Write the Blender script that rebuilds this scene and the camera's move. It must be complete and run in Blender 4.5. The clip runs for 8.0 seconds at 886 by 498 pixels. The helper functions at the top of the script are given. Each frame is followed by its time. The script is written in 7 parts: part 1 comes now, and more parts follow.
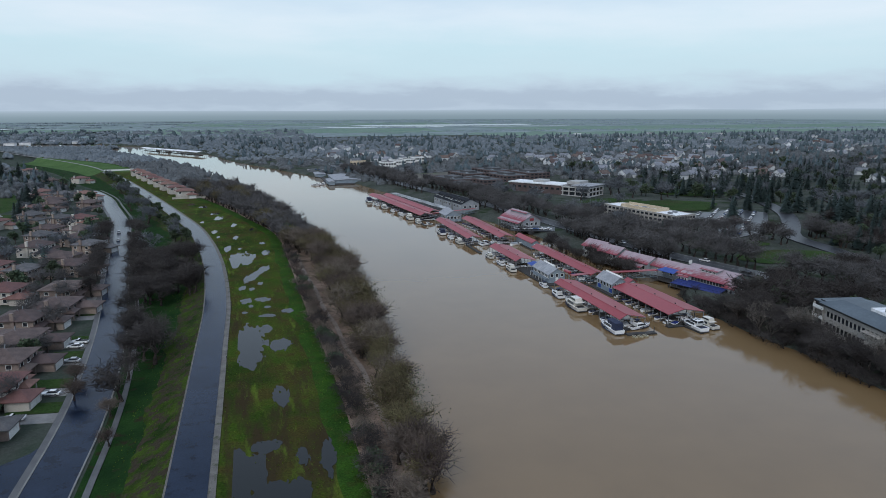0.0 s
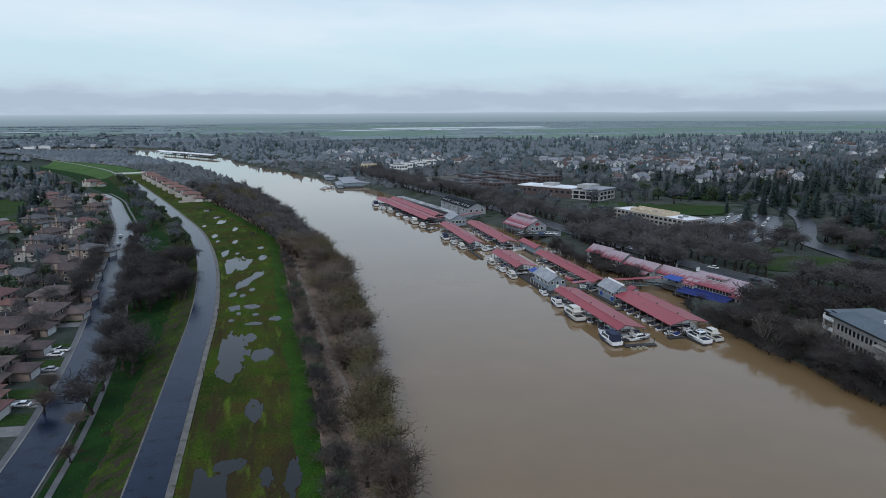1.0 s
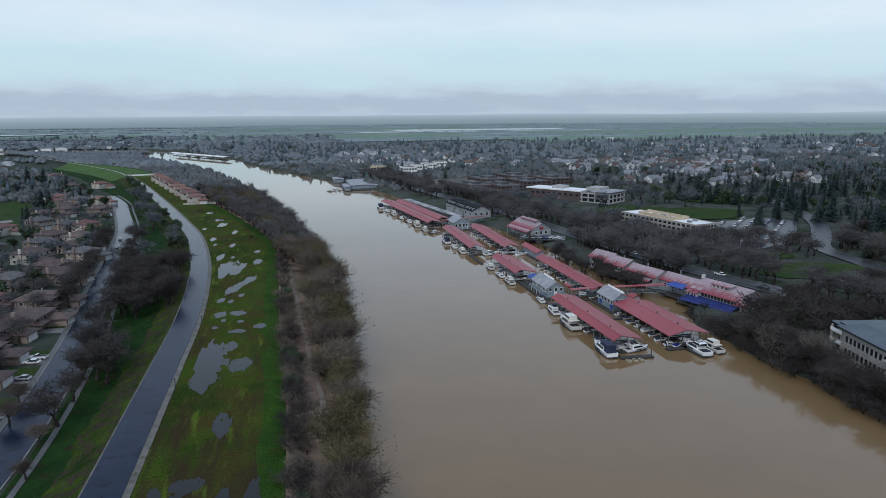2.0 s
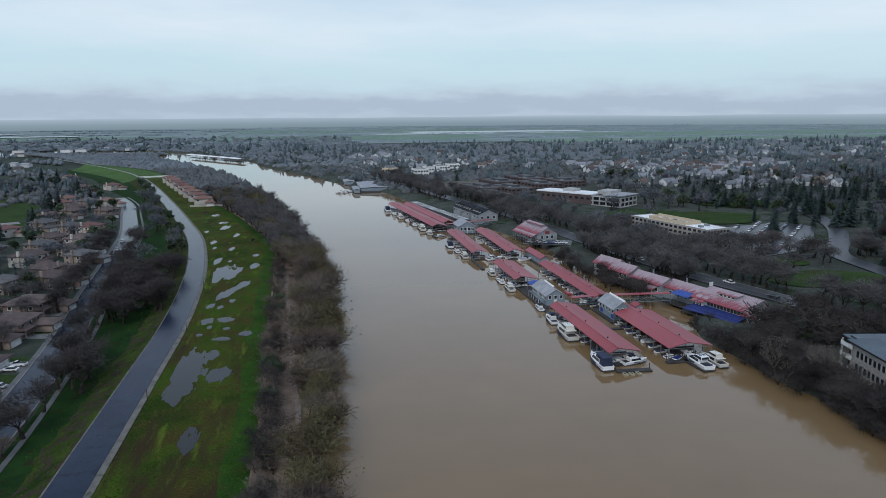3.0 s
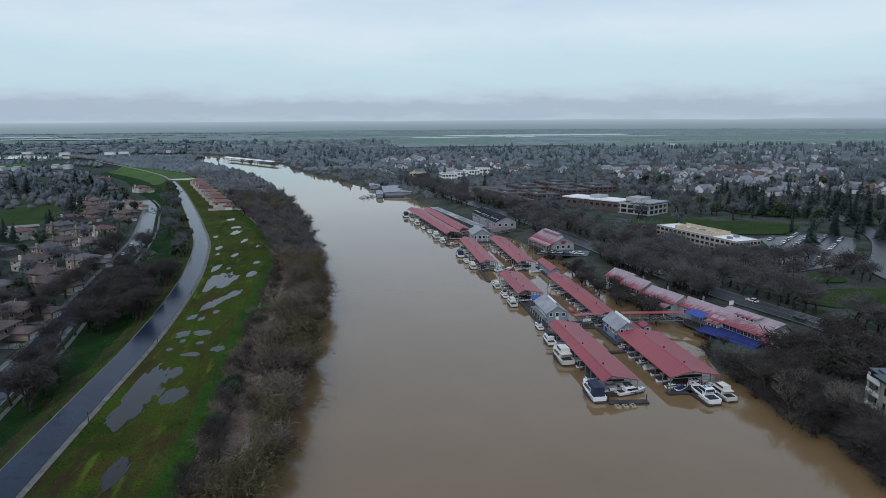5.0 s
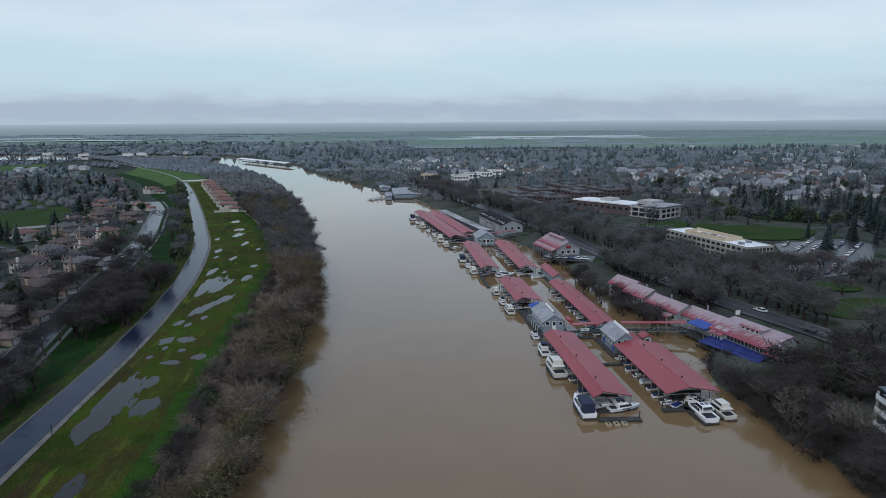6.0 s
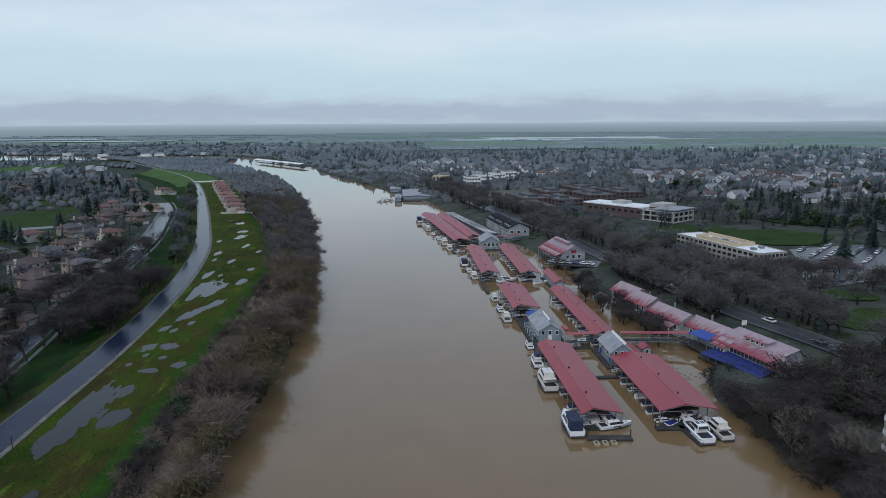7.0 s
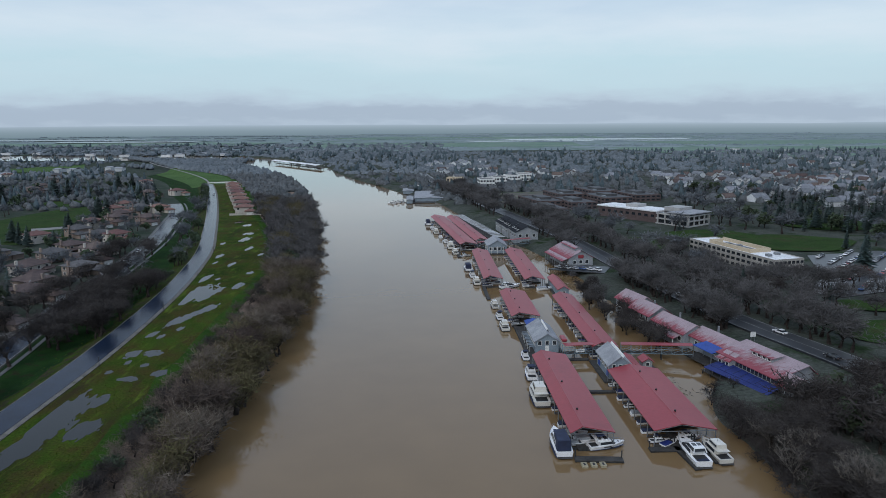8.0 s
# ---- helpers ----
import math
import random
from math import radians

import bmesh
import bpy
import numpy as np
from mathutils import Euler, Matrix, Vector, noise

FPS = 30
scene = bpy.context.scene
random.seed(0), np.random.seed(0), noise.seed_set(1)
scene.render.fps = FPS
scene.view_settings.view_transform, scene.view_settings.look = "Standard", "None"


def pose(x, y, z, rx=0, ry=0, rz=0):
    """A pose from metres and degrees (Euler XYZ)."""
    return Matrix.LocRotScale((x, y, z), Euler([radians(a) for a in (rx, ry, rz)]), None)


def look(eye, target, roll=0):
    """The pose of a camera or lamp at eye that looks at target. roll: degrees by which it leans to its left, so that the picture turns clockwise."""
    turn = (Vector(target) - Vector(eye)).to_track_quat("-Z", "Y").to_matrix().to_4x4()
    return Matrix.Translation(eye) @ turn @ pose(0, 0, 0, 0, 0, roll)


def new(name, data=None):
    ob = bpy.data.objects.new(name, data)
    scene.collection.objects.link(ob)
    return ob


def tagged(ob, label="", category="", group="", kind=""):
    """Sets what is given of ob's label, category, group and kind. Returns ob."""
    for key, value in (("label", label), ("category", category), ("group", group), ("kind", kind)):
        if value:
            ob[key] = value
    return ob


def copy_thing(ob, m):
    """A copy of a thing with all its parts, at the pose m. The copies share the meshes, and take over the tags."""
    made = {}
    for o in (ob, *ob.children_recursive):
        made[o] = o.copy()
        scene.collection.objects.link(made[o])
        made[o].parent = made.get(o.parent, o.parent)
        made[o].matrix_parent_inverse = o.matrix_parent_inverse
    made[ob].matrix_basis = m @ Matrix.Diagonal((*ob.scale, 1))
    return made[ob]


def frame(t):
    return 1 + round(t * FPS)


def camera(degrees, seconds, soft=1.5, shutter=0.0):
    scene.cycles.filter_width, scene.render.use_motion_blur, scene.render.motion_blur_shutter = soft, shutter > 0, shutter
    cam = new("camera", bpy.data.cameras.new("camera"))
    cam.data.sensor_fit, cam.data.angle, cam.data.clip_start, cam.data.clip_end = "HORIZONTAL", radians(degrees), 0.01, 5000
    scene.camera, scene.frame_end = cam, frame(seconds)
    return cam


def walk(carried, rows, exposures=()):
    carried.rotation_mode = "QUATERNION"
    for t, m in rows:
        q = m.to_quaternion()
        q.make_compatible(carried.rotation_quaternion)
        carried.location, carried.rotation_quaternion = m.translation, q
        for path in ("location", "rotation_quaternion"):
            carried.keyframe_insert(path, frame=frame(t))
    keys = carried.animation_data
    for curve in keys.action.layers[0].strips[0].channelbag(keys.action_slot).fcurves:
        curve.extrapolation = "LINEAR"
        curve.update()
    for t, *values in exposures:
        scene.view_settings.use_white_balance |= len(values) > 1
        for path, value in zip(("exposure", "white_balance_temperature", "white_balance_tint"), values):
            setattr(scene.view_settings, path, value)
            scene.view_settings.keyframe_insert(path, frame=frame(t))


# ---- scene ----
import itertools

cam = camera(66.30, 8.0, soft=0.8)
PATH = [
    (0, (0.000, 0.000, 69.549), (78.366, -15.569, -0.160)),
    (0.5, (5.243, 2.709, 69.384), (78.481, -14.735, -0.237)),
    (1, (10.512, 5.469, 69.229), (78.592, -13.954, -0.304)),
    (1.5, (15.762, 8.315, 69.067), (78.674, -13.223, -0.359)),
    (3, (31.058, 17.319, 68.666), (78.915, -10.803, -0.423)),
    (3.5, (36.038, 20.465, 68.582), (79.002, -9.901, -0.413)),
    (4, (40.879, 23.704, 68.496), (79.070, -8.892, -0.386)),
    (4.5, (45.728, 27.001, 68.439), (79.145, -7.980, -0.363)),
    (6, (60.086, 37.176, 68.277), (79.349, -5.491, -0.349)),
    (6.5, (64.824, 40.671, 68.230), (79.399, -4.678, -0.346)),
    (7, (69.464, 44.263, 68.198), (79.440, -3.821, -0.337)),
    (7.5, (73.998, 47.948, 68.187), (79.488, -2.907, -0.327)),
    (8, (78.492, 51.675, 68.189), (79.542, -1.980, -0.321)),
]
walk(cam, [(t, pose(*eye, a, 0, b) @ pose(0, 0, 0, 0, 0, r)) for t, eye, (a, b, r) in PATH], [(0, 0.12, 6350, 10), (2, 0.09, 6350, 10), (4.5, 0.03, 6350, 10), (8, 0.0, 6350, 10)])


# ---- world, sun, exposure ----
def node(tree, kind, values=(), **settings):
    n = tree.nodes.new(kind)
    for key, value in settings.items():
        setattr(n, key, value)
    for key, value in dict(values).items():
        n.inputs[key].default_value = value
    return n


def ramp(tree, stops):
    n = tree.nodes.new("ShaderNodeValToRGB")
    e = n.color_ramp.elements
    while len(e) < len(stops):
        e.new(0.5)
    for i, (at, c) in enumerate(stops):
        e[i].position, e[i].color = at, (*c, 1) if len(c) == 3 else c
    return n


SUN_UP, SUN_TURN = radians(38), radians(215)
world = bpy.data.worlds.new("world")
scene.world = world
world.use_nodes = True
wt = world.node_tree
wt.nodes.clear()
sky = node(wt, "ShaderNodeTexSky", sky_type="NISHITA", sun_disc=False, sun_elevation=SUN_UP, sun_rotation=SUN_TURN, air_density=1.5, dust_density=3.0)
coord = node(wt, "ShaderNodeTexCoord")
split = node(wt, "ShaderNodeSeparateXYZ")
wt.links.new(coord.outputs["Generated"], split.inputs[0])


def cloud_noise(scale, detail):
    m = node(wt, "ShaderNodeMapping", {"Scale": scale})
    n = node(wt, "ShaderNodeTexNoise", {"Scale": 1.0, "Detail": detail, "Roughness": 0.55})
    wt.links.new(coord.outputs["Generated"], m.inputs["Vector"])
    wt.links.new(m.outputs[0], n.inputs["Vector"])
    return n


billow = cloud_noise((9, 9, 40), 7)
height = node(wt, "ShaderNodeMath", {1: 0.055}, operation="MULTIPLY_ADD")
wt.links.new(billow.outputs[0], height.inputs[0])
wt.links.new(split.outputs[2], height.inputs[2])
bands = ramp(wt, [(0.0, (0.36, 0.46, 0.56)), (0.027, (0.49, 0.59, 0.70)), (0.035, (0.44, 0.535, 0.645)), (0.050, (0.435, 0.53, 0.645)), (0.060, (0.52, 0.64, 0.75)), (0.076, (0.56, 0.73, 0.82)), (0.11, (0.56, 0.75, 0.84)), (0.15, (0.64, 0.78, 0.88)), (0.205, (0.56, 0.69, 0.83)), (0.42, (0.54, 0.65, 0.82)), (0.7, (0.48, 0.60, 0.80)), (1.0, (0.55, 0.68, 0.88))])
wt.links.new(height.outputs[0], bands.inputs[0])
veil = cloud_noise((3.2, 3.2, 17), 6)
veil_amount = ramp(wt, [(0.42, (0, 0, 0)), (0.70, (1, 1, 1))])
wt.links.new(veil.outputs[0], veil_amount.inputs[0])
veil_up = ramp(wt, [(0.05, (0, 0, 0)), (0.12, (0.75, 0.75, 0.75)), (0.20, (0.4, 0.4, 0.4)), (0.34, (0.03, 0.03, 0.03))])
wt.links.new(split.outputs[2], veil_up.inputs[0])
both = node(wt, "ShaderNodeMath", operation="MULTIPLY")
wt.links.new(veil_amount.outputs[0], both.inputs[0])
wt.links.new(veil_up.outputs[0], both.inputs[1])
cloudy = node(wt, "ShaderNodeMixRGB", {"Color2": (0.76, 0.84, 0.92, 1)})
wt.links.new(both.outputs[0], cloudy.inputs["Fac"])
wt.links.new(bands.outputs[0], cloudy.inputs["Color1"])
clear = node(wt, "ShaderNodeMixRGB", {"Fac": 1.0, "Color2": (0.09, 0.09, 0.09, 1)}, blend_type="MULTIPLY")
wt.links.new(sky.outputs[0], clear.inputs["Color1"])
mixed = node(wt, "ShaderNodeMixRGB", {"Fac": 0.9})
wt.links.new(clear.outputs[0], mixed.inputs["Color1"])
wt.links.new(cloudy.outputs[0], mixed.inputs["Color2"])
back = node(wt, "ShaderNodeBackground", {"Strength": 1.0})
wt.links.new(mixed.outputs[0], back.inputs["Color"])
wt.links.new(back.outputs[0], node(wt, "ShaderNodeOutputWorld").inputs[0])

sun_data = bpy.data.lights.new("sun", "SUN")
sun_data.energy, sun_data.angle, sun_data.color = 1.0, radians(28), (1.0, 0.96, 0.9)
sun = new("sun", sun_data)
sun_way = Vector((math.sin(SUN_TURN) * math.cos(SUN_UP), math.cos(SUN_TURN) * math.cos(SUN_UP), math.sin(SUN_UP)))
sun.matrix_world = look(sun_way * 500, (0, 0, 0))

# ---- materials ----
def material(name, c1, c2, scale=1.0, rough=0.8, metal=0.0, bump=0.0, fine=8.0, place="Object", tint=0.0, stain=None, spec=0.5, contrast=(0.35, 0.65), coat=0.0, isles=0.0, grit=0.22, normal_lift=0.0):
    """Two colours mixed by a broad noise, a finer grain on top, relief, and a tint that varies from thing to thing."""
    m = bpy.data.materials.new(name)
    m.use_nodes = True
    t = m.node_tree
    bsdf = t.nodes["Principled BSDF"]
    if place == "Position":
        where = node(t, "ShaderNodeNewGeometry").outputs["Position"]
    else:
        where = node(t, "ShaderNodeTexCoord").outputs["Object"]
    broad = node(t, "ShaderNodeTexNoise", {"Scale": scale, "Detail": 5.0, "Roughness": 0.6})
    grain = node(t, "ShaderNodeTexNoise", {"Scale": scale * fine, "Detail": 3.0})
    for n in (broad, grain):
        t.links.new(where, n.inputs["Vector"])
    mix = ramp(t, [(contrast[0], c1), (contrast[1], c2)])
    t.links.new(broad.outputs[0], mix.inputs[0])
    out = mix.outputs[0]
    if stain:
        spots = node(t, "ShaderNodeTexNoise", {"Scale": scale * stain[1], "Detail": 4.0, "Roughness": 0.65})
        t.links.new(where, spots.inputs["Vector"])
        amount = ramp(t, [(stain[2], (0, 0, 0)), (stain[2] + stain[3], (1, 1, 1))])
        t.links.new(spots.outputs[0], amount.inputs[0])
        over = node(t, "ShaderNodeMixRGB", {"Color2": (*stain[0], 1)})
        t.links.new(amount.outputs[0], over.inputs["Fac"])
        t.links.new(out, over.inputs["Color1"])
        out = over.outputs[0]
    shade = node(t, "ShaderNodeMapRange", {"To Min": 1 - grit * 2, "To Max": 1 + grit * 2})
    t.links.new(grain.outputs[0], shade.inputs[0])
    value = node(t, "ShaderNodeHueSaturation", {"Color": (0, 0, 0, 1)})
    t.links.new(shade.outputs[0], value.inputs["Value"])
    t.links.new(out, value.inputs["Color"])
    out = value.outputs[0]
    for source, amount in (("thing", tint), ("isle", isles)):
        if amount:
            r = node(t, "ShaderNodeObjectInfo").outputs["Random"] if source == "thing" else node(t, "ShaderNodeNewGeometry").outputs["Random Per Island"]
            vary = node(t, "ShaderNodeMapRange", {"To Min": 1 - amount, "To Max": 1 + amount})
            t.links.new(r, vary.inputs[0])
            hsv = node(t, "ShaderNodeHueSaturation")
            t.links.new(vary.outputs[0], hsv.inputs["Value"])
            turn = node(t, "ShaderNodeMapRange", {"To Min": 0.5 - amount * 0.05, "To Max": 0.5 + amount * 0.05})
            t.links.new(r, turn.inputs[0])
            t.links.new(turn.outputs[0], hsv.inputs["Hue"])
            t.links.new(out, hsv.inputs["Color"])
            out = hsv.outputs[0]
    t.links.new(out, bsdf.inputs["Base Color"])
    bsdf.inputs["Roughness"].default_value = rough
    bsdf.inputs["Metallic"].default_value = metal
    bsdf.inputs["Specular IOR Level"].default_value = spec
    bsdf.inputs["Coat Weight"].default_value = coat
    if bump:
        b = node(t, "ShaderNodeBump", {"Strength": min(1.0, bump), "Distance": 0.6 / (scale * fine)})
        t.links.new(grain.outputs[0], b.inputs["Height"])
        t.links.new(b.outputs[0], bsdf.inputs["Normal"])
    if normal_lift:
        # normals are tipped upward, so every twig is lit as if it lay flat
        lift = node(t, "ShaderNodeVectorMath", {1: (0, 0, normal_lift)}, operation="ADD")
        t.links.new(node(t, "ShaderNodeNewGeometry").outputs["Normal"], lift.inputs[0])
        even = node(t, "ShaderNodeVectorMath", operation="NORMALIZE")
        t.links.new(lift.outputs[0], even.inputs[0])
        t.links.new(even.outputs[0], bsdf.inputs["Normal"])
    return m


YARD = material("yard_ground", (0.030, 0.046, 0.030), (0.060, 0.066, 0.058), 0.08, 0.95, bump=0.6, fine=20, place="Position", spec=0.05)
LAWN = material("lawn", (0.020, 0.044, 0.012), (0.036, 0.066, 0.018), 0.06, 0.95, bump=0.8, fine=25, place="Position", spec=0.05, stain=((0.040, 0.048, 0.020), 1.8, 0.52, 0.14), grit=0.35)
VERGE = material("levee_slope_grass", (0.012, 0.027, 0.005), (0.044, 0.072, 0.010), 0.16, 0.95, bump=0.8, fine=14, place="Position", spec=0.05, stain=((0.040, 0.033, 0.023), 2.2, 0.46, 0.10), grit=0.4)
MEADOW = material("meadow_grass", (0.021, 0.040, 0.005), (0.050, 0.088, 0.009), 0.05, 0.95, bump=0.8, fine=40, place="Position", spec=0.05, stain=((0.048, 0.042, 0.011), 2.0, 0.43, 0.18), contrast=(0.38, 0.64), grit=0.5)


def streaked(m, colour, across, along, low, high, brown_shift=0.0):
    """Lays long irregular streaks of another colour, drawn out up the river, over a material."""
    t = m.node_tree
    bsdf = t.nodes["Principled BSDF"]
    old = bsdf.inputs["Base Color"].links[0].from_socket
    stretch = node(t, "ShaderNodeMapping", {"Scale": (across, along, 1.0)})
    t.links.new(node(t, "ShaderNodeNewGeometry").outputs["Position"], stretch.inputs["Vector"])
    streak = node(t, "ShaderNodeTexNoise", {"Scale": 1.0, "Detail": 6.0, "Roughness": 0.65})
    t.links.new(stretch.outputs[0], streak.inputs["Vector"])
    amount = ramp(t, [(low, (0, 0, 0)), (high, (1, 1, 1))])
    fac = streak.outputs[0]
    if brown_shift:
        # the streaks spread wider towards the downstream end of the meadow
        split = node(t, "ShaderNodeSeparateXYZ")
        t.links.new(stretch.inputs["Vector"].links[0].from_socket, split.inputs[0])
        low_end = node(t, "ShaderNodeMapRange", {"From Min": 120.0, "From Max": 210.0, "To Min": brown_shift, "To Max": -brown_shift})
        t.links.new(split.outputs[1], low_end.inputs[0])
        total = node(t, "ShaderNodeMath", operation="ADD")
        t.links.new(fac, total.inputs[0])
        t.links.new(low_end.outputs[0], total.inputs[1])
        fac = total.outputs[0]
    t.links.new(fac, amount.inputs[0])
    over = node(t, "ShaderNodeMixRGB", {"Color2": (*colour, 1)})
    t.links.new(amount.outputs[0], over.inputs["Fac"])
    t.links.new(old, over.inputs["Color1"])
    t.links.new(over.outputs[0], bsdf.inputs["Base Color"])


streaked(MEADOW, (0.036, 0.027, 0.013), 0.16, 0.035, 0.47, 0.64, 0.07)
streaked(MEADOW, (0.085, 0.125, 0.016), 0.30, 0.06, 0.56, 0.70)
LUSH = material("lush_meadow_edge", (0.017, 0.046, 0.007), (0.034, 0.082, 0.010), 0.12, 0.95, bump=0.8, fine=20, place="Position", spec=0.05, grit=0.45, stain=((0.032, 0.050, 0.010), 2.4, 0.50, 0.14))
MEADOW_TUFT = material("grass_tufts", (0.050, 0.095, 0.012), (0.11, 0.14, 0.03), 0.2, 0.95, fine=10, place="Position", spec=0.05, isles=0.4)
BANK = material("bank_litter", (0.130, 0.094, 0.072), (0.285, 0.210, 0.165), 0.10, 0.9, bump=0.7, fine=14, place="Position", spec=0.1, stain=((0.048, 0.042, 0.026), 1.8, 0.56, 0.12))
PARKWAY = material("dark_parkway_grass", (0.008, 0.026, 0.007), (0.016, 0.044, 0.010), 0.12, 0.95, bump=0.8, fine=18, place="Position", spec=0.05, stain=((0.024, 0.020, 0.012), 1.5, 0.56, 0.10))
LEVEE_GRASS = material("green_levee_slope", (0.050, 0.095, 0.030), (0.075, 0.130, 0.045), 0.03, 0.95, bump=0.6, fine=20, place="Position", spec=0.05)
BED = material("river_bed", (0.1, 0.08, 0.05), (0.13, 0.1, 0.07), 0.1, 0.9, place="Position")
WOODLAND = material("woodland_floor", (0.042, 0.050, 0.042), (0.074, 0.082, 0.070), 0.05, 0.95, bump=0.6, fine=20, place="Position", spec=0.05, stain=((0.022, 0.038, 0.016), 1.4, 0.54, 0.12), grit=0.35)
# plain and fields carry the distance haze in their pale blue-green base colours
FAR_LAND_HAZED = material("haze_tinted_land", (0.170, 0.212, 0.222), (0.235, 0.280, 0.284), 0.004, 0.95, fine=12, place="Position", spec=0.05, stain=((0.140, 0.205, 0.168), 2.2, 0.5, 0.1))
FIELD_HAZED = material("farm_field", (0.132, 0.205, 0.158), (0.172, 0.240, 0.192), 0.006, 0.95, fine=14, place="Position", spec=0.05, stain=((0.175, 0.21, 0.18), 2.2, 0.54, 0.12))
# wet road; the sky's blue sheen is put into base colour and specular tint
WET_ROAD = material("wet_asphalt_painted_sheen", (0.008, 0.015, 0.031), (0.014, 0.023, 0.044), 0.12, 0.20, bump=0.03, fine=30, place="Position", spec=0.10, stain=((0.004, 0.007, 0.016), 2.5, 0.54, 0.12))
WET_ROAD.node_tree.nodes["Principled BSDF"].inputs["Specular Tint"].default_value = (0.42, 0.62, 1.0, 1)
DRY_ROAD = material("grey_asphalt", (0.026, 0.029, 0.034), (0.042, 0.045, 0.050), 0.10, 0.4, bump=0.06, fine=30, place="Position", spec=0.3)
CONCRETE = material("concrete", (0.13, 0.125, 0.12), (0.20, 0.195, 0.185), 0.25, 0.6, bump=0.15, fine=16, place="Position")
FOOTPATH = material("wet_footpath", (0.060, 0.060, 0.062), (0.095, 0.094, 0.094), 0.3, 0.55, bump=0.15, fine=16, place="Position")
FAR_WALL = material("weathered_pale_wall", (0.36, 0.375, 0.39), (0.46, 0.475, 0.485), 0.3, 0.8, fine=10, tint=0.2)
TRAIL = material("trodden_earth", (0.15, 0.120, 0.098), (0.23, 0.185, 0.155), 0.4, 0.9, bump=0.3, fine=10, place="Position", stain=((0.06, 0.05, 0.038), 1.6, 0.56, 0.1))
DAMP_LOT = material("damp_car_park", (0.030, 0.034, 0.040), (0.048, 0.052, 0.058), 0.12, 0.35, bump=0.05, fine=30, place="Position", spec=0.4)
GRAVEL = material("gravel_shoulder", (0.085, 0.078, 0.070), (0.15, 0.14, 0.125), 0.3, 0.8, bump=0.5, fine=14, place="Position", stain=((0.045, 0.05, 0.025), 1.6, 0.56, 0.1))
PAINT_WHITE = material("road_paint", (0.25, 0.25, 0.25), (0.38, 0.38, 0.37), 0.8, 0.6, place="Position")
BARK = material("bark", (0.022, 0.018, 0.016), (0.058, 0.048, 0.043), 0.9, 0.9, bump=0.5, fine=6, tint=0.25, spec=0.1)
PALE_BARK = material("pale_bark", (0.075, 0.066, 0.057), (0.135, 0.12, 0.105), 0.9, 0.85, bump=0.4, fine=6, tint=0.15)
TWIG = material("bare_twigs", (0.068, 0.054, 0.045), (0.146, 0.117, 0.098), 0.25, 0.9, fine=6, tint=0.35, isles=0.25, spec=0.1, normal_lift=1.2)
# one twig colour in two copies: dark for nearer trees, next one paled for haze
TWIG_DARK = material("near_dark_twigs", (0.028, 0.025, 0.024), (0.066, 0.059, 0.056), 0.11, 0.9, fine=8, place="Position", isles=0.18, spec=0.1, contrast=(0.36, 0.62), normal_lift=1.3)
TWIG_BROWN_PALED = material("haze_paled_brown_twigs", (0.058, 0.056, 0.056), (0.112, 0.108, 0.108), 0.10, 0.9, fine=8, place="Position", isles=0.12, spec=0.1, contrast=(0.36, 0.62), normal_lift=1.3)
# twigs of the mid-distance trees, paled and blued to put haze into their colour
TWIG_HAZED = material("haze_tinted_twigs", (0.070, 0.078, 0.088), (0.128, 0.138, 0.150), 0.09, 0.9, fine=8, place="Position", isles=0.15, spec=0.1, contrast=(0.36, 0.62), normal_lift=1.3)
COTTAGE_ROOF = material("pale_grey_shingles", (0.115, 0.125, 0.142), (0.20, 0.21, 0.23), 0.3, 0.8, fine=10, tint=0.4)
COTTAGE_WALL = material("white_clapboard", (0.46, 0.48, 0.50), (0.58, 0.60, 0.61), 0.3, 0.7, fine=10, tint=0.25)
TWIG_OLIVE = material("budding_twigs", (0.074, 0.062, 0.036), (0.118, 0.099, 0.056), 0.25, 0.9, fine=6, tint=0.25, isles=0.25, spec=0.1, normal_lift=1.2)
TWIG_RED = material("red_brown_leaves", (0.060, 0.020, 0.020), (0.090, 0.032, 0.030), 0.25, 0.9, fine=6, tint=0.2, isles=0.3)
LEAF = material("evergreen_leaves", (0.030, 0.046, 0.026), (0.056, 0.078, 0.042), 0.3, 0.75, fine=6, tint=0.25, isles=0.3, spec=0.2, normal_lift=1.0)
LEAF_OLIVE = material("olive_leaves", (0.060, 0.053, 0.022), (0.092, 0.081, 0.036), 0.3, 0.8, fine=6, tint=0.2, isles=0.3, spec=0.2, normal_lift=1.2)
NEEDLE = material("conifer_needles", (0.026, 0.044, 0.042), (0.048, 0.072, 0.066), 0.3, 0.8, fine=6, tint=0.25, isles=0.25, spec=0.2, normal_lift=1.0)
# distance haze is painted into these four: base colours paler and bluer than nearby trees
FAR_WOOD_HAZED = material("far_woods", (0.084, 0.092, 0.096), (0.130, 0.138, 0.144), 0.012, 0.95, fine=40, place="Position", isles=0.10, spec=0.03, grit=0.4, normal_lift=1.6)
HAZY_WOOD = material("far_haze_painted_woods", (0.124, 0.146, 0.162), (0.172, 0.194, 0.212), 0.008, 0.95, fine=40, place="Position", isles=0.08, spec=0.03, grit=0.3, normal_lift=1.6)
FAR_CONIFER_HAZED = material("far_conifers", (0.066, 0.092, 0.104), (0.096, 0.124, 0.136), 0.05, 0.95, fine=14, place="Position", isles=0.12, spec=0.03, grit=0.3, normal_lift=1.3)
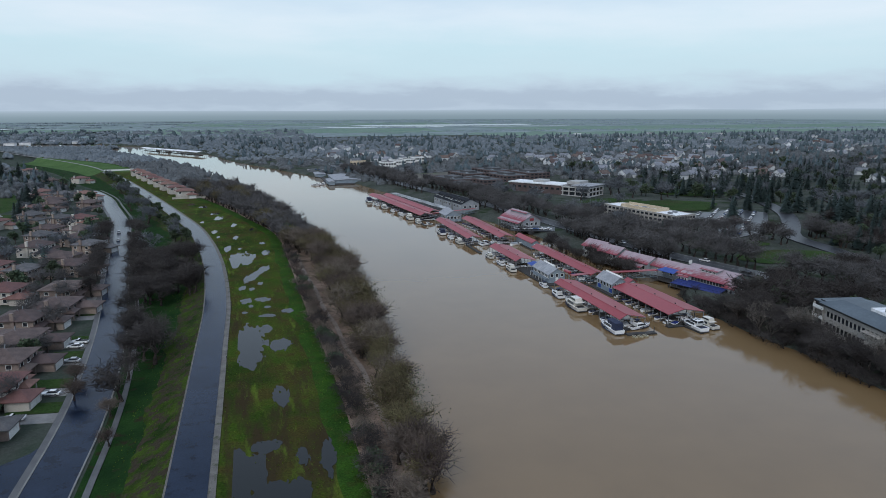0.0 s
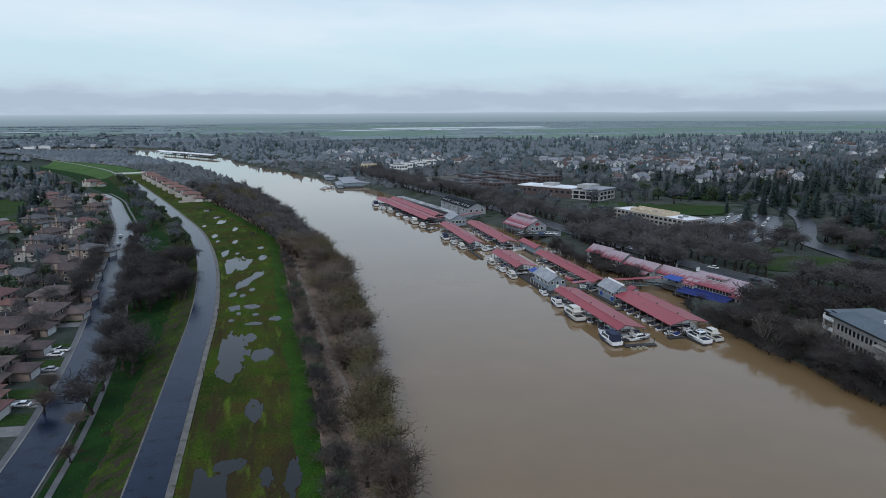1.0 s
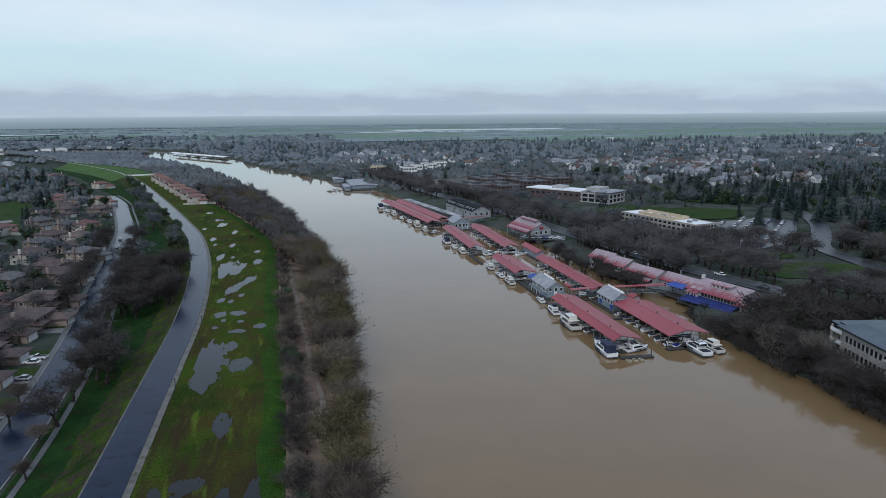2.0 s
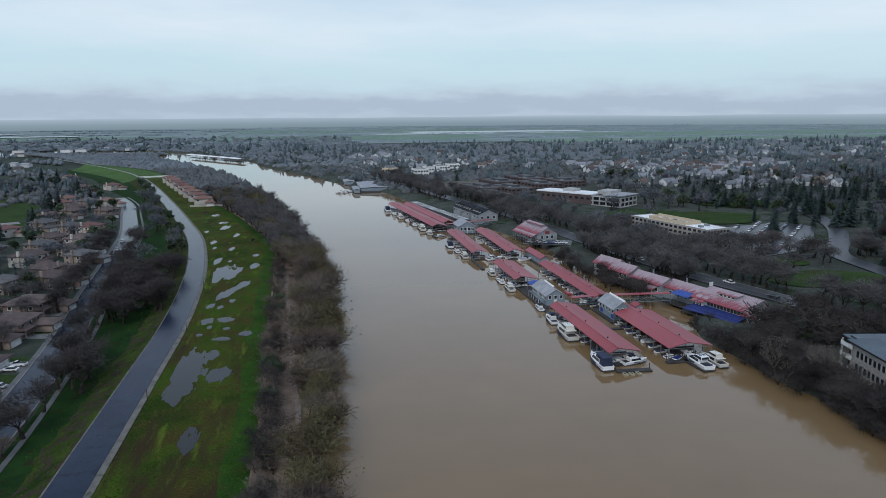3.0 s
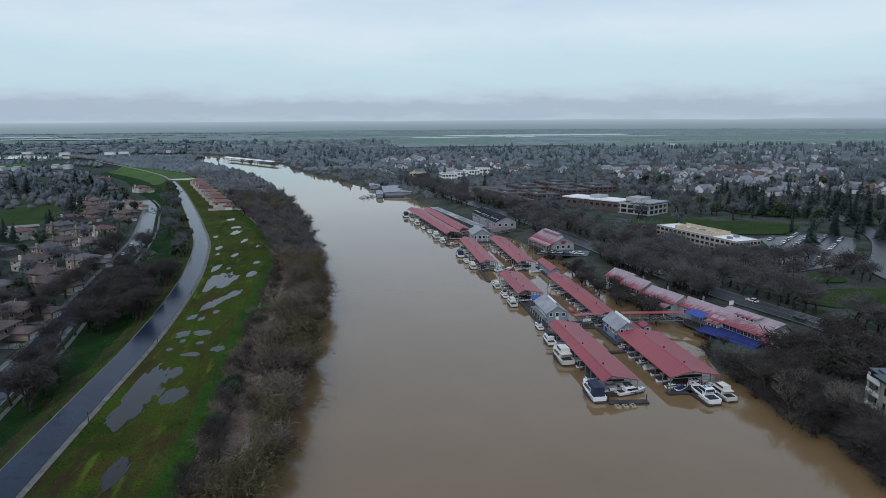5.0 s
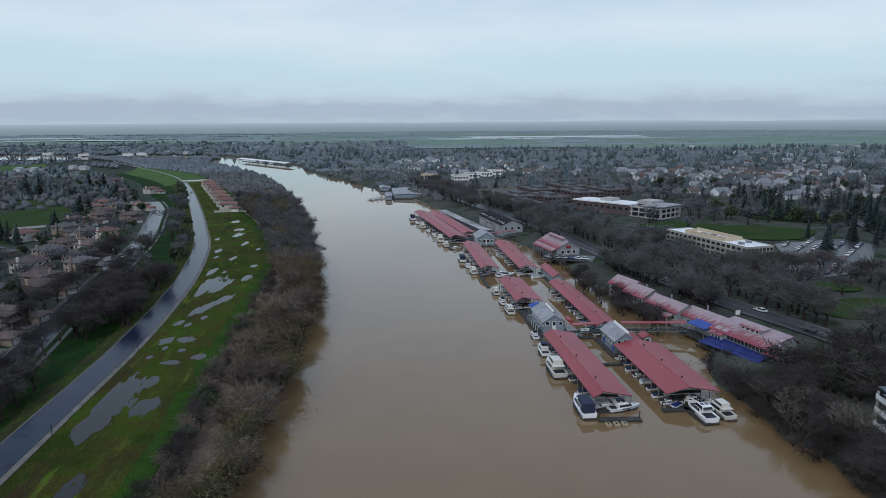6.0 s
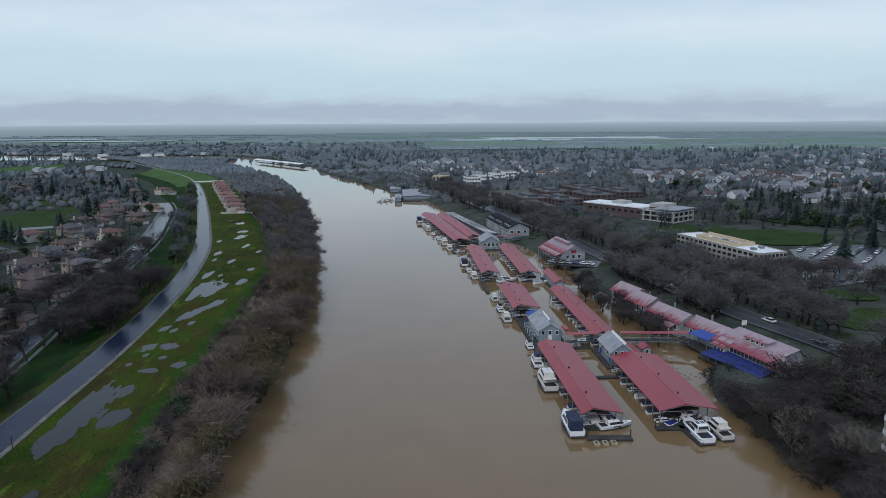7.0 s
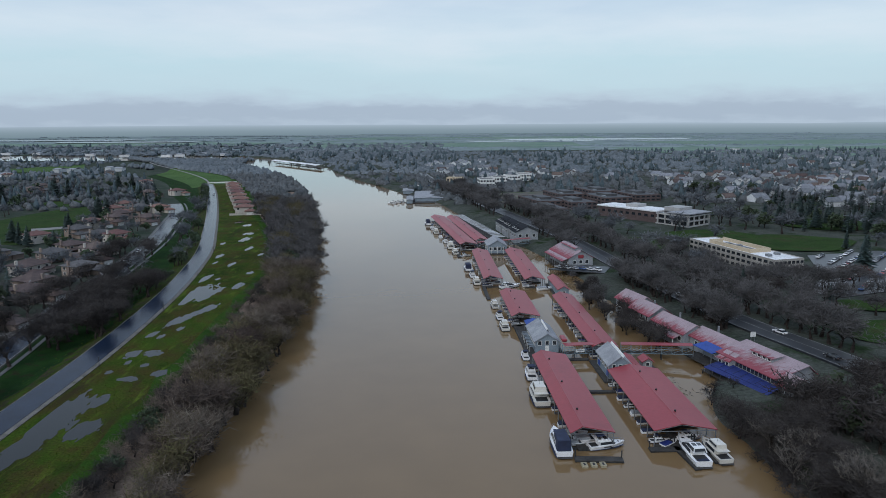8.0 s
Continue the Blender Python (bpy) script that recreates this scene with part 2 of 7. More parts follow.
HEDGE_HAZED = material("far_haze_tinted_hedges", (0.180, 0.225, 0.250), (0.225, 0.268, 0.292), 0.01, 0.95, fine=20, place="Position", isles=0.1, spec=0.05, normal_lift=1.3)


def water_material(name, colour, second, rough, relief):
    m = material(name, colour, second, 0.012, rough, place="Position", fine=6, contrast=(0.30, 0.75), grit=0.06)
    t = m.node_tree
    bsdf = t.nodes["Principled BSDF"]
    bsdf.inputs["IOR"].default_value = 1.45 if "puddle" not in name else 1.27
    where = node(t, "ShaderNodeNewGeometry").outputs["Position"]
    last = None
    for scale, distance in ((0.9, relief), (0.2, relief * 0.3)):
        n = node(t, "ShaderNodeTexNoise", {"Scale": scale, "Detail": 4.0})
        t.links.new(where, n.inputs["Vector"])
        b = node(t, "ShaderNodeBump", {"Strength": 0.35, "Distance": distance})
        t.links.new(n.outputs[0], b.inputs["Height"])
        if last:
            t.links.new(last, b.inputs["Normal"])
        last = b.outputs[0]
    t.links.new(last, bsdf.inputs["Normal"])
    return m


RIVER = water_material("muddy_water", (0.172, 0.113, 0.056), (0.196, 0.130, 0.066), 0.05, 0.006)
PUDDLE = water_material("puddle_water", (0.006, 0.008, 0.008), (0.012, 0.014, 0.013), 0.04, 0.003)
FLOODED = water_material("flood_water", (0.22, 0.24, 0.25), (0.28, 0.30, 0.31), 0.12, 0.001)
RED_METAL = material("red_metal_roofing", (0.250, 0.031, 0.042), (0.285, 0.040, 0.051), 0.06, 0.42, bump=0.03, fine=20, place="Position", stain=((0.205, 0.028, 0.037), 2.0, 0.56, 0.2), grit=0.08)


def faded_roof(name, pale, red):
    """Old red shingles, bleached from the ridge down, with red left in streaks towards the eaves."""
    m = material(name, pale, tuple(c * 1.22 for c in pale), 0.35, 0.75, bump=0.2, fine=12, place="Position")
    t = m.node_tree
    bsdf = t.nodes["Principled BSDF"]
    old = bsdf.inputs["Base Color"].links[0].from_socket
    split = node(t, "ShaderNodeSeparateXYZ")
    t.links.new(node(t, "ShaderNodeTexCoord").outputs["Generated"], split.inputs[0])
    stretch = node(t, "ShaderNodeMapping", {"Scale": (0.35, 1.1, 0.35)})
    t.links.new(node(t, "ShaderNodeNewGeometry").outputs["Position"], stretch.inputs["Vector"])
    streak = node(t, "ShaderNodeTexNoise", {"Scale": 1.0, "Detail": 5.0, "Roughness": 0.65})
    t.links.new(stretch.outputs[0], streak.inputs["Vector"])
    total = node(t, "ShaderNodeMath", {1: 1.5}, operation="MULTIPLY_ADD")
    t.links.new(streak.outputs[0], total.inputs[0])
    t.links.new(split.outputs[2], total.inputs[2])
    scaled = node(t, "ShaderNodeMapRange", {"From Min": 0.95, "From Max": 1.35, "To Min": 1.0, "To Max": 0.0})
    t.links.new(total.outputs[0], scaled.inputs[0])
    over = node(t, "ShaderNodeMixRGB", {"Color2": (*red, 1)})
    t.links.new(scaled.outputs[0], over.inputs["Fac"])
    t.links.new(old, over.inputs["Color1"])
    t.links.new(over.outputs[0], bsdf.inputs["Base Color"])
    return m


WORN_RED = faded_roof("worn_red_shingles", (0.29, 0.225, 0.245), (0.235, 0.048, 0.066))
PALE_CONCRETE = material("pale_concrete", (0.30, 0.30, 0.30), (0.40, 0.40, 0.39), 0.2, 0.8, fine=12)
BLACK_SHINGLE = material("dark_slate_shingles", (0.012, 0.014, 0.018), (0.026, 0.028, 0.034), 0.4, 0.85, fine=10, spec=0.15)
VACANT = material("rough_vacant_ground", (0.075, 0.068, 0.058), (0.115, 0.105, 0.085), 0.05, 0.95, fine=16, place="Position", stain=((0.05, 0.075, 0.03), 1.5, 0.52, 0.12))
GREY_SHINGLE = material("grey_shingles", (0.225, 0.235, 0.255), (0.32, 0.33, 0.35), 0.3, 0.8, bump=0.2, fine=12, place="Position")
BLUE_GREY = material("blue_grey_siding", (0.17, 0.215, 0.255), (0.235, 0.285, 0.33), 0.4, 0.7, fine=10)
GREY_SIDING = material("pale_grey_siding", (0.22, 0.24, 0.26), (0.30, 0.32, 0.34), 0.3, 0.7, fine=10)
BLUE_CANVAS = material("blue_canvas", (0.006, 0.015, 0.105), (0.010, 0.024, 0.155), 0.5, 0.7, bump=0.1)
BRIGHT_CANVAS = material("bright_blue_canvas", (0.010, 0.045, 0.24), (0.016, 0.062, 0.31), 0.5, 0.6, bump=0.1)
TAN_PLASTIC = material("tan_plastic", (0.26, 0.23, 0.15), (0.33, 0.29, 0.20), 0.8, 0.6)
DECK = material("weathered_deck", (0.022, 0.021, 0.021), (0.052, 0.049, 0.046), 0.6, 0.85, bump=0.3, fine=12)
STEEL = material("galvanised_steel", (0.17, 0.185, 0.20), (0.24, 0.255, 0.27), 0.8, 0.5, metal=0.3)
BLUE_STEEL = material("blue_grey_painted_steel", (0.16, 0.24, 0.29), (0.22, 0.30, 0.35), 0.8, 0.5)
DARK = material("dark_interior", (0.015, 0.016, 0.018), (0.025, 0.026, 0.028), 0.5, 0.7)
GELCOAT = material("white_gelcoat", (0.74, 0.75, 0.76), (0.82, 0.82, 0.82), 0.6, 0.22, fine=10, tint=0.05, coat=0.3)
CREAM_HULL = material("cream_gelcoat", (0.56, 0.54, 0.49), (0.64, 0.62, 0.57), 0.6, 0.3, fine=10, tint=0.05)
NAVY = material("navy_canvas", (0.012, 0.018, 0.045), (0.02, 0.03, 0.07), 0.6, 0.8)
GLASS = material("dark_glass", (0.018, 0.022, 0.028), (0.03, 0.036, 0.044), 0.5, 0.08, spec=0.8)
STUCCO = material("stucco", (0.205, 0.160, 0.136), (0.270, 0.214, 0.184), 0.25, 0.9, bump=0.15, fine=20, tint=0.22)
STUCCO_PALE = material("pale_stucco", (0.40, 0.37, 0.33), (0.48, 0.45, 0.41), 0.25, 0.9, bump=0.15, fine=20, tint=0.12)
TILE_BROWN = material("brown_roof_tiles", (0.062, 0.042, 0.038), (0.110, 0.076, 0.068), 0.35, 0.8, bump=0.4, fine=9, tint=0.3)
TILE_RED = material("terracotta_tiles", (0.125, 0.060, 0.050), (0.175, 0.086, 0.070), 0.35, 0.8, bump=0.4, fine=9, tint=0.25)
TILE_GREY = material("grey_roof_shingles", (0.060, 0.058, 0.060), (0.105, 0.100, 0.102), 0.35, 0.8, bump=0.4, fine=9, tint=0.3)
WHITE_TRIM = material("white_trim", (0.66, 0.66, 0.64), (0.76, 0.76, 0.74), 0.5, 0.6)
OFFICE_WALL = material("precast_panel", (0.29, 0.275, 0.250), (0.36, 0.342, 0.312), 0.15, 0.85, bump=0.1, fine=16)
WHITE_MEMBRANE = material("white_roof_membrane", (0.66, 0.67, 0.68), (0.78, 0.79, 0.80), 0.10, 0.6, fine=10, stain=((0.5, 0.5, 0.49), 2.0, 0.56, 0.12))
TAN_PANEL = material("tan_panel", (0.44, 0.36, 0.25), (0.52, 0.43, 0.31), 0.2, 0.8, fine=10)
SLATE_ROOF = material("blue_grey_metal_roof", (0.045, 0.064, 0.080), (0.072, 0.096, 0.116), 0.15, 0.5, fine=12)
BRICK_BROWN = material("red_brown_brickwork", (0.075, 0.055, 0.054), (0.110, 0.080, 0.077), 0.3, 0.9, bump=0.2, fine=12)
DARK_ROOF = material("dark_membrane", (0.050, 0.053, 0.058), (0.085, 0.088, 0.094), 0.1, 0.85, fine=12)
TYRE = material("rubber", (0.015, 0.015, 0.016), (0.025, 0.025, 0.026), 2.0, 0.8)
CAR_PAINTS = [material(n, c, tuple(min(1, v * 1.12) for v in c), 0.5, 0.25, coat=0.4, tint=0.06) for n, c in (("white_car_paint", (0.7, 0.7, 0.7)), ("black_car_paint", (0.02, 0.02, 0.023)), ("silver_car_paint", (0.36, 0.37, 0.39)), ("blue_car_paint", (0.04, 0.08, 0.2)), ("red_car_paint", (0.25, 0.03, 0.03)))]

# ---- mesh helpers ----
def part(name, bm, mat, parent=None, label="", at=None):
    """Links a bmesh as one mesh object, under a thing or under a part."""
    mesh = bpy.data.meshes.new(name)
    bm.to_mesh(mesh)
    bm.free()
    for m in mat if isinstance(mat, (list, tuple)) else (mat,):
        mesh.materials.append(m)
    return shared(name, mesh, parent, label, at)


def shared(name, mesh, parent=None, label="", at=None):
    ob = new(name, mesh)
    if at is not None:
        ob.matrix_basis = at
    if parent:
        ob.parent = parent
    if label:
        ob["label"] = label
    return ob


def thing(name, m, label, category, group="", kind=""):
    e = new(name)
    e.matrix_basis = m
    e.empty_display_size = 0.2
    return tagged(e, label, category, group, kind)


def structure(name, bm, mat, label="", category=""):
    return tagged(part(name, bm, mat), label, category, kind="structure")


def box(bm, x0, x1, y0, y1, z0, z1, bevel=0.0, slot=0):
    vs = [bm.verts.new((x, y, z)) for z in (z0, z1) for y in (y0, y1) for x in (x0, x1)]
    fs = [bm.faces.new([vs[i] for i in q]) for q in ((0, 2, 3, 1), (4, 5, 7, 6), (0, 1, 5, 4), (2, 6, 7, 3), (0, 4, 6, 2), (1, 3, 7, 5))]
    for f in fs:
        f.material_index = slot
    if bevel:
        bmesh.ops.bevel(bm, geom=list({e for f in fs for e in f.edges}), offset=bevel, segments=1, affect="EDGES")
    return fs


def boxed(*args, **kw):
    bm = bmesh.new()
    box(bm, *args, **kw)
    return bm


def prism(bm, outline, z0, z1, slot=0):
    """An upright solid over a plan outline; z1 may be a list, one height a corner."""
    tops = z1 if isinstance(z1, (list, tuple)) else [z1] * len(outline)
    a = [bm.verts.new((x, y, z0)) for x, y in outline]
    b = [bm.verts.new((x, y, z)) for (x, y), z in zip(outline, tops)]
    n = len(outline)
    fs = [bm.faces.new(list(reversed(a))), bm.faces.new(b)]
    fs += [bm.faces.new((a[i], a[(i + 1) % n], b[(i + 1) % n], b[i])) for i in range(n)]
    for f in fs:
        f.material_index = slot


def rod(bm, p, q, r0, r1, sides=6, slot=0):
    p, q = Vector(p), Vector(q)
    w = (q - p).normalized()
    u = w.orthogonal().normalized()
    v = w.cross(u)
    ring = [u * math.cos(k * math.tau / sides) + v * math.sin(k * math.tau / sides) for k in range(sides)]
    a, b = [bm.verts.new(p + d * r0) for d in ring], [bm.verts.new(q + d * r1) for d in ring]
    for k in range(sides):
        bm.faces.new((a[k], a[(k + 1) % sides], b[(k + 1) % sides], b[k])).material_index = slot
    bm.faces.new(b)
    bm.faces.new(list(reversed(a)))


def curve(*knots):
    """A smooth function of y through (y, x) knots."""
    ys, xs = np.array([k[0] for k in knots], float), np.array([k[1] for k in knots], float)
    d = np.gradient(xs, ys)

    def at(y):
        y = min(max(y, ys[0]), ys[-1])
        i = min(max(int(np.searchsorted(ys, y)) - 1, 0), len(ys) - 2)
        h = ys[i + 1] - ys[i]
        s = (y - ys[i]) / h
        return float(xs[i] * (1 + 2 * s) * (1 - s) ** 2 + d[i] * h * s * (1 - s) ** 2 + xs[i + 1] * s * s * (3 - 2 * s) + d[i + 1] * h * s * s * (s - 1))

    return at


# ---- the plan: lines that run up the river ----
levee = curve((-400, -14.6), (60, -14.6), (120, -14.6), (200, -14.9), (230, -15.0), (280, -17.4), (320, -21.0), (360, -26.5), (400, -33.5), (470, -51.5), (600, -88), (730, -127), (800, -150), (880, -178), (970, -222), (1090, -290), (1212, -362), (1330, -425), (1465, -526))
street = curve((-400, -37), (60, -39.4), (130, -40.2), (160, -40.4), (180, -41.4), (200, -43.1), (225, -45.7), (251, -49.0), (283, -54.2), (365, -66), (456, -80), (550, -102.5), (600, -115), (650, -133), (720, -165), (900, -240), (1100, -370), (1250, -490))
meadow_edge = curve((-400, 17), (110, 17), (170, 16.8), (230, 14.6), (300, 13), (380, 9), (440, -6), (515, -27), (560, -42), (640, -62), (800, -114), (970, -186), (1100, -290), (1223, -400))
bank_left = curve((-400, 26), (60, 27), (110, 28.5), (160, 31), (210, 34), (260, 35), (340, 30), (420, 22), (541, 3), (640, -17), (821, -62), (1000, -122), (1100, -172), (1223, -235), (1300, -290), (1380, -400), (1430, -600), (1480, -1500), (1530, -4900))
bank_right = curve((-400, 150), (60, 148), (125, 149.5), (150, 150), (180, 148.5), (205, 149), (214, 153), (224, 159), (240, 164), (256, 162), (272, 156), (300, 152), (350, 149), (400, 141), (450, 129), (520, 118), (580, 106), (640, 95), (690, 80), (730, 62), (800, 38), (920, -6), (1080, -52), (1130, -62), (1250, -118), (1350, -158), (1440, -205), (1520, -290), (1580, -400), (1640, -700), (1700, -1500), (1750, -4900))
shore_road = curve((-400, 205), (60, 205), (180, 204), (225, 197), (260, 187), (340, 174), (440, 163), (530, 146), (630, 127), (720, 112), (800, 100), (1000, 80))


def ground_profile(y):
    """(x, z, material) from west to east across the land and the river at y."""
    bl, br = bank_left(y), max(bank_right(y), bank_left(y) + 25)
    br += 1.6 * noise.noise((y * 0.09, 3.0, 0.0)) + 0.9 * noise.noise((y * 0.31, 7.0, 0.0))
    bl += 1.3 * noise.noise((y * 0.08, 5.0, 0.0)) + 0.9 * noise.noise((y * 0.27, 9.0, 0.0))
    me = min(meadow_edge(y), bl - 9)
    lv = min(levee(y), me - 12)
    foot = 17 + 30 * min(1.0, max(0.0, (y - 800) / 320))
    st = min(street(y), lv - foot - 7)
    row = [(-4900, 0.5, 0), (-2500, 0.5, 0), (-1200, 0, 0), (-600, -1, 0), (-300, -1, 0), (st - 26, -1, 0), (st + 4.6, -1.0, 1), (max(st + 10, lv - foot), -1.0, 1), (lv - 12.5 + 3.0 * noise.noise((y * 0.045, 1.0, 0.0)) + 1.5 * noise.noise((y * 0.21, 4.0, 0.0)), -0.3, 2), (lv - 4.3, 3.3, 2), (lv + 4.3, 3.35, 3), (lv + 8, 3.0, 3), ((lv + me) / 2 + 3, 3.0, 3), (me - 5.2 + 2.2 * noise.noise((y * 0.06, 2.0, 0.0)), 2.98, 8), (me, 2.9, 4), (me + 4, 0.9, 4), (bl - 4, 0.5, 4), (bl, -0.1, 4), (bl + 5, -2.5, 5), (br - 5, -2.5, 5), (br, -0.1, 6), (br + 4, 1.8, 6), (br + 10, 2.6, 6), (br + 60, 2.2, 6), (br + 200, 2, 6), (br + 500, 2, 6), (br + 1000, 2, 6), (4900, 3, 6)]
    xs = -4901.0
    out = []
    for x, z, m in row:
        xs = max(x, xs + 0.5)
        out.append((xs, z, m))
    return out


GROUND_MATS = [YARD, PARKWAY, VERGE, MEADOW, BANK, BED, WOODLAND, FAR_LAND_HAZED, LUSH, LEVEE_GRASS]
stations = [-400, -100, 0, 60] + list(np.arange(80, 320, 2.5)) + list(np.arange(320, 700, 10.0)) + list(np.arange(700, 1240, 20.0)) + list(np.arange(1240, 1780, 10.0)) + [1900, 2300, 2800, 3400, 4100, 4900]
bm = bmesh.new()
rows_of_verts = []
for y in stations:
    rows_of_verts.append([bm.verts.new((x, y, z + (0.25 * noise.noise((x * 0.05, y * 0.05, 0)) if m in (2, 4, 6) else 0))) for x, z, m in ground_profile(y)])
for y, a, b in zip(stations, rows_of_verts, rows_of_verts[1:]):
    prof = ground_profile(y)
    for i in range(len(a) - 1):
        f = bm.faces.new((a[i], a[i + 1], b[i + 1], b[i]))
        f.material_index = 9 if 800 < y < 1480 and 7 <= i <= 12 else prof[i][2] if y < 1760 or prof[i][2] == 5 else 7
        f.smooth = True
structure("ground", bm, GROUND_MATS, "winter grassland and woodland plain either side of a river", "ground")

bm = bmesh.new()
wl, wr = [], []
for y in stations:
    if y <= 1770:
        wl.append(bm.verts.new((max(bank_left(y) - 3, -4890), y, 0)))
        wr.append(bm.verts.new((max(bank_right(y), bank_left(y) + 25) + 3, y, 0)))
for i in range(len(wl) - 1):
    bm.faces.new((wl[i], wr[i], wr[i + 1], wl[i + 1]))
structure("water", bm, RIVER, "wide muddy brown river in flood reflecting the sky", "river")


def ribbon(name, line, y0, y1, left, right, z, mat, label, category, step=8.0, thick=0.0):
    """A strip along a line of the plan, from left to right metres beside it."""
    bm = bmesh.new()
    n = max(2, int((y1 - y0) / step))
    prev = None
    for i in range(n + 1):
        y = y0 + (y1 - y0) * i / n
        dx = (line(y + 1) - line(y - 1)) / 2
        k = 1 / math.hypot(1, dx)
        ends = [(line(y) + s * k, y - s * k * dx) for s in (left, right)]
        zz = z(y) if callable(z) else z
        a = [bm.verts.new((*ends[0], zz)), bm.verts.new((*ends[1], zz))]
        if thick:
            a = [bm.verts.new((*ends[0], zz - thick)), *a, bm.verts.new((*ends[1], zz - thick))]
        if prev:
            for p, q, r, s in zip(prev, prev[1:], a[1:], a):
                bm.faces.new((p, q, r, s))
        prev = a
    return structure(name, bm, mat, label, category)


ribbon("road", levee, -100, 815, -3.6, 3.6, 3.50, WET_ROAD, "wet dark asphalt road on the levee crown", "road", thick=0.3)
ribbon("footpath", levee, 815, 1290, -1.2, 1.2, 3.45, CONCRETE, "pale path along the grassy levee crown", "path", thick=0.3)
ribbon("road_shoulder", levee, -100, 815, -4.0, 5.0, 3.43, GRAVEL, "narrow gravel shoulder along the levee road", "shoulder", thick=0.3)
ribbon("road", street, -100, 664, -5.3, 3.6, -0.90, WET_ROAD, "wet residential street below the levee", "road", thick=0.2)
ribbon("kerb", street, -100, 664, 3.6, 3.95, -0.78, CONCRETE, "pale concrete kerb along the street", "kerb", thick=0.25)
ribbon("kerb", street, -100, 664, -5.65, -5.3, -0.78, CONCRETE, "pale concrete kerb along the street", "kerb", thick=0.25)
ribbon("pavement", street, -100, 664, 6.0, 7.3, -0.85, FOOTPATH, "concrete footpath beside the wet street", "pavement", thick=0.2)
ribbon("pavement", street, -100, 664, -7.1, -5.7, -0.85, FOOTPATH, "concrete footpath in front of the houses", "pavement", thick=0.2)
ribbon("road", shore_road, -100, 980, -5.5, 5.5, 3.0, DRY_ROAD, "two-lane road along the marina shore", "road", thick=0.5)
for off in (-5.0, 0.0, 5.0):
    ribbon("road_marking", shore_road, -100, 980, off - 0.08, off + 0.08, 3.02, PAINT_WHITE, "thin painted line on the shore road", "marking")


def blob(bm, cx, cy, rx, ry, z, seed, n=28, rough=0.35, turn=0.0):
    vs = []
    for k in range(n):
        a = k * math.tau / n
        r = 1 + rough * 1.2 * noise.noise((math.cos(a) * 1.0 + seed, math.sin(a) * 1.0, seed * 1.7)) + rough * 0.45 * noise.noise((math.cos(a) * 2 + seed, math.sin(a) * 2, seed)) + rough * 0.12 * noise.noise((math.cos(a) * 9 + seed, math.sin(a) * 9, seed))
        x, y = rx * r * math.cos(a), ry * r * math.sin(a)
        vs.append(bm.verts.new((cx + x * math.cos(turn) - y * math.sin(turn), cy + x * math.sin(turn) + y * math.cos(turn), z)))
    bm.faces.new(vs)

# ---- puddles on the meadow ----
# each puddle is one or more lobes: middle, half width, half length, turn
PUDDLES = (
    ((-3.4, 199, 4.6, 15, 0.0), (-3.8, 184, 3.2, 10, 0.05), (1.0, 208, 2.0, 4, 0.0)), ((4.7, 192.4, 3.0, 6.0, -0.1),), ((3.3, 155.4, 2.0, 6.4, 0.0),),
    ((-5.0, 120, 4.2, 12, 0.0), (2.2, 112, 4.6, 5.5, 0.0), (-0.8, 131, 3.6, 2.8, 0.0), (1.0, 104, 7.0, 7.0, 0.0)), ((6.3, 125.4, 1.4, 4.0, 0.0),), ((11.1, 123.8, 1.5, 8.0, -0.1),),
    ((-8.8, 317, 4.6, 15, -0.10), (-4.6, 313, 3.0, 12, -0.2), (-10.5, 303, 2.6, 7, 0.0)), ((-3.0, 279, 2.6, 10, -0.25), (1.2, 290, 2.4, 9, -0.3)), ((-6.6, 261.4, 1.4, 3.8, -0.10),), ((-3.2, 259, 1.2, 2.5, -0.06),), ((0.2, 267, 1.1, 2.7, -0.06),),
    ((-5.0, 242.5, 2.1, 3.8, -0.10), (-3.4, 235, 0.9, 2.2, 0.0)), ((0.6, 243, 3.0, 3.0, -0.10),), ((2.1, 233, 1.1, 1.8, -0.10),), ((8.6, 226.6, 2.0, 3.0, -0.10),), ((2.0, 222.7, 2.6, 2.0, -0.10),),
    ((-14.2, 341.2, 1.7, 8.4, -0.06),), ((-23.3, 391.4, 2.2, 6.1, -0.10),), ((-11.1, 371, 1.4, 5.4, -0.06),), ((2.2, 351.5, 1.5, 3.6, -0.06),), ((3.4, 326.6, 2.0, 6.1, -0.06),), ((-49, 478.3, 2.9, 4.7, -0.10),),
    ((-22.6, 442.5, 2.8, 8.0, -0.06),), ((-41.4, 449.7, 2.0, 6.2, -0.10),), ((-13, 412.9, 1.5, 6.8, -0.06),), ((-35.1, 499.1, 3.0, 5.2, -0.06),), ((-25.6, 463.3, 3.5, 4.4, -0.06),), ((-8.5, 339.7, 1.0, 2.4, -0.06),),
    ((-32, 428, 1.6, 4.5, -0.10),), ((-20, 375, 1.0, 3.5, -0.10),), ((-44, 515, 2.6, 4.5, -0.10),), ((-30, 402, 1.1, 3.0, -0.10),), ((-3, 395, 1.2, 4.0, -0.06),), ((-5.4, 228, 1.0, 1.6, 0.0),),
)
LOBES = [lobe for puddle in PUDDLES for lobe in puddle]


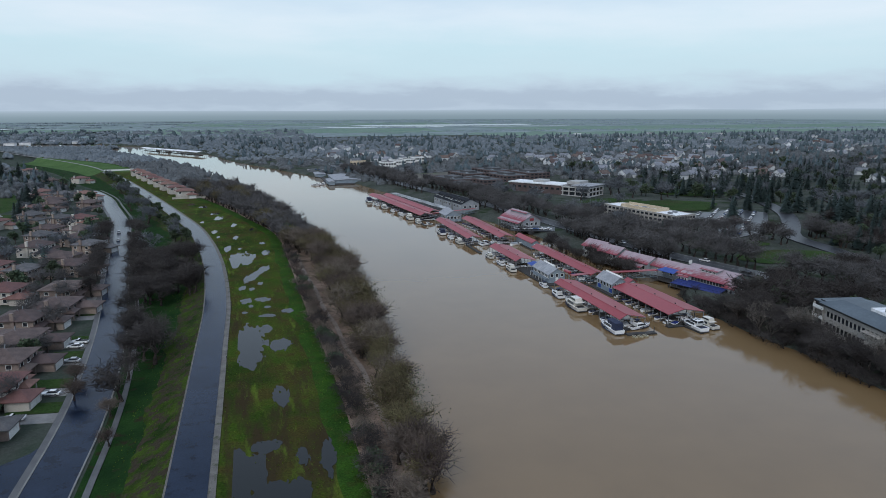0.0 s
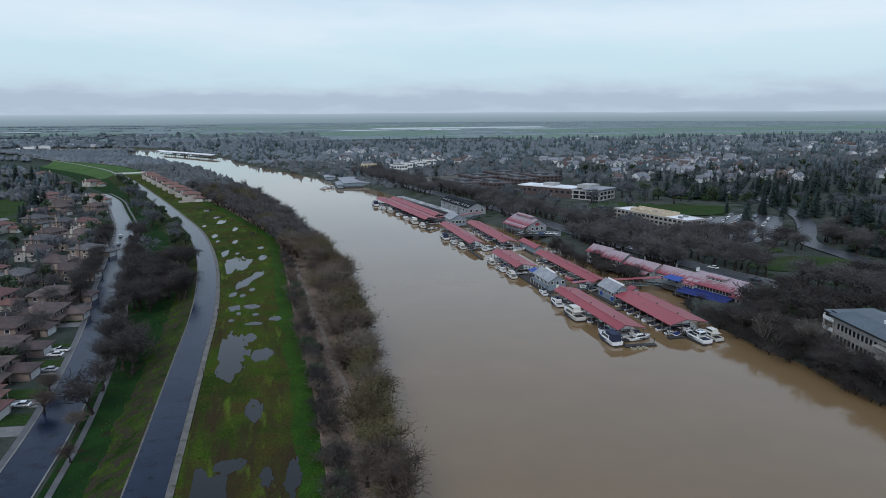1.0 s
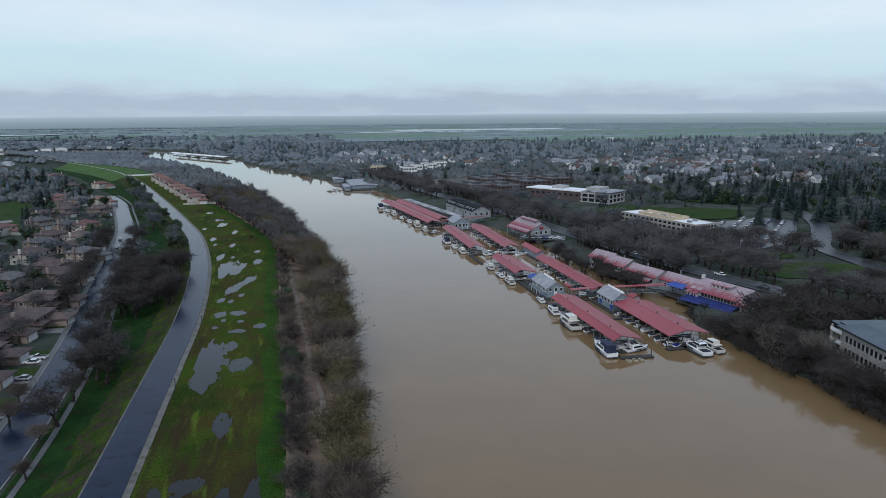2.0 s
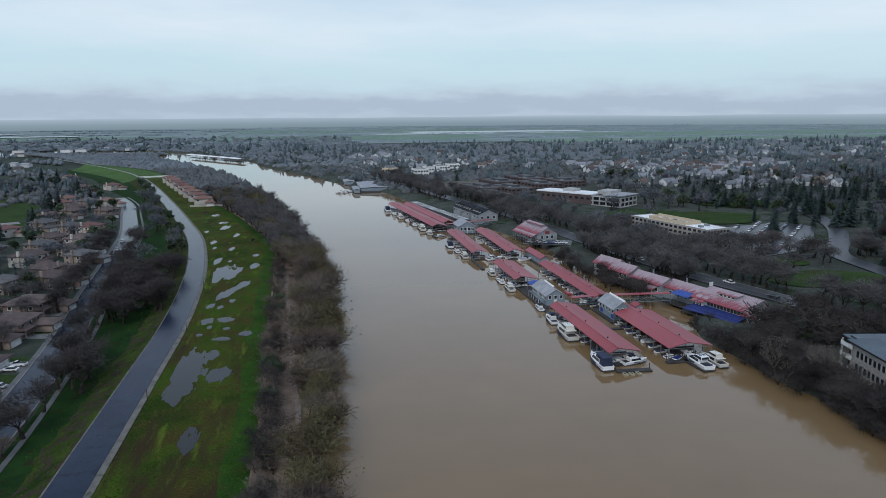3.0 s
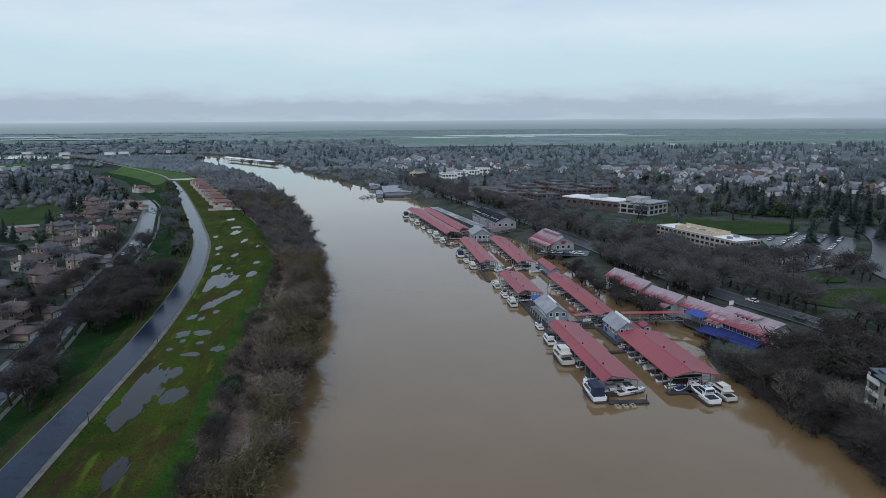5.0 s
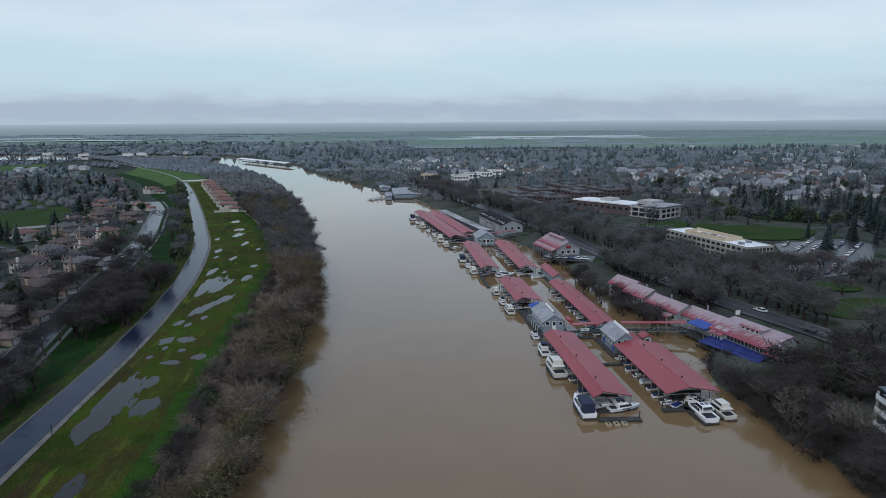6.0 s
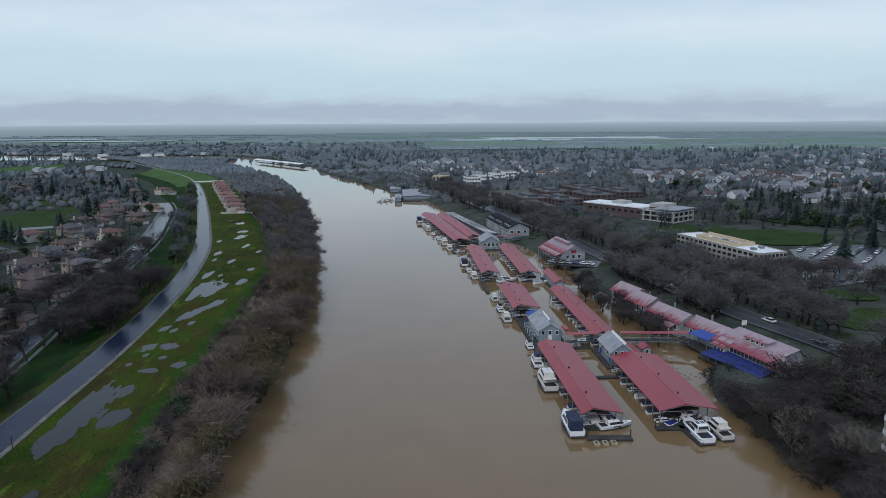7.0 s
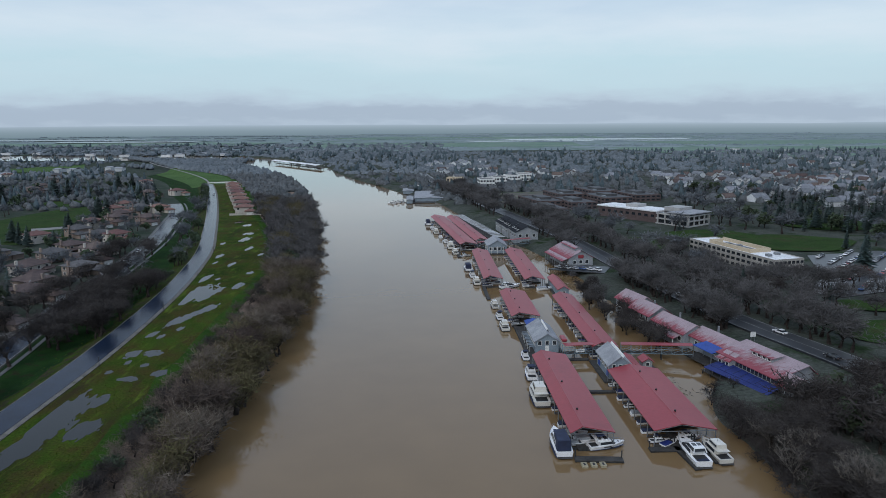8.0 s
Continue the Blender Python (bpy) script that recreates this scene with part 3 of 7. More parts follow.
def wetness(x, y, lobes):
    """Above nought where a puddle of these lobes stands; frayed in long tongues up the meadow."""
    best = -9.0
    for cx, cy, rx, ry, turn in lobes:
        dx, dy = x - cx, y - cy
        u, v = dx * math.cos(turn) + dy * math.sin(turn), dy * math.cos(turn) - dx * math.sin(turn)
        best = max(best, 1 - (u / rx) ** 2 - (v / ry) ** 2)
    wide, deep = 1.6 / lobes[0][2], 1.6 / lobes[0][3]
    return best - 0.1 + 0.75 * noise.noise((x * wide, y * deep, 2.0)) + 0.55 * noise.noise((x * wide * 2.7, y * deep * 2.7, 5.0)) + 0.35 * noise.noise((x * 1.9, y * 0.6, 9.0))


def puddle_sheet(lobes, z):
    """A flat sheet cut along the puddle's uneven shore."""
    cx, cy, big = 0.40, 0.75, len(lobes) > 1 or lobes[0][3] > 10
    if not big:
        cx, cy = 0.28, 0.5
    x0, x1 = min(a - b * 1.5 - abs(t) * d for a, _, b, d, t in lobes) - 0.6, max(a + b * 1.5 + abs(t) * d for a, _, b, d, t in lobes) + 0.6
    y0, y1 = min(c - d * 1.4 for _, c, _, d, _ in lobes) - 1, max(c + d * 1.4 for _, c, _, d, _ in lobes) + 1
    nx, ny = int((x1 - x0) / cx) + 1, int((y1 - y0) / cy) + 1
    wet = [[wetness(x0 + i * cx, y0 + k * cy, lobes) for i in range(nx + 1)] for k in range(ny + 1)]
    bm, known = bmesh.new(), {}

    def corner(x, y):
        key = (round(x, 3), round(y, 3))
        if key not in known:
            known[key] = bm.verts.new((x, y, z))
        return known[key]

    for k in range(ny):
        for i in range(nx):
            square = [(i, k), (i + 1, k), (i + 1, k + 1), (i, k + 1)]
            edge = []
            for (a, b), (c, d) in zip(square, square[1:] + square[:1]):
                f, g = wet[b][a], wet[d][c]
                if f > 0:
                    edge.append(corner(x0 + a * cx, y0 + b * cy))
                if (f > 0) != (g > 0):
                    q = f / (f - g)
                    edge.append(corner(x0 + (a + (c - a) * q) * cx, y0 + (b + (d - b) * q) * cy))
            edge = list(dict.fromkeys(edge))
            if len(edge) > 2 and not bm.faces.get(edge):
                bm.faces.new(edge)
    return bm


def tuft(verts, faces, r, x, y, z, h):
    for _ in range(3):
        a = r.uniform(0, math.tau)
        u = Vector((math.cos(a), math.sin(a), 0)) * h * 0.5
        tip = Vector((x + r.uniform(-0.3, 0.3) * h, y + r.uniform(-0.3, 0.3) * h, z + h))
        n = len(verts)
        verts.extend((Vector((x, y, z)) - u, Vector((x, y, z)) + u, tip))
        faces.append((n, n + 1, n + 2))


for i, lobes in enumerate(PUDDLES):
    structure("puddle", puddle_sheet(lobes, 3.03 + 0.02 * (i % 3) / 3), PUDDLE, "shallow rain puddle lying in the green meadow", "puddle")


# ---- trees ----
def mesh_of(name, verts, faces, mats, slots=None, smooth=False):
    me = bpy.data.meshes.new(name)
    me.from_pydata([tuple(v) for v in verts], [], faces)
    for m in mats:
        me.materials.append(m)
    if slots:
        me.polygons.foreach_set("material_index", slots)
    me.update()
    return me


def limb(verts, faces, p, q, r0, r1, sides):
    w = (q - p).normalized()
    u = w.orthogonal().normalized()
    v = w.cross(u)
    n = len(verts)
    for o, r in ((p, r0), (q, r1)):
        for k in range(sides):
            a = k * math.tau / sides
            verts.append(o + (u * math.cos(a) + v * math.sin(a)) * r)
    for k in range(sides):
        faces.append((n + k, n + (k + 1) % sides, n + sides + (k + 1) % sides, n + sides + k))


def bare_tree(seed, tall, wide, fork=0.22, twigs=4, leaves=0, leaf_size=0.3, droop=0.0, forks=(5, 4, 2), fat=1.0, flat=False):
    """A winter tree: trunk and limbs in one mesh, branches thinning to twigs in the other, both in metres from the foot."""
    r = random.Random(seed)
    tv, tf, cv, cf = [], [], [], []
    tips = []

    def sliver(p, q, half):
        u = (q - p).orthogonal().normalized()
        u.rotate(Euler((0, 0, r.uniform(0, 3))))
        n = len(cv)
        cv.extend((p - u * half, p + u * half, q))
        cf.append((n, n + 1, n + 2))

    def grow(p, way, length, radius, level):
        bends = (3, 3, 2, 1)[level]
        for k in range(bends):
            w = (way + Vector((r.uniform(-1, 1), r.uniform(-1, 1), r.uniform(-0.4, 0.8))) * 0.22).normalized()
            q = p + w * length / bends
            r1 = radius * (1 - 0.4 * (k + 1) / bends)
            if level < 2:
                limb(tv, tf, p, q, radius, r1, 6 if level == 0 else 4)
            elif level == 2 and flat:
                sliver(p, q, radius * 0.45)
            elif level == 2:
                limb(cv, cf, p, q, radius, max(r1, 0.012), 3)
            else:
                sliver(p, q, tall * 0.0042 * fat)
            if level == 1 or (level == 2 and k):
                for _ in range(2):
                    side(q, w, length, r1, level)
            p, way, radius = q, w, r1
        if level < 3:
            for _ in range(forks[level]):
                side(p, way, length, radius, level)
        tips.append(p)

    def side(p, way, length, radius, level):
        a = r.uniform(0, math.tau)
        out = Vector((math.cos(a), math.sin(a), r.uniform(-0.1 - droop, 0.7)))
        w = (way * (0.75 if level else 0.85) + out * wide * r.uniform(0.6, 1.1)).normalized()
        if level < 3:
            grow(p, w, length * r.uniform(0.55, 0.8) * (1.25 if level == 0 else 1), radius * 0.62, level + 1)

    grow(Vector((0, 0, -0.4)), Vector((r.uniform(-0.1, 0.1), r.uniform(-0.1, 0.1), 1)), tall * fork + 0.4, tall * 0.028, 0)
    s = tall / max(p.z for p in tips)
    for p in tips:
        for _ in range(twigs // 2):
            w = Vector((r.uniform(-1, 1), r.uniform(-1, 1), r.uniform(-0.5 - droop, 1))).normalized()
            q = p + w * tall * r.uniform(0.06, 0.13)
            sliver(p, q, tall * 0.0032 * fat)
            w2 = (w + Vector((r.uniform(-1, 1), r.uniform(-1, 1), r.uniform(-0.6, 1)))).normalized()
            o = p.lerp(q, r.uniform(0.3, 0.8))
            sliver(o, o + w2 * tall * r.uniform(0.05, 0.10), tall * 0.0026 * fat)
    slots = [0] * len(cf)
    for _ in range(leaves):
        p = r.choice(tips) + Vector((r.gauss(0, 1), r.gauss(0, 1), r.gauss(0, 0.8))) * tall * 0.05
        add_leaf(r, cv, cf, p, leaf_size * r.uniform(0.6, 1.3))
        slots.append(1)
    return [v * s for v in tv], tf, [v * s for v in cv], cf, slots


def add_leaf(r, verts, faces, p, size):
    a = Vector((r.uniform(-1, 1), r.uniform(-1, 1), r.uniform(-1, 1))).normalized()
    b = a.orthogonal().normalized()
    if r.random() < 0.5:
        b = a.cross(b)
    n = len(verts)
    verts.extend((p - b * size * 0.5, p + a * size * 0.6, p + b * size * 0.5, p - a * size * 0.6))
    faces.append((n, n + 1, n + 2, n + 3))


def leafy_tree(seed, tall, wide, leaves, size):
    """A round evergreen: a forked trunk and a crown of leaf clumps round uneven lobes."""
    r = random.Random(seed)
    tv, tf, cv, cf = [], [], [], []
    limb(tv, tf, Vector((0, 0, -0.4)), Vector((0, 0, tall * 0.35)), tall * 0.03, tall * 0.022, 6)
    lobes = []
    for k in range(11):
        a, h = r.uniform(0, math.tau), r.uniform(0.38, 0.86)
        d = wide * r.uniform(0.25, 0.75) * (1.15 - abs(h - 0.55) * 1.3)
        c = Vector((math.cos(a) * d, math.sin(a) * d, tall * h))
        lobes.append((c, tall * r.uniform(0.10, 0.19)))
        limb(tv, tf, Vector((0, 0, tall * r.uniform(0.2, 0.35))), c, tall * 0.014, tall * 0.004, 4)
    for _ in range(leaves):
        c, rad = r.choice(lobes)
        w = Vector((r.gauss(0, 1), r.gauss(0, 1), r.gauss(0.15, 0.9))).normalized()
        add_leaf(r, cv, cf, c + w * rad * r.uniform(0.55, 1.15), size * r.uniform(0.6, 1.4))
    return tv, tf, cv, cf, [0] * len(cf)


def conifer(seed, tall, wide, sprays):
    r = random.Random(seed)
    tv, tf, cv, cf = [], [], [], []
    limb(tv, tf, Vector((0, 0, -0.4)), Vector((0, 0, tall * 0.95)), tall * 0.016, 0.03, 6)
    for _ in range(sprays):
        h = r.uniform(0.08, 1.0) ** 0.85
        a = r.uniform(0, math.tau)
        reach = wide * (1.02 - h) ** 0.8 * r.uniform(0.45, 1.12) + 0.1
        o = Vector((0, 0, tall * h))
        q = o + Vector((math.cos(a) * reach, math.sin(a) * reach, -reach * r.uniform(0.1, 0.45)))
        w = (q - o).cross(Vector((0, 0, 1))).normalized() * reach * r.uniform(0.24, 0.42)
        m = o.lerp(q, r.uniform(0.35, 0.7))
        n = len(cv)
        cv.extend((o.lerp(q, 0.15), m - w + Vector((0, 0, -0.2)), q, m + w))
        cf.append((n, n + 1, n + 2, n + 3))
    return tv, tf, cv, cf, [0] * len(cf)




def tree_kind(name, made, bark, crown_mats):
    tv, tf, cv, cf, slots = made
    if "shrub" in name:
        n = len(tv)
        faces = tf + [tuple(i + n for i in f) for f in cf]
        return name, None, mesh_of("shrub", tv + cv, faces, [bark, *crown_mats], [0] * len(tf) + [k + 1 for k in slots])
    return name, mesh_of("trunk", tv, tf, [bark]), mesh_of("crown", cv, cf, crown_mats, slots)


BARE = [tree_kind("bare_tree", bare_tree(11 + k, 10, w, fork=0.11, forks=(6, 4, 2), fat=1.0), BARK, [TWIG]) for k, w in enumerate((0.8, 1.0, 0.65, 0.9, 1.1))]
THIN = [tree_kind("bare_tree", bare_tree(21 + k, 10, w, fork=0.15, forks=(5, 3, 1), fat=1.5, twigs=4, flat=True), BARK, [TWIG_BROWN_PALED]) for k, w in enumerate((0.9, 1.1, 0.8, 1.05))]
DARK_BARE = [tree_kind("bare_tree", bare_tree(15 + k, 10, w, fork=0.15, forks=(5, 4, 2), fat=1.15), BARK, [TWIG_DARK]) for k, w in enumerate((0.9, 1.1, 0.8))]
OLIVE = [tree_kind("budding_tree", bare_tree(31 + k, 10, w, fork=0.11, twigs=2, leaves=lv, leaf_size=0.13), BARK, [TWIG_OLIVE, LEAF_OLIVE]) for k, (w, lv) in enumerate(((0.8, 520), (1.0, 380), (0.7, 640)))]
SHRUB = [tree_kind("bare_shrub", bare_tree(51 + k, 4, 1.2, fork=0.08, twigs=2, droop=0.3, forks=(5, 3, 1), fat=1.2), BARK, [TWIG]) for k in range(3)]
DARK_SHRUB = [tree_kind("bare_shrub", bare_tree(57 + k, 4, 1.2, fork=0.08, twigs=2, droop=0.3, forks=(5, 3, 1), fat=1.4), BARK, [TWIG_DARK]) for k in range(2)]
GREEN_SHRUB = [tree_kind("green_shrub", bare_tree(61 + k, 3, 1.2, fork=0.08, twigs=0, leaves=420, leaf_size=0.16, forks=(5, 3, 1)), BARK, [TWIG_OLIVE, LEAF]) for k in range(2)]
PALE = [tree_kind("pale_tree", bare_tree(71 + k, 12, 0.55, fork=0.3, twigs=2), PALE_BARK, [PALE_BARK]) for k in range(2)]
RED_TREE = [tree_kind("red_leaved_tree", bare_tree(81, 8, 0.9, leaves=900, leaf_size=0.3), BARK, [TWIG, TWIG_RED])]
ROUND = [tree_kind("evergreen_tree", leafy_tree(91 + k, 10, 4.2, 750, 0.85), BARK, [LEAF]) for k in range(3)]
CONIFER = [tree_kind("conifer", conifer(101 + k, 14, w, 430), BARK, [NEEDLE]) for k, w in enumerate((3.6, 4.6, 2.8))]
LITE_ROUND = [tree_kind("evergreen_tree", leafy_tree(95 + k, 10, 4.2, 300, 1.1), BARK, [LEAF]) for k in range(2)]
LITE_CONIFER = [tree_kind("conifer", conifer(105 + k, 14, w, 160), BARK, [NEEDLE]) for k, w in enumerate((3.4, 4.4))]
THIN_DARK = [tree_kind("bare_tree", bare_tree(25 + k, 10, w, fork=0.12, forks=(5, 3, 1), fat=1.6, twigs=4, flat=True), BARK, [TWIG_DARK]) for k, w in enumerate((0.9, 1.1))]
BELT_THIN = [tree_kind("bare_tree", bare_tree(45 + k, 10, w, fork=0.12, forks=(4, 3, 1), fat=2.4, twigs=2, flat=True), BARK, [TWIG_BROWN_PALED]) for k, w in enumerate((0.8, 0.9, 0.7))]
LITE_THIN = [tree_kind("bare_tree", bare_tree(41 + k, 10, w, fork=0.16, forks=(4, 2, 1), fat=2.8, twigs=2, flat=True), BARK, [TWIG_HAZED]) for k, w in enumerate((0.9, 1.1, 0.8, 1.05))]
TREE_LABELS = {
    "bare_tree": ("leafless grey-brown winter tree with fine twigs", "tree"),
    "budding_tree": ("olive-tinged tree with sparse leaves on the riverbank", "tree"),
    "bare_shrub": ("tangled leafless brown shrub on the bank", "shrub"),
    "green_shrub": ("low green shrub with dense leaves", "shrub"),
    "pale_tree": ("slim pale-barked leafless tree by the water", "tree"),
    "red_leaved_tree": ("small tree with dark red leaves by the car park", "tree"),
    "evergreen_tree": ("round dark green evergreen tree", "tree"),
    "conifer": ("tall dark green conifer with a pointed top", "tree"),
}
rnd = random.Random(5)
JOINED = {}


def plant(kinds, x, y, z, size, stretch=1.0, where="", joined=""):
    """A tree of one of the kinds; those of a joined wood are gathered and built as one mesh later."""
    name, trunk, crown = rnd.choice(kinds)
    m = pose(x, y, z, 0, 0, rnd.uniform(0, 360)) @ Matrix.Diagonal((size * stretch, size * stretch, size, 1))
    if joined:
        JOINED.setdefault(joined, []).extend((part_mesh, m) for part_mesh in (trunk, crown) if part_mesh)
        return None
    label, category = TREE_LABELS[name]
    if trunk is None:
        return tagged(shared(name, crown, at=m), label, category, where)
    e = thing(name, m, label, category, where)
    shared("trunk", trunk, e)
    shared("crown", crown, e)
    return e


def build_joined():
    """Each gathered wood as one mesh."""
    for name, pieces in JOINED.items():
        mats, verts, faces, slots, n = [], [], [], [], 0
        for mesh, m in pieces:
            co = np.empty(len(mesh.vertices) * 3)
            mesh.vertices.foreach_get("co", co)
            mm = np.array(m)
            verts.append(co.reshape(-1, 3) @ mm[:3, :3].T + mm[:3, 3])
            index = []
            for mat in mesh.materials:
                if mat not in mats:
                    mats.append(mat)
                index.append(mats.index(mat))
            for p in mesh.polygons:
                faces.append(tuple(v + n for v in p.vertices))
                slots.append(index[p.material_index])
            n += len(mesh.vertices)
        me = bpy.data.meshes.new(name)
        me.from_pydata(np.concatenate(verts).tolist(), [], faces)
        for mat in mats:
            me.materials.append(mat)
        me.polygons.foreach_set("material_index", slots)
        tagged(new(name, me), "dense wood of leafless grey-brown winter trees", "woods", kind="stuff")


def land(x, y):
    p = ground_profile(y)
    return float(np.interp(x, [a for a, _, _ in p], [b for _, b, _ in p]))


# coarse grass on the meadow and the levee slope
gr = random.Random(3)
gv, gf = [], []
for _ in range(6000):
    y = 90 + 330 * gr.random() ** 1.3
    lv, me = levee(y), meadow_edge(y)
    x = gr.uniform(lv + 5.4, me + 1) if gr.random() < 0.72 else gr.uniform(lv - 16, lv - 4.4)
    if any(((x - a) / (b + 0.5)) ** 2 + ((y - c) / (d + 1)) ** 2 < (1.0 if gr.random() < 0.82 else 0.35) for a, c, b, d, _ in LOBES):
        continue
    tuft(gv, gf, gr, x, y, land(x, y) - 0.03, gr.uniform(0.10, 0.34))
tagged(new("grass", mesh_of("grass", gv, gf, [MEADOW_TUFT])), "coarse green and straw-coloured grass tufts", "grass", kind="stuff")

trail = curve((60, 25.5), (120, 25.8), (158, 25.2), (172, 25.4), (190, 23.4), (212, 23.0), (232, 21.2), (258, 20.8), (280, 19.2), (309, 18.4), (345, 17))
ribbon("footpath", trail, 118, 318, -0.7, 0.7, lambda y: max(land(trail(y) - 0.6, y), land(trail(y) + 0.6, y)) + 0.28, TRAIL, "trodden earth path along the river bank", "path", thick=0.5)

# the belt of trees between the meadow and the water
y = 96.0
while y < 640:
    me, bl = meadow_edge(y), bank_left(y)
    far = y > 345
    for s in (0.64, 0.82, 0.98) if y < 325 else (0.06, 0.2, 0.4, 0.6, 0.8, 0.97):
        if rnd.random() < (0.42 if y < 200 else 0.66 if y < 325 else 0.56):
            x = me + (bl - me) * s + rnd.uniform(-1.3, 1.3)
            if abs(x - trail(y)) < 1.3 and y < 330:
                continue
            tall = rnd.uniform(6.0, 10.5) * (0.7 if s < 0.4 and y < 325 else 1.15 if 185 < y < 340 else 1) / 10
            kinds = OLIVE if rnd.random() < (0.62 if 125 < y < 330 and s > 0.5 else 0.12) else BARE
            if far and kinds is BARE:
                kinds = BELT_THIN
            plant(kinds, x, y + rnd.uniform(-2, 2), max(land(x, y), -0.2) - 0.1, tall, rnd.uniform(0.95, 1.3), "trees on the river bank", "riverside_wood" if kinds is BELT_THIN else "")
    for _ in range(0 if far else (1, 2)[y < 230]):
        x = me + rnd.uniform(0.2, 3.6)
        plant(rnd.choice((SHRUB, DARK_SHRUB, DARK_SHRUB, SHRUB, SHRUB, GREEN_SHRUB)), x, y + rnd.uniform(-2, 2), land(x, y) - 0.1, rnd.uniform(0.6, 1.15), 1.1, "shrubs along the meadow")
    for _ in range(2 if y < 260 else 1 if y < 330 else 0):
        x = me + (bl - me) * rnd.choice((rnd.uniform(0.04, 0.34), rnd.uniform(0.04, 0.34), rnd.uniform(0.6, 1.0)))
        if abs(x - trail(y)) > 1.7:
            plant(SHRUB if rnd.random() < 0.45 else DARK_SHRUB, x, y + rnd.uniform(-2.2, 2.2), max(land(x, y), -0.3) - 0.1, rnd.uniform(0.7, 1.25), 1.1, "shrubs on the river bank")
    if rnd.random() < (0.4 if y < 200 else 0.7) and not far:
        x = bl + rnd.uniform(-2.5, 0.8)
        plant(SHRUB, x, y + rnd.uniform(-2, 2), min(land(x, y), 0) - 0.2, rnd.uniform(0.4, 0.9), 1.1, "shrubs at the waterline")
    y += 4.4 if y < 400 else 4.0
for k in range(13):
    y = 112 + k * 8.5 + rnd.uniform(-3, 3)
    plant(OLIVE if rnd.random() < 0.7 else BARE, bank_left(y) + rnd.uniform(-2.5, 1.2), y, -0.4, rnd.uniform(0.65, 1.0), 1.25, "trees on the river bank")
for x, y, s in ((9, 372, 0.85), (14, 362, 0.8), (6, 385, 0.9)):
    plant(ROUND, x + 8, y, land(x + 8, y), s, 1.2, "trees on the river bank")

# the trees at the foot of the levee
y = 150.0
while y < 640:
    lv, st = levee(y), street(y)
    n = 5 if 262 < y < 345 else 2 if 345 <= y < 400 else 1
    for _ in range(n):
        if rnd.random() < (0.9 if n == 5 else 0.5) and y > 255:
            x = rnd.uniform(st + 8.5, lv - 7)
            near = y < 340
            plant(DARK_BARE if near else LITE_THIN, x, y + rnd.uniform(-4, 4), land(x, y) - 0.1, rnd.uniform(0.65, 1.05), 1.2, "trees below the levee", "" if near else "levee_wood")
    if y > 330 and rnd.random() < 0.6:
        x = rnd.uniform(lv - 14, lv - 6)
        plant(ROUND if rnd.random() < 0.4 else GREEN_SHRUB, x, y, land(x, y) - 0.1, rnd.uniform(0.4, 0.8), 1.1, "trees below the levee")
    y += 7.5
for k in range(30):
    y = 585 + k * 6.4 + rnd.uniform(-2, 2)
    x = levee(y) - rnd.uniform(5.2, 7.5)
    plant(LITE_ROUND if rnd.random() < 0.75 else LITE_THIN, x, y, land(x, y) - 0.3, rnd.uniform(0.55, 0.8) if y > 640 else rnd.uniform(0.4, 0.6), 1.1, "", "levee_wood")
for x, y, s in ((-29.8, 196, 1.05), (-33, 201, 0.95), (-30.5, 206, 1.0), (-34.5, 209, 0.85), (-37.5, 221, 0.8), (-31, 216, 0.8)):
    plant(DARK_BARE, x, y, land(x, y) - 0.2, s, 1.25, "trees below the levee")
for x, y, s in ((-46, 176, 0.5), (-48.5, 189, 0.45), (-36.5, 180, 0.45), (-35.8, 164, 0.4), (-38, 206, 0.5), (-33, 148, 0.4)):
    plant(BARE, x, y, -1.0, s, 1.1, "young street trees")

# ---- the marina: covered docks ----
def gable(bm, x0, x1, y0, y1, ze, zr, xr, thick=0.14, slot=0):
    """A gabled sheet roof with its ridge along y at xr."""
    up = [(x0, ze), (xr, zr), (x1, ze)]
    rings = []
    for y in (y0, y1):
        rings.append([bm.verts.new((x, y, z)) for x, z in up] + [bm.verts.new((x, y, z - thick)) for x, z in reversed(up)])
    a, b = rings
    for k in range(6):
        bm.faces.new((a[k], b[k], b[(k + 1) % 6], a[(k + 1) % 6])).material_index = slot
    bm.faces.new(list(reversed(a))).material_index = slot
    bm.faces.new(b).material_index = slot


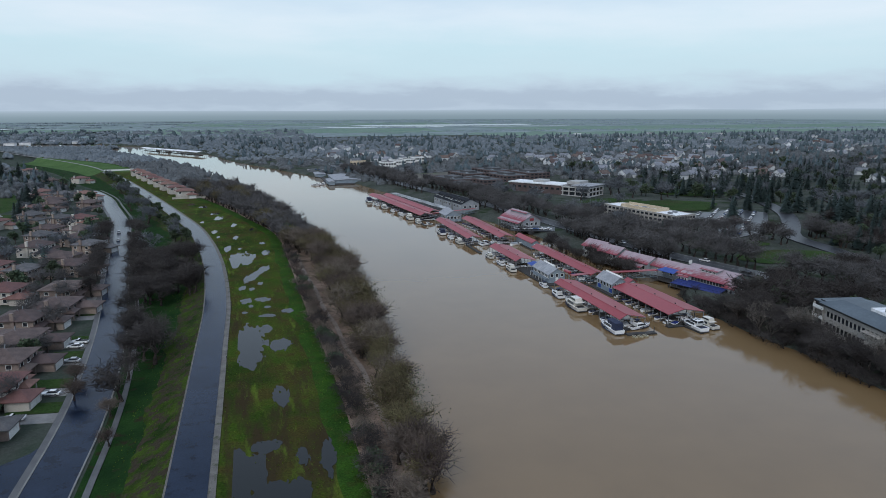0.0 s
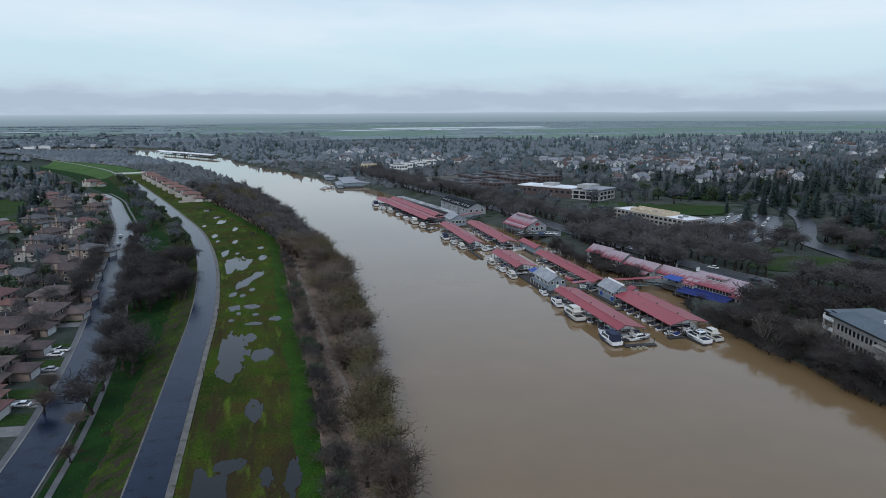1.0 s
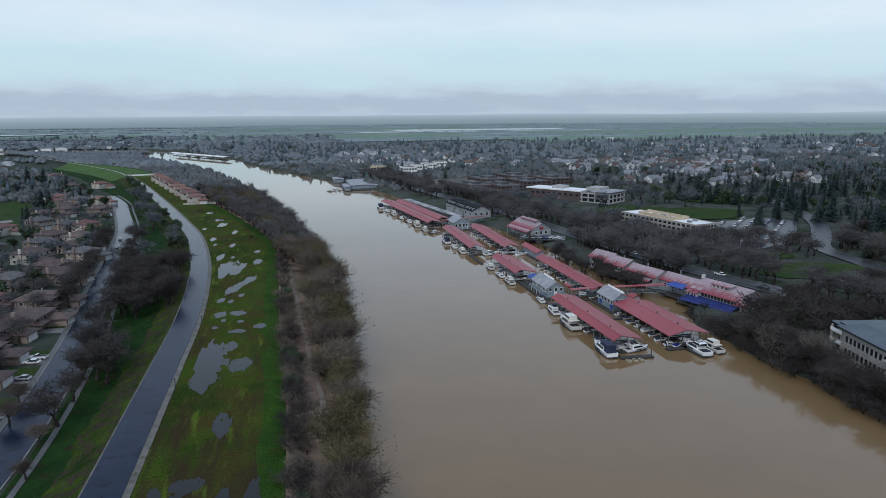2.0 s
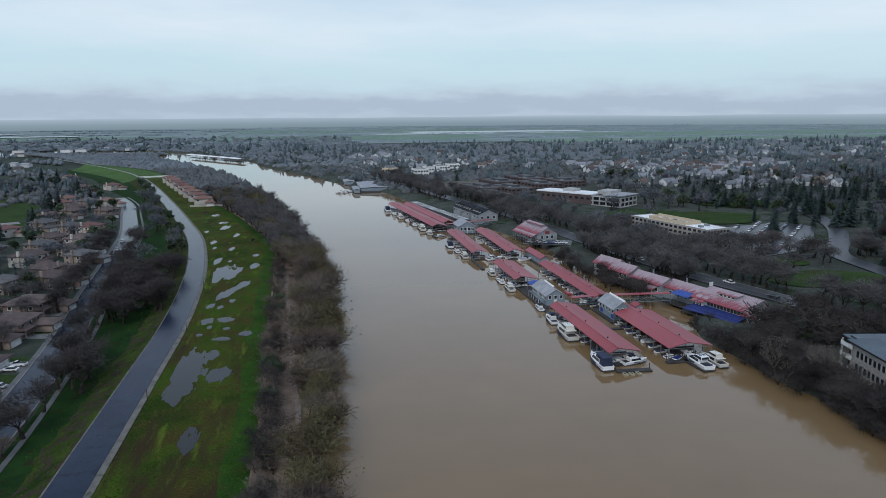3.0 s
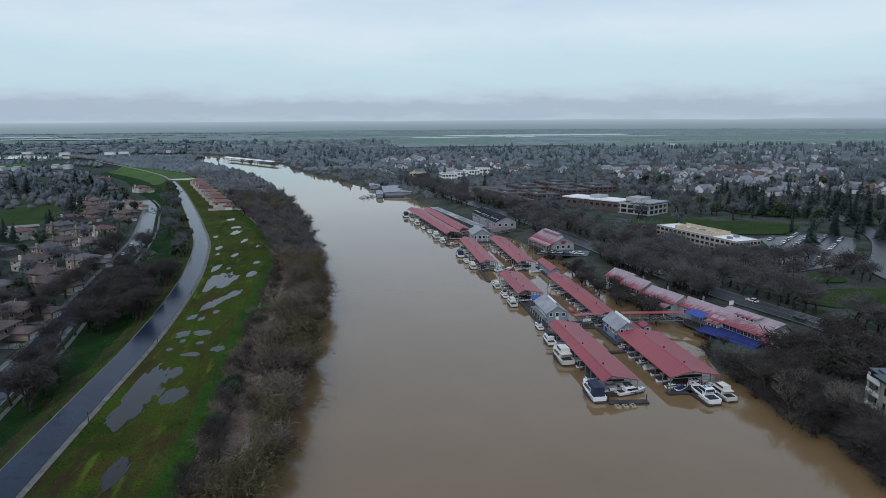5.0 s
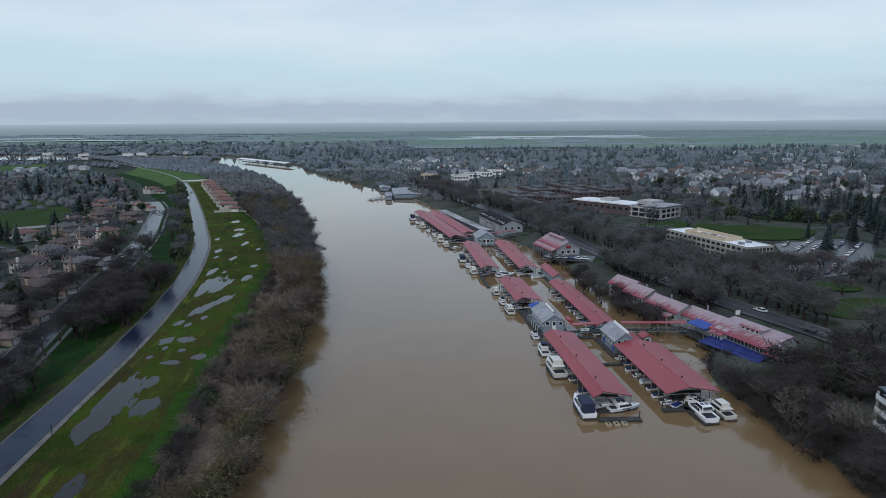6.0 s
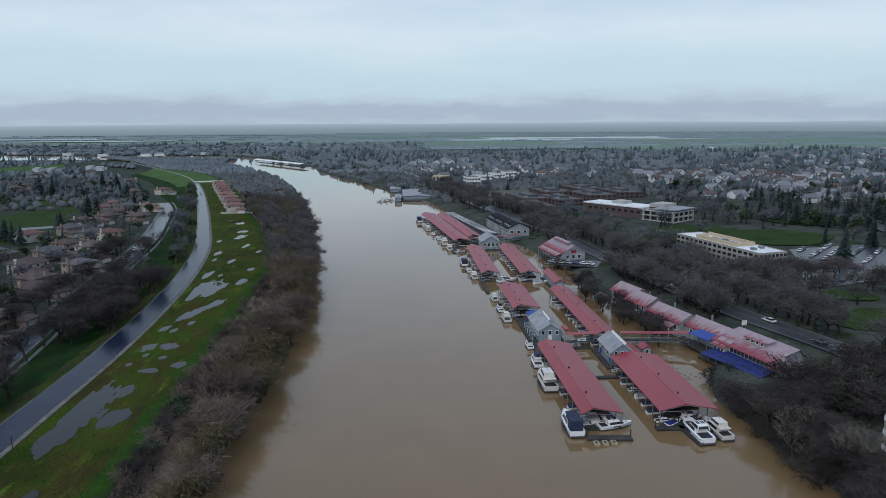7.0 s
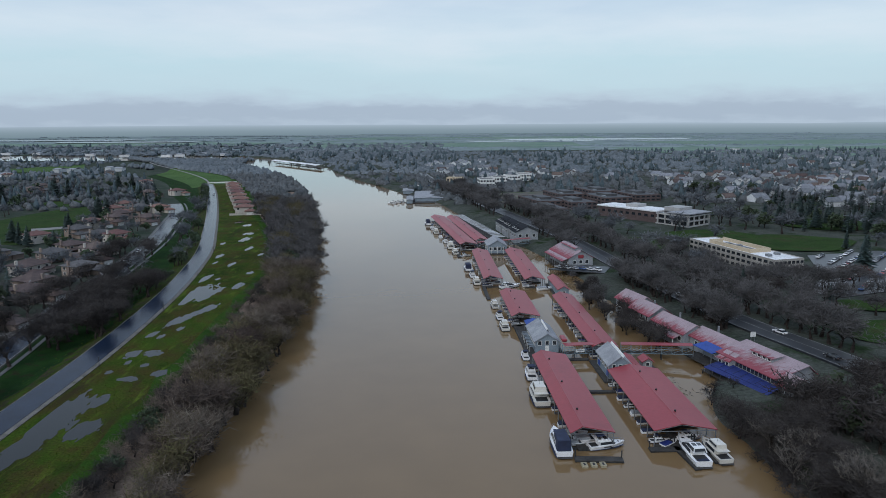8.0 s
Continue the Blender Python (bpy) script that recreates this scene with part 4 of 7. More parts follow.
def covered_dock(x0, x1, y0, y1, xr, eave=3.8, ridge=5.2, bays=4.6, walk_at=None, vents=3):
    """A floating covered dock: sheet roof on two rows of posts, a walkway and finger floats."""
    w = thing("covered_dock", pose((x0 + x1) / 2, y0, 0), "floating boat dock under a long red sheet-metal roof", "boat dock", "covered docks")
    cx, n = (x0 + x1) / 2, max(2, round((y1 - y0) / bays))
    a, b, r, d = x0 - cx, x1 - cx, xr - cx, y1 - y0
    bm = bmesh.new()
    gable(bm, a, b, 0, d, eave, ridge, r)
    part("roof", bm, RED_METAL, w, "faded red sheet-metal roof")
    bm = bmesh.new()
    gable(bm, r - 0.28, r + 0.28, -0.04, d + 0.04, ridge - 0.02, ridge + 0.07, r, 0.05)
    part("ridge_cap", bm, RED_METAL, w)
    for k in range(vents):
        vx = r + 0.5 * (b - r) * 0.25
        vz = ridge - (ridge - eave) * (vx - r) / (b - r)
        bm = bmesh.new()
        rod(bm, (vx, d * (k + 0.55) / vents, vz - 0.1), (vx, d * (k + 0.55) / vents, vz + 0.35), 0.2, 0.26, 8)
        part("roof_vent", bm, DARK, w, "small dark roof vent")
    mid = r if walk_at is None else walk_at - cx
    part("walkway", boxed(mid - 1.0, mid + 1.0, -0.8, d, -0.2, 0.5, 0.04), DECK, w, "weathered plank walkway")
    post = boxed(-0.09, 0.09, -0.09, 0.09, -0.6, eave - 0.05)
    post_mesh = bpy.data.meshes.new("post")
    post.to_mesh(post_mesh)
    post_mesh.materials.append(STEEL)
    post.free()
    long_float = {}
    for k in range(n + 1):
        y = 0.25 + (d - 0.5) * k / n
        for x in (a + 0.25, b - 0.25):
            shared("post", post_mesh, w, at=pose(x, y, 0))
        for x, s in ((a, "l"), (b, "r")) if k % 2 == 0 else ((a, "l"),):
            if s not in long_float:
                long_float[s] = bpy.data.meshes.new("finger_float")
                fb = boxed(min(x + 0.3 * (1 if s == "l" else -1), mid), max(x + 0.3 * (1 if s == "l" else -1), mid), -0.32, 0.32, -0.2, 0.42)
                fb.to_mesh(long_float[s])
                long_float[s].materials.append(DECK)
                fb.free()
            shared("finger_float", long_float[s], w, at=pose(0, y, 0))
    for y in (0.05, d - 0.15):
        bm = bmesh.new()
        for p, q in (((a, eave - 0.25), (r, ridge - 0.25)), ((r, ridge - 0.25), (b, eave - 0.25)), ((a + 0.2, eave - 0.3), (b - 0.2, eave - 0.3))):
            rod(bm, (p[0], y + 0.05, p[1]), (q[0], y + 0.05, q[1]), 0.08, 0.08, 4)
        part("truss", bm, STEEL, w)
    return w


DOCKS = ((109.8, 119.4, 184.5, 234, 112.4), (127.8, 141.5, 184.8, 221.5, 133.8), (109.3, 119.2, 273, 308, 112), (128.5, 136.3, 240, 301, 131.5), (105.2, 113.5, 330, 395, 108.0), (122.3, 131, 328, 396, 125.5), (100.3, 110.1, 414, 529, 103.3), (109.4, 117.6, 426, 526, 112.4))


def dock_place(d):
    """The near end of a dock; the two farthest ones follow the bend of the river."""
    return pose((d[0] + d[1]) / 2, d[2], 0, 0, 0, 7 if d[2] > 400 else 0)


for d in DOCKS:
    covered_dock(*d).matrix_basis = dock_place(d)


# ---- boats ----
def hull_mesh(bm, L, W, free, rake=0.14, z0=-0.35, slot=0):
    """A planing hull by stations from stern (y = 0) to bow (y = L), with a deck."""
    rings = []
    n = 9
    for i in range(n):
        s = i / (n - 1)
        half = W / 2 * (0.93 if s < 0.1 else 1.0) * (1 - max(0, (s - 0.42) / 0.58) ** 2.3)
        sheer = free * (1 + 0.28 * s * s)
        chine = half * (0.86 - 0.3 * s)
        keel = z0 + max(0, s - 0.75) * 2.4 * (free - z0) * 0.6
        y = s * L * (1 - rake) + (rake * L * s)
        half, chine = max(half, 0.05), max(chine, 0.03)
        rings.append([bm.verts.new(p) for p in ((-half, y, sheer), (-chine, y - s * L * rake * 0.5, 0.12), (0, y - s * L * rake, keel), (chine, y - s * L * rake * 0.5, 0.12), (half, y, sheer))])
    for a, b in zip(rings, rings[1:]):
        for k in range(4):
            bm.faces.new((a[k], a[k + 1], b[k + 1], b[k])).material_index = slot
        bm.faces.new((a[4], a[0], b[0], b[4])).material_index = slot
    bm.faces.new(list(reversed(rings[0]))).material_index = slot
    bm.faces.new(rings[-1]).material_index = slot


def taper(bm, x, y0, y1, z0, z1, lean0=0.2, lean1=0.5, side=0.15, slot=0):
    """A deckhouse block, narrower at the top, leaning in at stern and bow."""
    lo = [bm.verts.new(p) for p in ((-x, y0, z0), (x, y0, z0), (x * 0.9, y1, z0), (-x * 0.9, y1, z0))]
    hi = [bm.verts.new(p) for p in ((-x + side, y0 + lean0, z1), (x - side, y0 + lean0, z1), (x * 0.9 - side, y1 - lean1, z1), (-x * 0.9 + side, y1 - lean1, z1))]
    bm.faces.new(hi).material_index = slot
    bm.faces.new(list(reversed(lo))).material_index = slot
    for k in range(4):
        bm.faces.new((lo[k], lo[(k + 1) % 4], hi[(k + 1) % 4], hi[k])).material_index = slot


def boat(kind, L, W, label, hull=GELCOAT, canvas=NAVY):
    b = thing("motor_boat", pose(0, 0, 0), label, "boat", "boats in the marina")
    free = 0.10 * L + 0.15
    bm = bmesh.new()
    hull_mesh(bm, L, W, free)
    h = part("hull", bm, hull, b)
    if kind != "runabout":
        bm = bmesh.new()
        hull_mesh(bm, L * 0.995, W * 1.01, 0.26, z0=-0.36)
        part("boot_stripe", bm, NAVY, h, "dark painted waterline stripe")
        for s in (-1, 1):
            part("hull_window", boxed(*sorted((s * W * 0.44, s * W * 0.508)), L * 0.36, L * 0.56, free * 0.66, free * 0.86), GLASS, h, "dark oblong hull window")
        part("swim_platform", boxed(-W * 0.4, W * 0.4, -0.7, 0.02, 0.22, 0.32), DECK, b)
    x = W * 0.40
    if kind == "runabout":
        bm = bmesh.new()
        taper(bm, x, L * 0.48, L * 0.62, free, free + 0.6, 0.3, 0.5)
        part("windscreen", bm, GLASS, b)
        bm = bmesh.new()
        taper(bm, x * 1.1, 0.1, L * 0.5, free, free + 0.45, 0.2, 0.1)
        part("cover", bm, canvas, b, "snapped-on canvas cockpit cover")
    else:
        bm = bmesh.new()
        sleek = 2.0 if kind == "yacht" else 0.0
        taper(bm, x, L * 0.24, L * (0.66 if sleek else 0.70), free, free + 1.15, 0.1, 1.3 + sleek * 0.6)
        cabin = part("cabin", bm, hull, b)
        bm = bmesh.new()
        taper(bm, x + 0.03, L * 0.27, L * (0.63 if sleek else 0.675), free + 0.25, free + 0.98, 0.05, 0.75 + sleek * 0.5, 0.09)
        part("window_band", bm, GLASS, cabin, "dark tinted cabin windows")
        bm = bmesh.new()
        taper(bm, x * 0.84, L * 0.46 if sleek else L * 0.5, L * (0.665 if sleek else 0.706), free + 0.32, free + 1.08, 0.0, 1.9 if sleek else 1.02, 0.12)
        part("windscreen", bm, GLASS, cabin, "raked dark windscreen")
        # thin near-black panel on the deck; no cockpit is sunk into the hull
        part("cockpit_well", boxed(-x * 0.85, x * 0.85, 0.35, L * 0.23, free - 0.02, free + 0.03), DARK, b)
        bm = bmesh.new()
        for s in (-1, 1):
            prev = None
            for i in range(7):
                u = 0.55 + 0.43 * i / 6
                half = W / 2 * (1 - max(0, (u - 0.42) / 0.58) ** 2.3) * 0.93
                p = (s * half, u * L, free * (1 + 0.28 * u * u))
                q = (p[0], p[1], p[2] + 0.6)
                rod(bm, p, q, 0.02, 0.02, 4)
                if prev:
                    rod(bm, prev, q, 0.025, 0.025, 4)
                prev = q
        part("bow_rail", bm, STEEL, b, "thin stainless bow rail")
        part("deck_hatch", boxed(-0.3, 0.3, L * 0.80, L * 0.84, free + 0.1, free * 1.2 + 0.06), GLASS, b, "dark foredeck hatch")
        if kind == "flybridge":
            bm = bmesh.new()
            taper(bm, x * 0.9, L * 0.20, L * 0.52, free + 1.15, free + 1.75, 0.0, 0.5)
            part("flybridge", bm, hull, b)
            bm = bmesh.new()
            taper(bm, x * 0.75, L * 0.40, L * 0.49, free + 1.75, free + 2.15, 0.25, 0.25)
            part("windscreen", bm, GLASS, b)
            part("seat", boxed(-x * 0.6, x * 0.6, L * 0.25, L * 0.31, free + 1.7, free + 2.1, 0.06), DECK, b)
        if kind in ("flybridge", "canvas"):
            top = free + (3.0 if kind == "flybridge" else 2.2)
            bm = bmesh.new()
            taper(bm, x * 0.95, L * 0.05 if kind == "canvas" else L * 0.18, L * 0.52 if kind == "canvas" else L * 0.40, top - 0.14, top, 0.15, 0.15)
            part("bimini_top", bm, canvas, b, "navy canvas bimini top")
            if kind == "canvas":
                bm = bmesh.new()
                taper(bm, x * 0.98, L * 0.05, L * 0.50, free, top - 0.15, 0.1, 0.5)
                part("cockpit_enclosure", bm, canvas, b, "navy canvas cockpit enclosure")
            bm = bmesh.new()
            for s in (-1, 1):
                for yy in (L * 0.08 if kind == "canvas" else L * 0.2, L * 0.37):
                    rod(bm, (s * x * 0.85, yy, free), (s * x * 0.85, yy, top - 0.1), 0.03, 0.03, 4)
            part("bimini_frame", bm, STEEL, b)
        if kind == "yacht":
            bm = bmesh.new()
            taper(bm, x * 0.92, L * 0.18, L * 0.52, free + 1.13, free + 1.82, 0.25, 1.9, 0.16)
            part("bridge_glazing", bm, GLASS, b, "dark raked helm glazing")
            top = part("hardtop", boxed(-x * 0.78, x * 0.78, L * 0.17, L * 0.40, free + 1.80, free + 1.94, 0.05), hull, b)
            for s in (-1, 1):
                part("sunroof", boxed(*sorted((s * x * 0.08, s * x * 0.62)), L * 0.27, L * 0.37, free + 1.945, free + 1.97), GLASS, top, "dark sunroof panel")
            bm = bmesh.new()
            for s in (-1, 1):
                rod(bm, (s * x * 0.9, L * 0.16, free + 0.9), (s * x * 0.72, L * 0.20, free + 1.85), 0.12, 0.1, 6)
            part("radar_arch", bm, hull, b)
            part("sunpad", boxed(-x * 0.7, x * 0.7, L * 0.015, L * 0.07, free + 0.03, free + 0.3, 0.05), NAVY, b)
        if kind == "houseboat":
            part("upper_cabin", boxed(-x, x, L * 0.12, L * 0.62, free + 1.15, free + 1.3, 0.03), hull, b)
            bm = bmesh.new()
            taper(bm, x * 0.85, L * 0.22, L * 0.55, free + 1.3, free + 2.5, 0.05, 0.3)
            up = part("pilot_house", bm, hull, b)
            bm = bmesh.new()
            taper(bm, x * 0.88, L * 0.24, L * 0.54, free + 1.75, free + 2.25, 0.05, 0.15, 0.08)
            part("window_band", bm, GLASS, up)
            bm = bmesh.new()
            rod(bm, (0, L * 0.4, free + 2.5), (0, L * 0.38, free + 4.2), 0.04, 0.02, 5)
            part("mast", bm, STEEL, b)
    return b


BOATS = {
    "canvas": boat("canvas", 11.5, 3.7, "white cabin cruiser with a navy canvas top"),
    "yacht": boat("yacht", 13.0, 4.0, "white motor yacht with dark tinted windows"),
    "flybridge": boat("flybridge", 11.0, 3.6, "white flybridge cruiser with a navy bimini"),
    "houseboat": boat("houseboat", 12.0, 4.0, "cream trawler yacht with an upper pilot house", CREAM_HULL),
    "runabout": boat("runabout", 6.6, 2.4, "small white runabout under a navy cover"),
    "runabout_blue": boat("runabout", 7.2, 2.5, "small white runabout with a blue canvas cover", GELCOAT, BLUE_CANVAS),
    "runabout_grey": boat("runabout", 6.2, 2.3, "small white runabout with a pale grey cover", GELCOAT, GREY_SIDING),
}
used_boats = set()


def moor(kind, x, y, heading, size=1.0):
    """A boat by its stern, its bow turned by heading degrees from +y."""
    m = pose(x, y, 0, 0, 0, heading) @ Matrix.Scale(size, 4)
    if kind not in used_boats:
        used_boats.add(kind)
        BOATS[kind].matrix_basis = m
        return BOATS[kind]
    return copy_thing(BOATS[kind], m)


moor("canvas", 107.9, 180.8, 0, 1.04)
moor("flybridge", 113.8, 184.6, -80, 0.75)
moor("runabout_grey", 111.5, 188.0, -86, 1.1)
moor("yacht", 134.9, 175.4, 3, 0.96)
moor("houseboat", 140.0, 176.6, 5, 0.84)
moor("flybridge", 134.2, 187.5, -78, 0.7)
moor("runabout_blue", 129.6, 184.6, -60, 0.7)
moor("houseboat", 108.0, 206.4, 1, 1.28)
moor("flybridge", 108.3, 223.6, -2, 1.12)
moor("flybridge", 109.2, 239.5, 1, 0.8)
moor("houseboat", 106.8, 268, 2, 0.9)
moor("flybridge", 106.6, 281, 3, 0.9)
moor("houseboat", 106.5, 296, 2, 0.8)
moor("houseboat", 103.0, 334, 2, 0.9)
moor("flybridge", 102.2, 348, 3, 0.95)
moor("canvas", 101.3, 362, 3, 0.9)
moor("yacht", 112.0, 328, -70, 0.75)
moor("houseboat", 95.8, 419, 3, 1.15)
moor("flybridge", 93.8, 438, 6, 1.0)
moor("flybridge", 91.3, 455, 3, 0.9)
moor("houseboat", 89.2, 472, 6, 1.0)
moor("flybridge", 87.0, 490, 6, 1.0)
moor("canvas", 84.6, 510, 6, 1.0)
moor("houseboat", 97.5, 403, 5, 0.9)
moor("flybridge", 99.5, 398, -75, 0.7)
moor("runabout_grey", 127, 324, -80, 1.1)
slips = random.Random(9)
for x0, x1, y0, y1, xr in DOCKS:
    turn = 7 if y0 > 400 else 0
    at = dock_place((x0, x1, y0, y1)) @ Matrix.Translation((-(x0 + x1) / 2, -y0, 0))
    n = round((y1 - y0) / 4.6)
    for k in range(n):
        y = y0 + (k + 0.5) * (y1 - y0) / n
        if slips.random() < 0.86:
            kind = slips.choice(("runabout", "runabout_blue", "runabout_grey", "runabout_grey", "flybridge" if y < 240 else "runabout"))
            size = slips.uniform(0.85, 1.05) * (0.55 if kind == "flybridge" else 0.85)
            p = at @ Vector((x0 + slips.uniform(-0.5, 0.6), y, 0))
            moor(kind, p.x, p.y, -90 + turn, size)
        if x1 - xr > 5 and slips.random() < 0.3:
            kind = slips.choice(("runabout", "runabout_blue", "runabout_grey"))
            p = at @ Vector((x1 - slips.uniform(0.2, 1.0), y, 0))
            moor(kind, p.x, p.y, 90 + turn, slips.uniform(0.8, 1.0) * 0.8)


# ---- open floats at the dock ends ----
def float_dock(x0, x1, y0, y1, label="low weathered plank float on the water", turn=0.0):
    f = thing("float_dock", pose((x0 + x1) / 2, (y0 + y1) / 2, 0, 0, 0, turn), label, "float")
    w, d = (x1 - x0) / 2, (y1 - y0) / 2
    part("deck", boxed(-w, w, -d, d, 0.15, 0.45, 0.03), DECK, f)
    part("fender_rail", boxed(-w - 0.06, w + 0.06, -d - 0.06, d + 0.06, 0.05, 0.22), DARK, f, "dark rubbing strip")
    for s in (-1, 1):
        bm = bmesh.new()
        rod(bm, (s * (w - 0.15), d - 0.3, -0.5), (s * (w - 0.15), d - 0.3, 1.9), 0.13, 0.13, 8)
        part("mooring_post", bm, DARK, f)
    return f


float_dock(109.8, 119.6, 178.6, 180.6, turn=-5)
float_dock(132.2, 133.4, 174.6, 186, turn=6)
float_dock(137.2, 138.2, 177, 187, turn=8)
float_dock(126.5, 133, 182.4, 184.2)
float_dock(110.0, 111.4, 234, 276)
float_dock(104.6, 106.0, 309, 331)
float_dock(98, 100, 395, 412)
float_dock(120.5, 127.5, 238.6, 240.2)
float_dock(120, 128.5, 214.2, 215.6, "sunken grey cross-walk between the docks")
for k in range(3):
    bx = thing("dock_box", pose(111.2 + k * 1.9, 177.4, 0), "tan plastic dock box floating beside the end float", "dock box", "dock boxes")
    part("box", boxed(-0.6, 0.6, -0.9, 0.9, -0.1, 0.45, 0.05), TAN_PLASTIC, bx)
    part("lid_panel", boxed(-0.2, 0.2, -0.5, 0.5, 0.45, 0.48), DARK, bx, "dark slot in the lid")


# ---- buildings: shared helpers ----
def window_at(parent, x, y, z, w, h, turn, frame_mat=WHITE_TRIM, name="window", proud=0.06, one=False):
    """A framed pane set into a wall at (x, y, z), facing -y before the turn."""
    f = bmesh.new()
    t = min(0.12, w * 0.12)
    for a in ((-w / 2 - t, -w / 2, -h / 2 - t, h / 2 + t), (w / 2, w / 2 + t, -h / 2 - t, h / 2 + t), (-w / 2, w / 2, h / 2, h / 2 + t), (-w / 2, w / 2, -h / 2 - t, -h / 2)):
        box(f, a[0], a[1], -proud, 0.05, a[2], a[3])
    if one:
        box(f, -w / 2, w / 2, -proud * 0.3, 0.04, -h / 2, h / 2, slot=1)
        return part(name, f, [frame_mat, GLASS], parent, at=pose(x, y, z, 0, 0, turn))
    fr = part(name, f, frame_mat, parent, at=pose(x, y, z, 0, 0, turn))
    part("pane", boxed(-w / 2, w / 2, -proud * 0.3, 0.04, -h / 2, h / 2), GLASS, fr)
    return fr


def gable_house(name, m, w, d, wall_h, roof_h, wall_mat, roof_mat, label, category, base=0.0, over=0.5, group=""):
    """Walls with gable ends under a ridged roof along y, origin at the middle of the floor."""
    t = thing(name, m, label, category, group)
    bm = bmesh.new()
    pts = [(-w / 2, -base), (w / 2, -base), (w / 2, wall_h), (0, wall_h + roof_h), (-w / 2, wall_h)]
    a = [bm.verts.new((x, -d / 2, z)) for x, z in pts]
    b = [bm.verts.new((x, d / 2, z)) for x, z in pts]
    bm.faces.new(a)
    bm.faces.new(list(reversed(b)))
    for k in range(5):
        bm.faces.new((a[k], b[k], b[(k + 1) % 5], a[(k + 1) % 5]))
    part("wall", bm, wall_mat, t)
    k = roof_h / (w / 2)
    bm = bmesh.new()
    gable(bm, -w / 2 - over, w / 2 + over, -d / 2 - over, d / 2 + over, wall_h - over * k + 0.2, wall_h + roof_h + 0.2, 0, 0.2)
    part("roof", bm, roof_mat, t)
    return t


# ---- harbour houses on the docks ----
club = gable_house("harbour_house", pose(116.2, 253.0, 0.5), 7.0, 16, 3.6, 2.2, BLUE_GREY, GREY_SHINGLE, "blue-grey harbour office with a grey shingle roof on a float", "building")
part("float", boxed(-5.6, 5.0, -11, 23, -0.7, 0.0, 0.05), DECK, club)
for k in range(11):
    window_at(club, -3.5, -7.2 + k * 1.42, 2.6, 1.0, 1.2, -90)
    part("awning_slat", boxed(-5.3, -3.55, -7.5 + k * 1.42, -6.9 + k * 1.42, 1.75, 1.85), BLUE_GREY, club)
    if k % 2 == 0:
        part("rail_post", boxed(-5.3, -5.2, -7.25 + k * 1.42, -7.15 + k * 1.42, 0, 1.75), WHITE_TRIM, club)
for x in (-2.2, 0, 2.2):
    window_at(club, x, -8.0, 3.0, 1.0, 1.2, 0)
part("door", boxed(-0.6, 0.6, -8.08, -8.0, 0, 2.1), WHITE_TRIM, club)
bm = bmesh.new()
gable(bm, 0.3, 1.5, -4, 6.5, 5.2, 6.2, 0.9, 0.1)
part("skylight", bm, WHITE_TRIM, club)
bm = bmesh.new()
gable(bm, -3.4, 3.0, 10.5, 15.5, 3.2, 3.9, -0.4, 0.08)
part("tarpaulin_roof", bm, BRIGHT_CANVAS, club, "bright blue tarpaulin roof")
for x in (-3.2, 2.8):
    for y in (10.7, 15.2):
        part("canopy_post", boxed(x - 0.06, x + 0.06, y - 0.06, y + 0.06, 0, 3.2), STEEL, club)
bm = bmesh.new()
for k in range(10):
    rod(bm, (4.2, -10 + k * 2.1, 0), (4.2, -10 + k * 2.1, 3.1), 0.06, 0.06, 4)
    rod(bm, (4.2, -10 + k * 2.1, 3.0), (4.2, -10 + min(9, k + 1) * 2.1, 0.4 if k % 2 else 3.0), 0.05, 0.05, 4)
part("stair_frame", bm, BLUE_STEEL, club)
part("red_gable", boxed(4.2, 5.8, -9.5, -5.0, 3.6, 4.6, 0.3), RED_METAL, club)

gate = gable_house("gate_house", pose(131.8, 229.0, 0.5), 6.0, 12, 3.9, 2.3, BLUE_GREY, GREY_SHINGLE, "blue-grey gate house with a grey shingle roof on the dock", "building")
part("float", boxed(-4.6, 8, -8, 9.0, -0.7, 0.0, 0.05), DECK, gate)
for k in range(5):
    window_at(gate, -3.0, -4.8 + k * 2.4, 2.7, 1.1, 1.2, -90)
for k in range(3):
    for j in range(2):
        window_at(gate, -1.7 + k * 1.7, -6.0, 1.6 + j * 1.9, 0.8, 0.9, 0)
for k in range(2):
    part("blue_panel", boxed(-3.09, -3.0, -5.9 + k * 8.6, -3.9 + k * 8.6, 0.4, 1.9), BRIGHT_CANVAS, gate, "bright blue canvas panel")
bm = bmesh.new()
gable(bm, 0.5, 1.5, -6.2, 6.2, 5.7, 6.6, 1.0, 0.1)
part("roof_monitor", bm, WHITE_TRIM, gate)
bm = bmesh.new()
gable(bm, 2.8, 6.2, -5.8, 4.0, 3.0, 3.9, 4.2, 0.1)
part("porch_roof", bm, RED_METAL, gate, "small red metal porch roof")
for y in (-6.2, 4.2):
    part("porch_post", boxed(5.9, 6.05, y + 0.5, y + 0.65, 0, 3.0), WHITE_TRIM, gate)

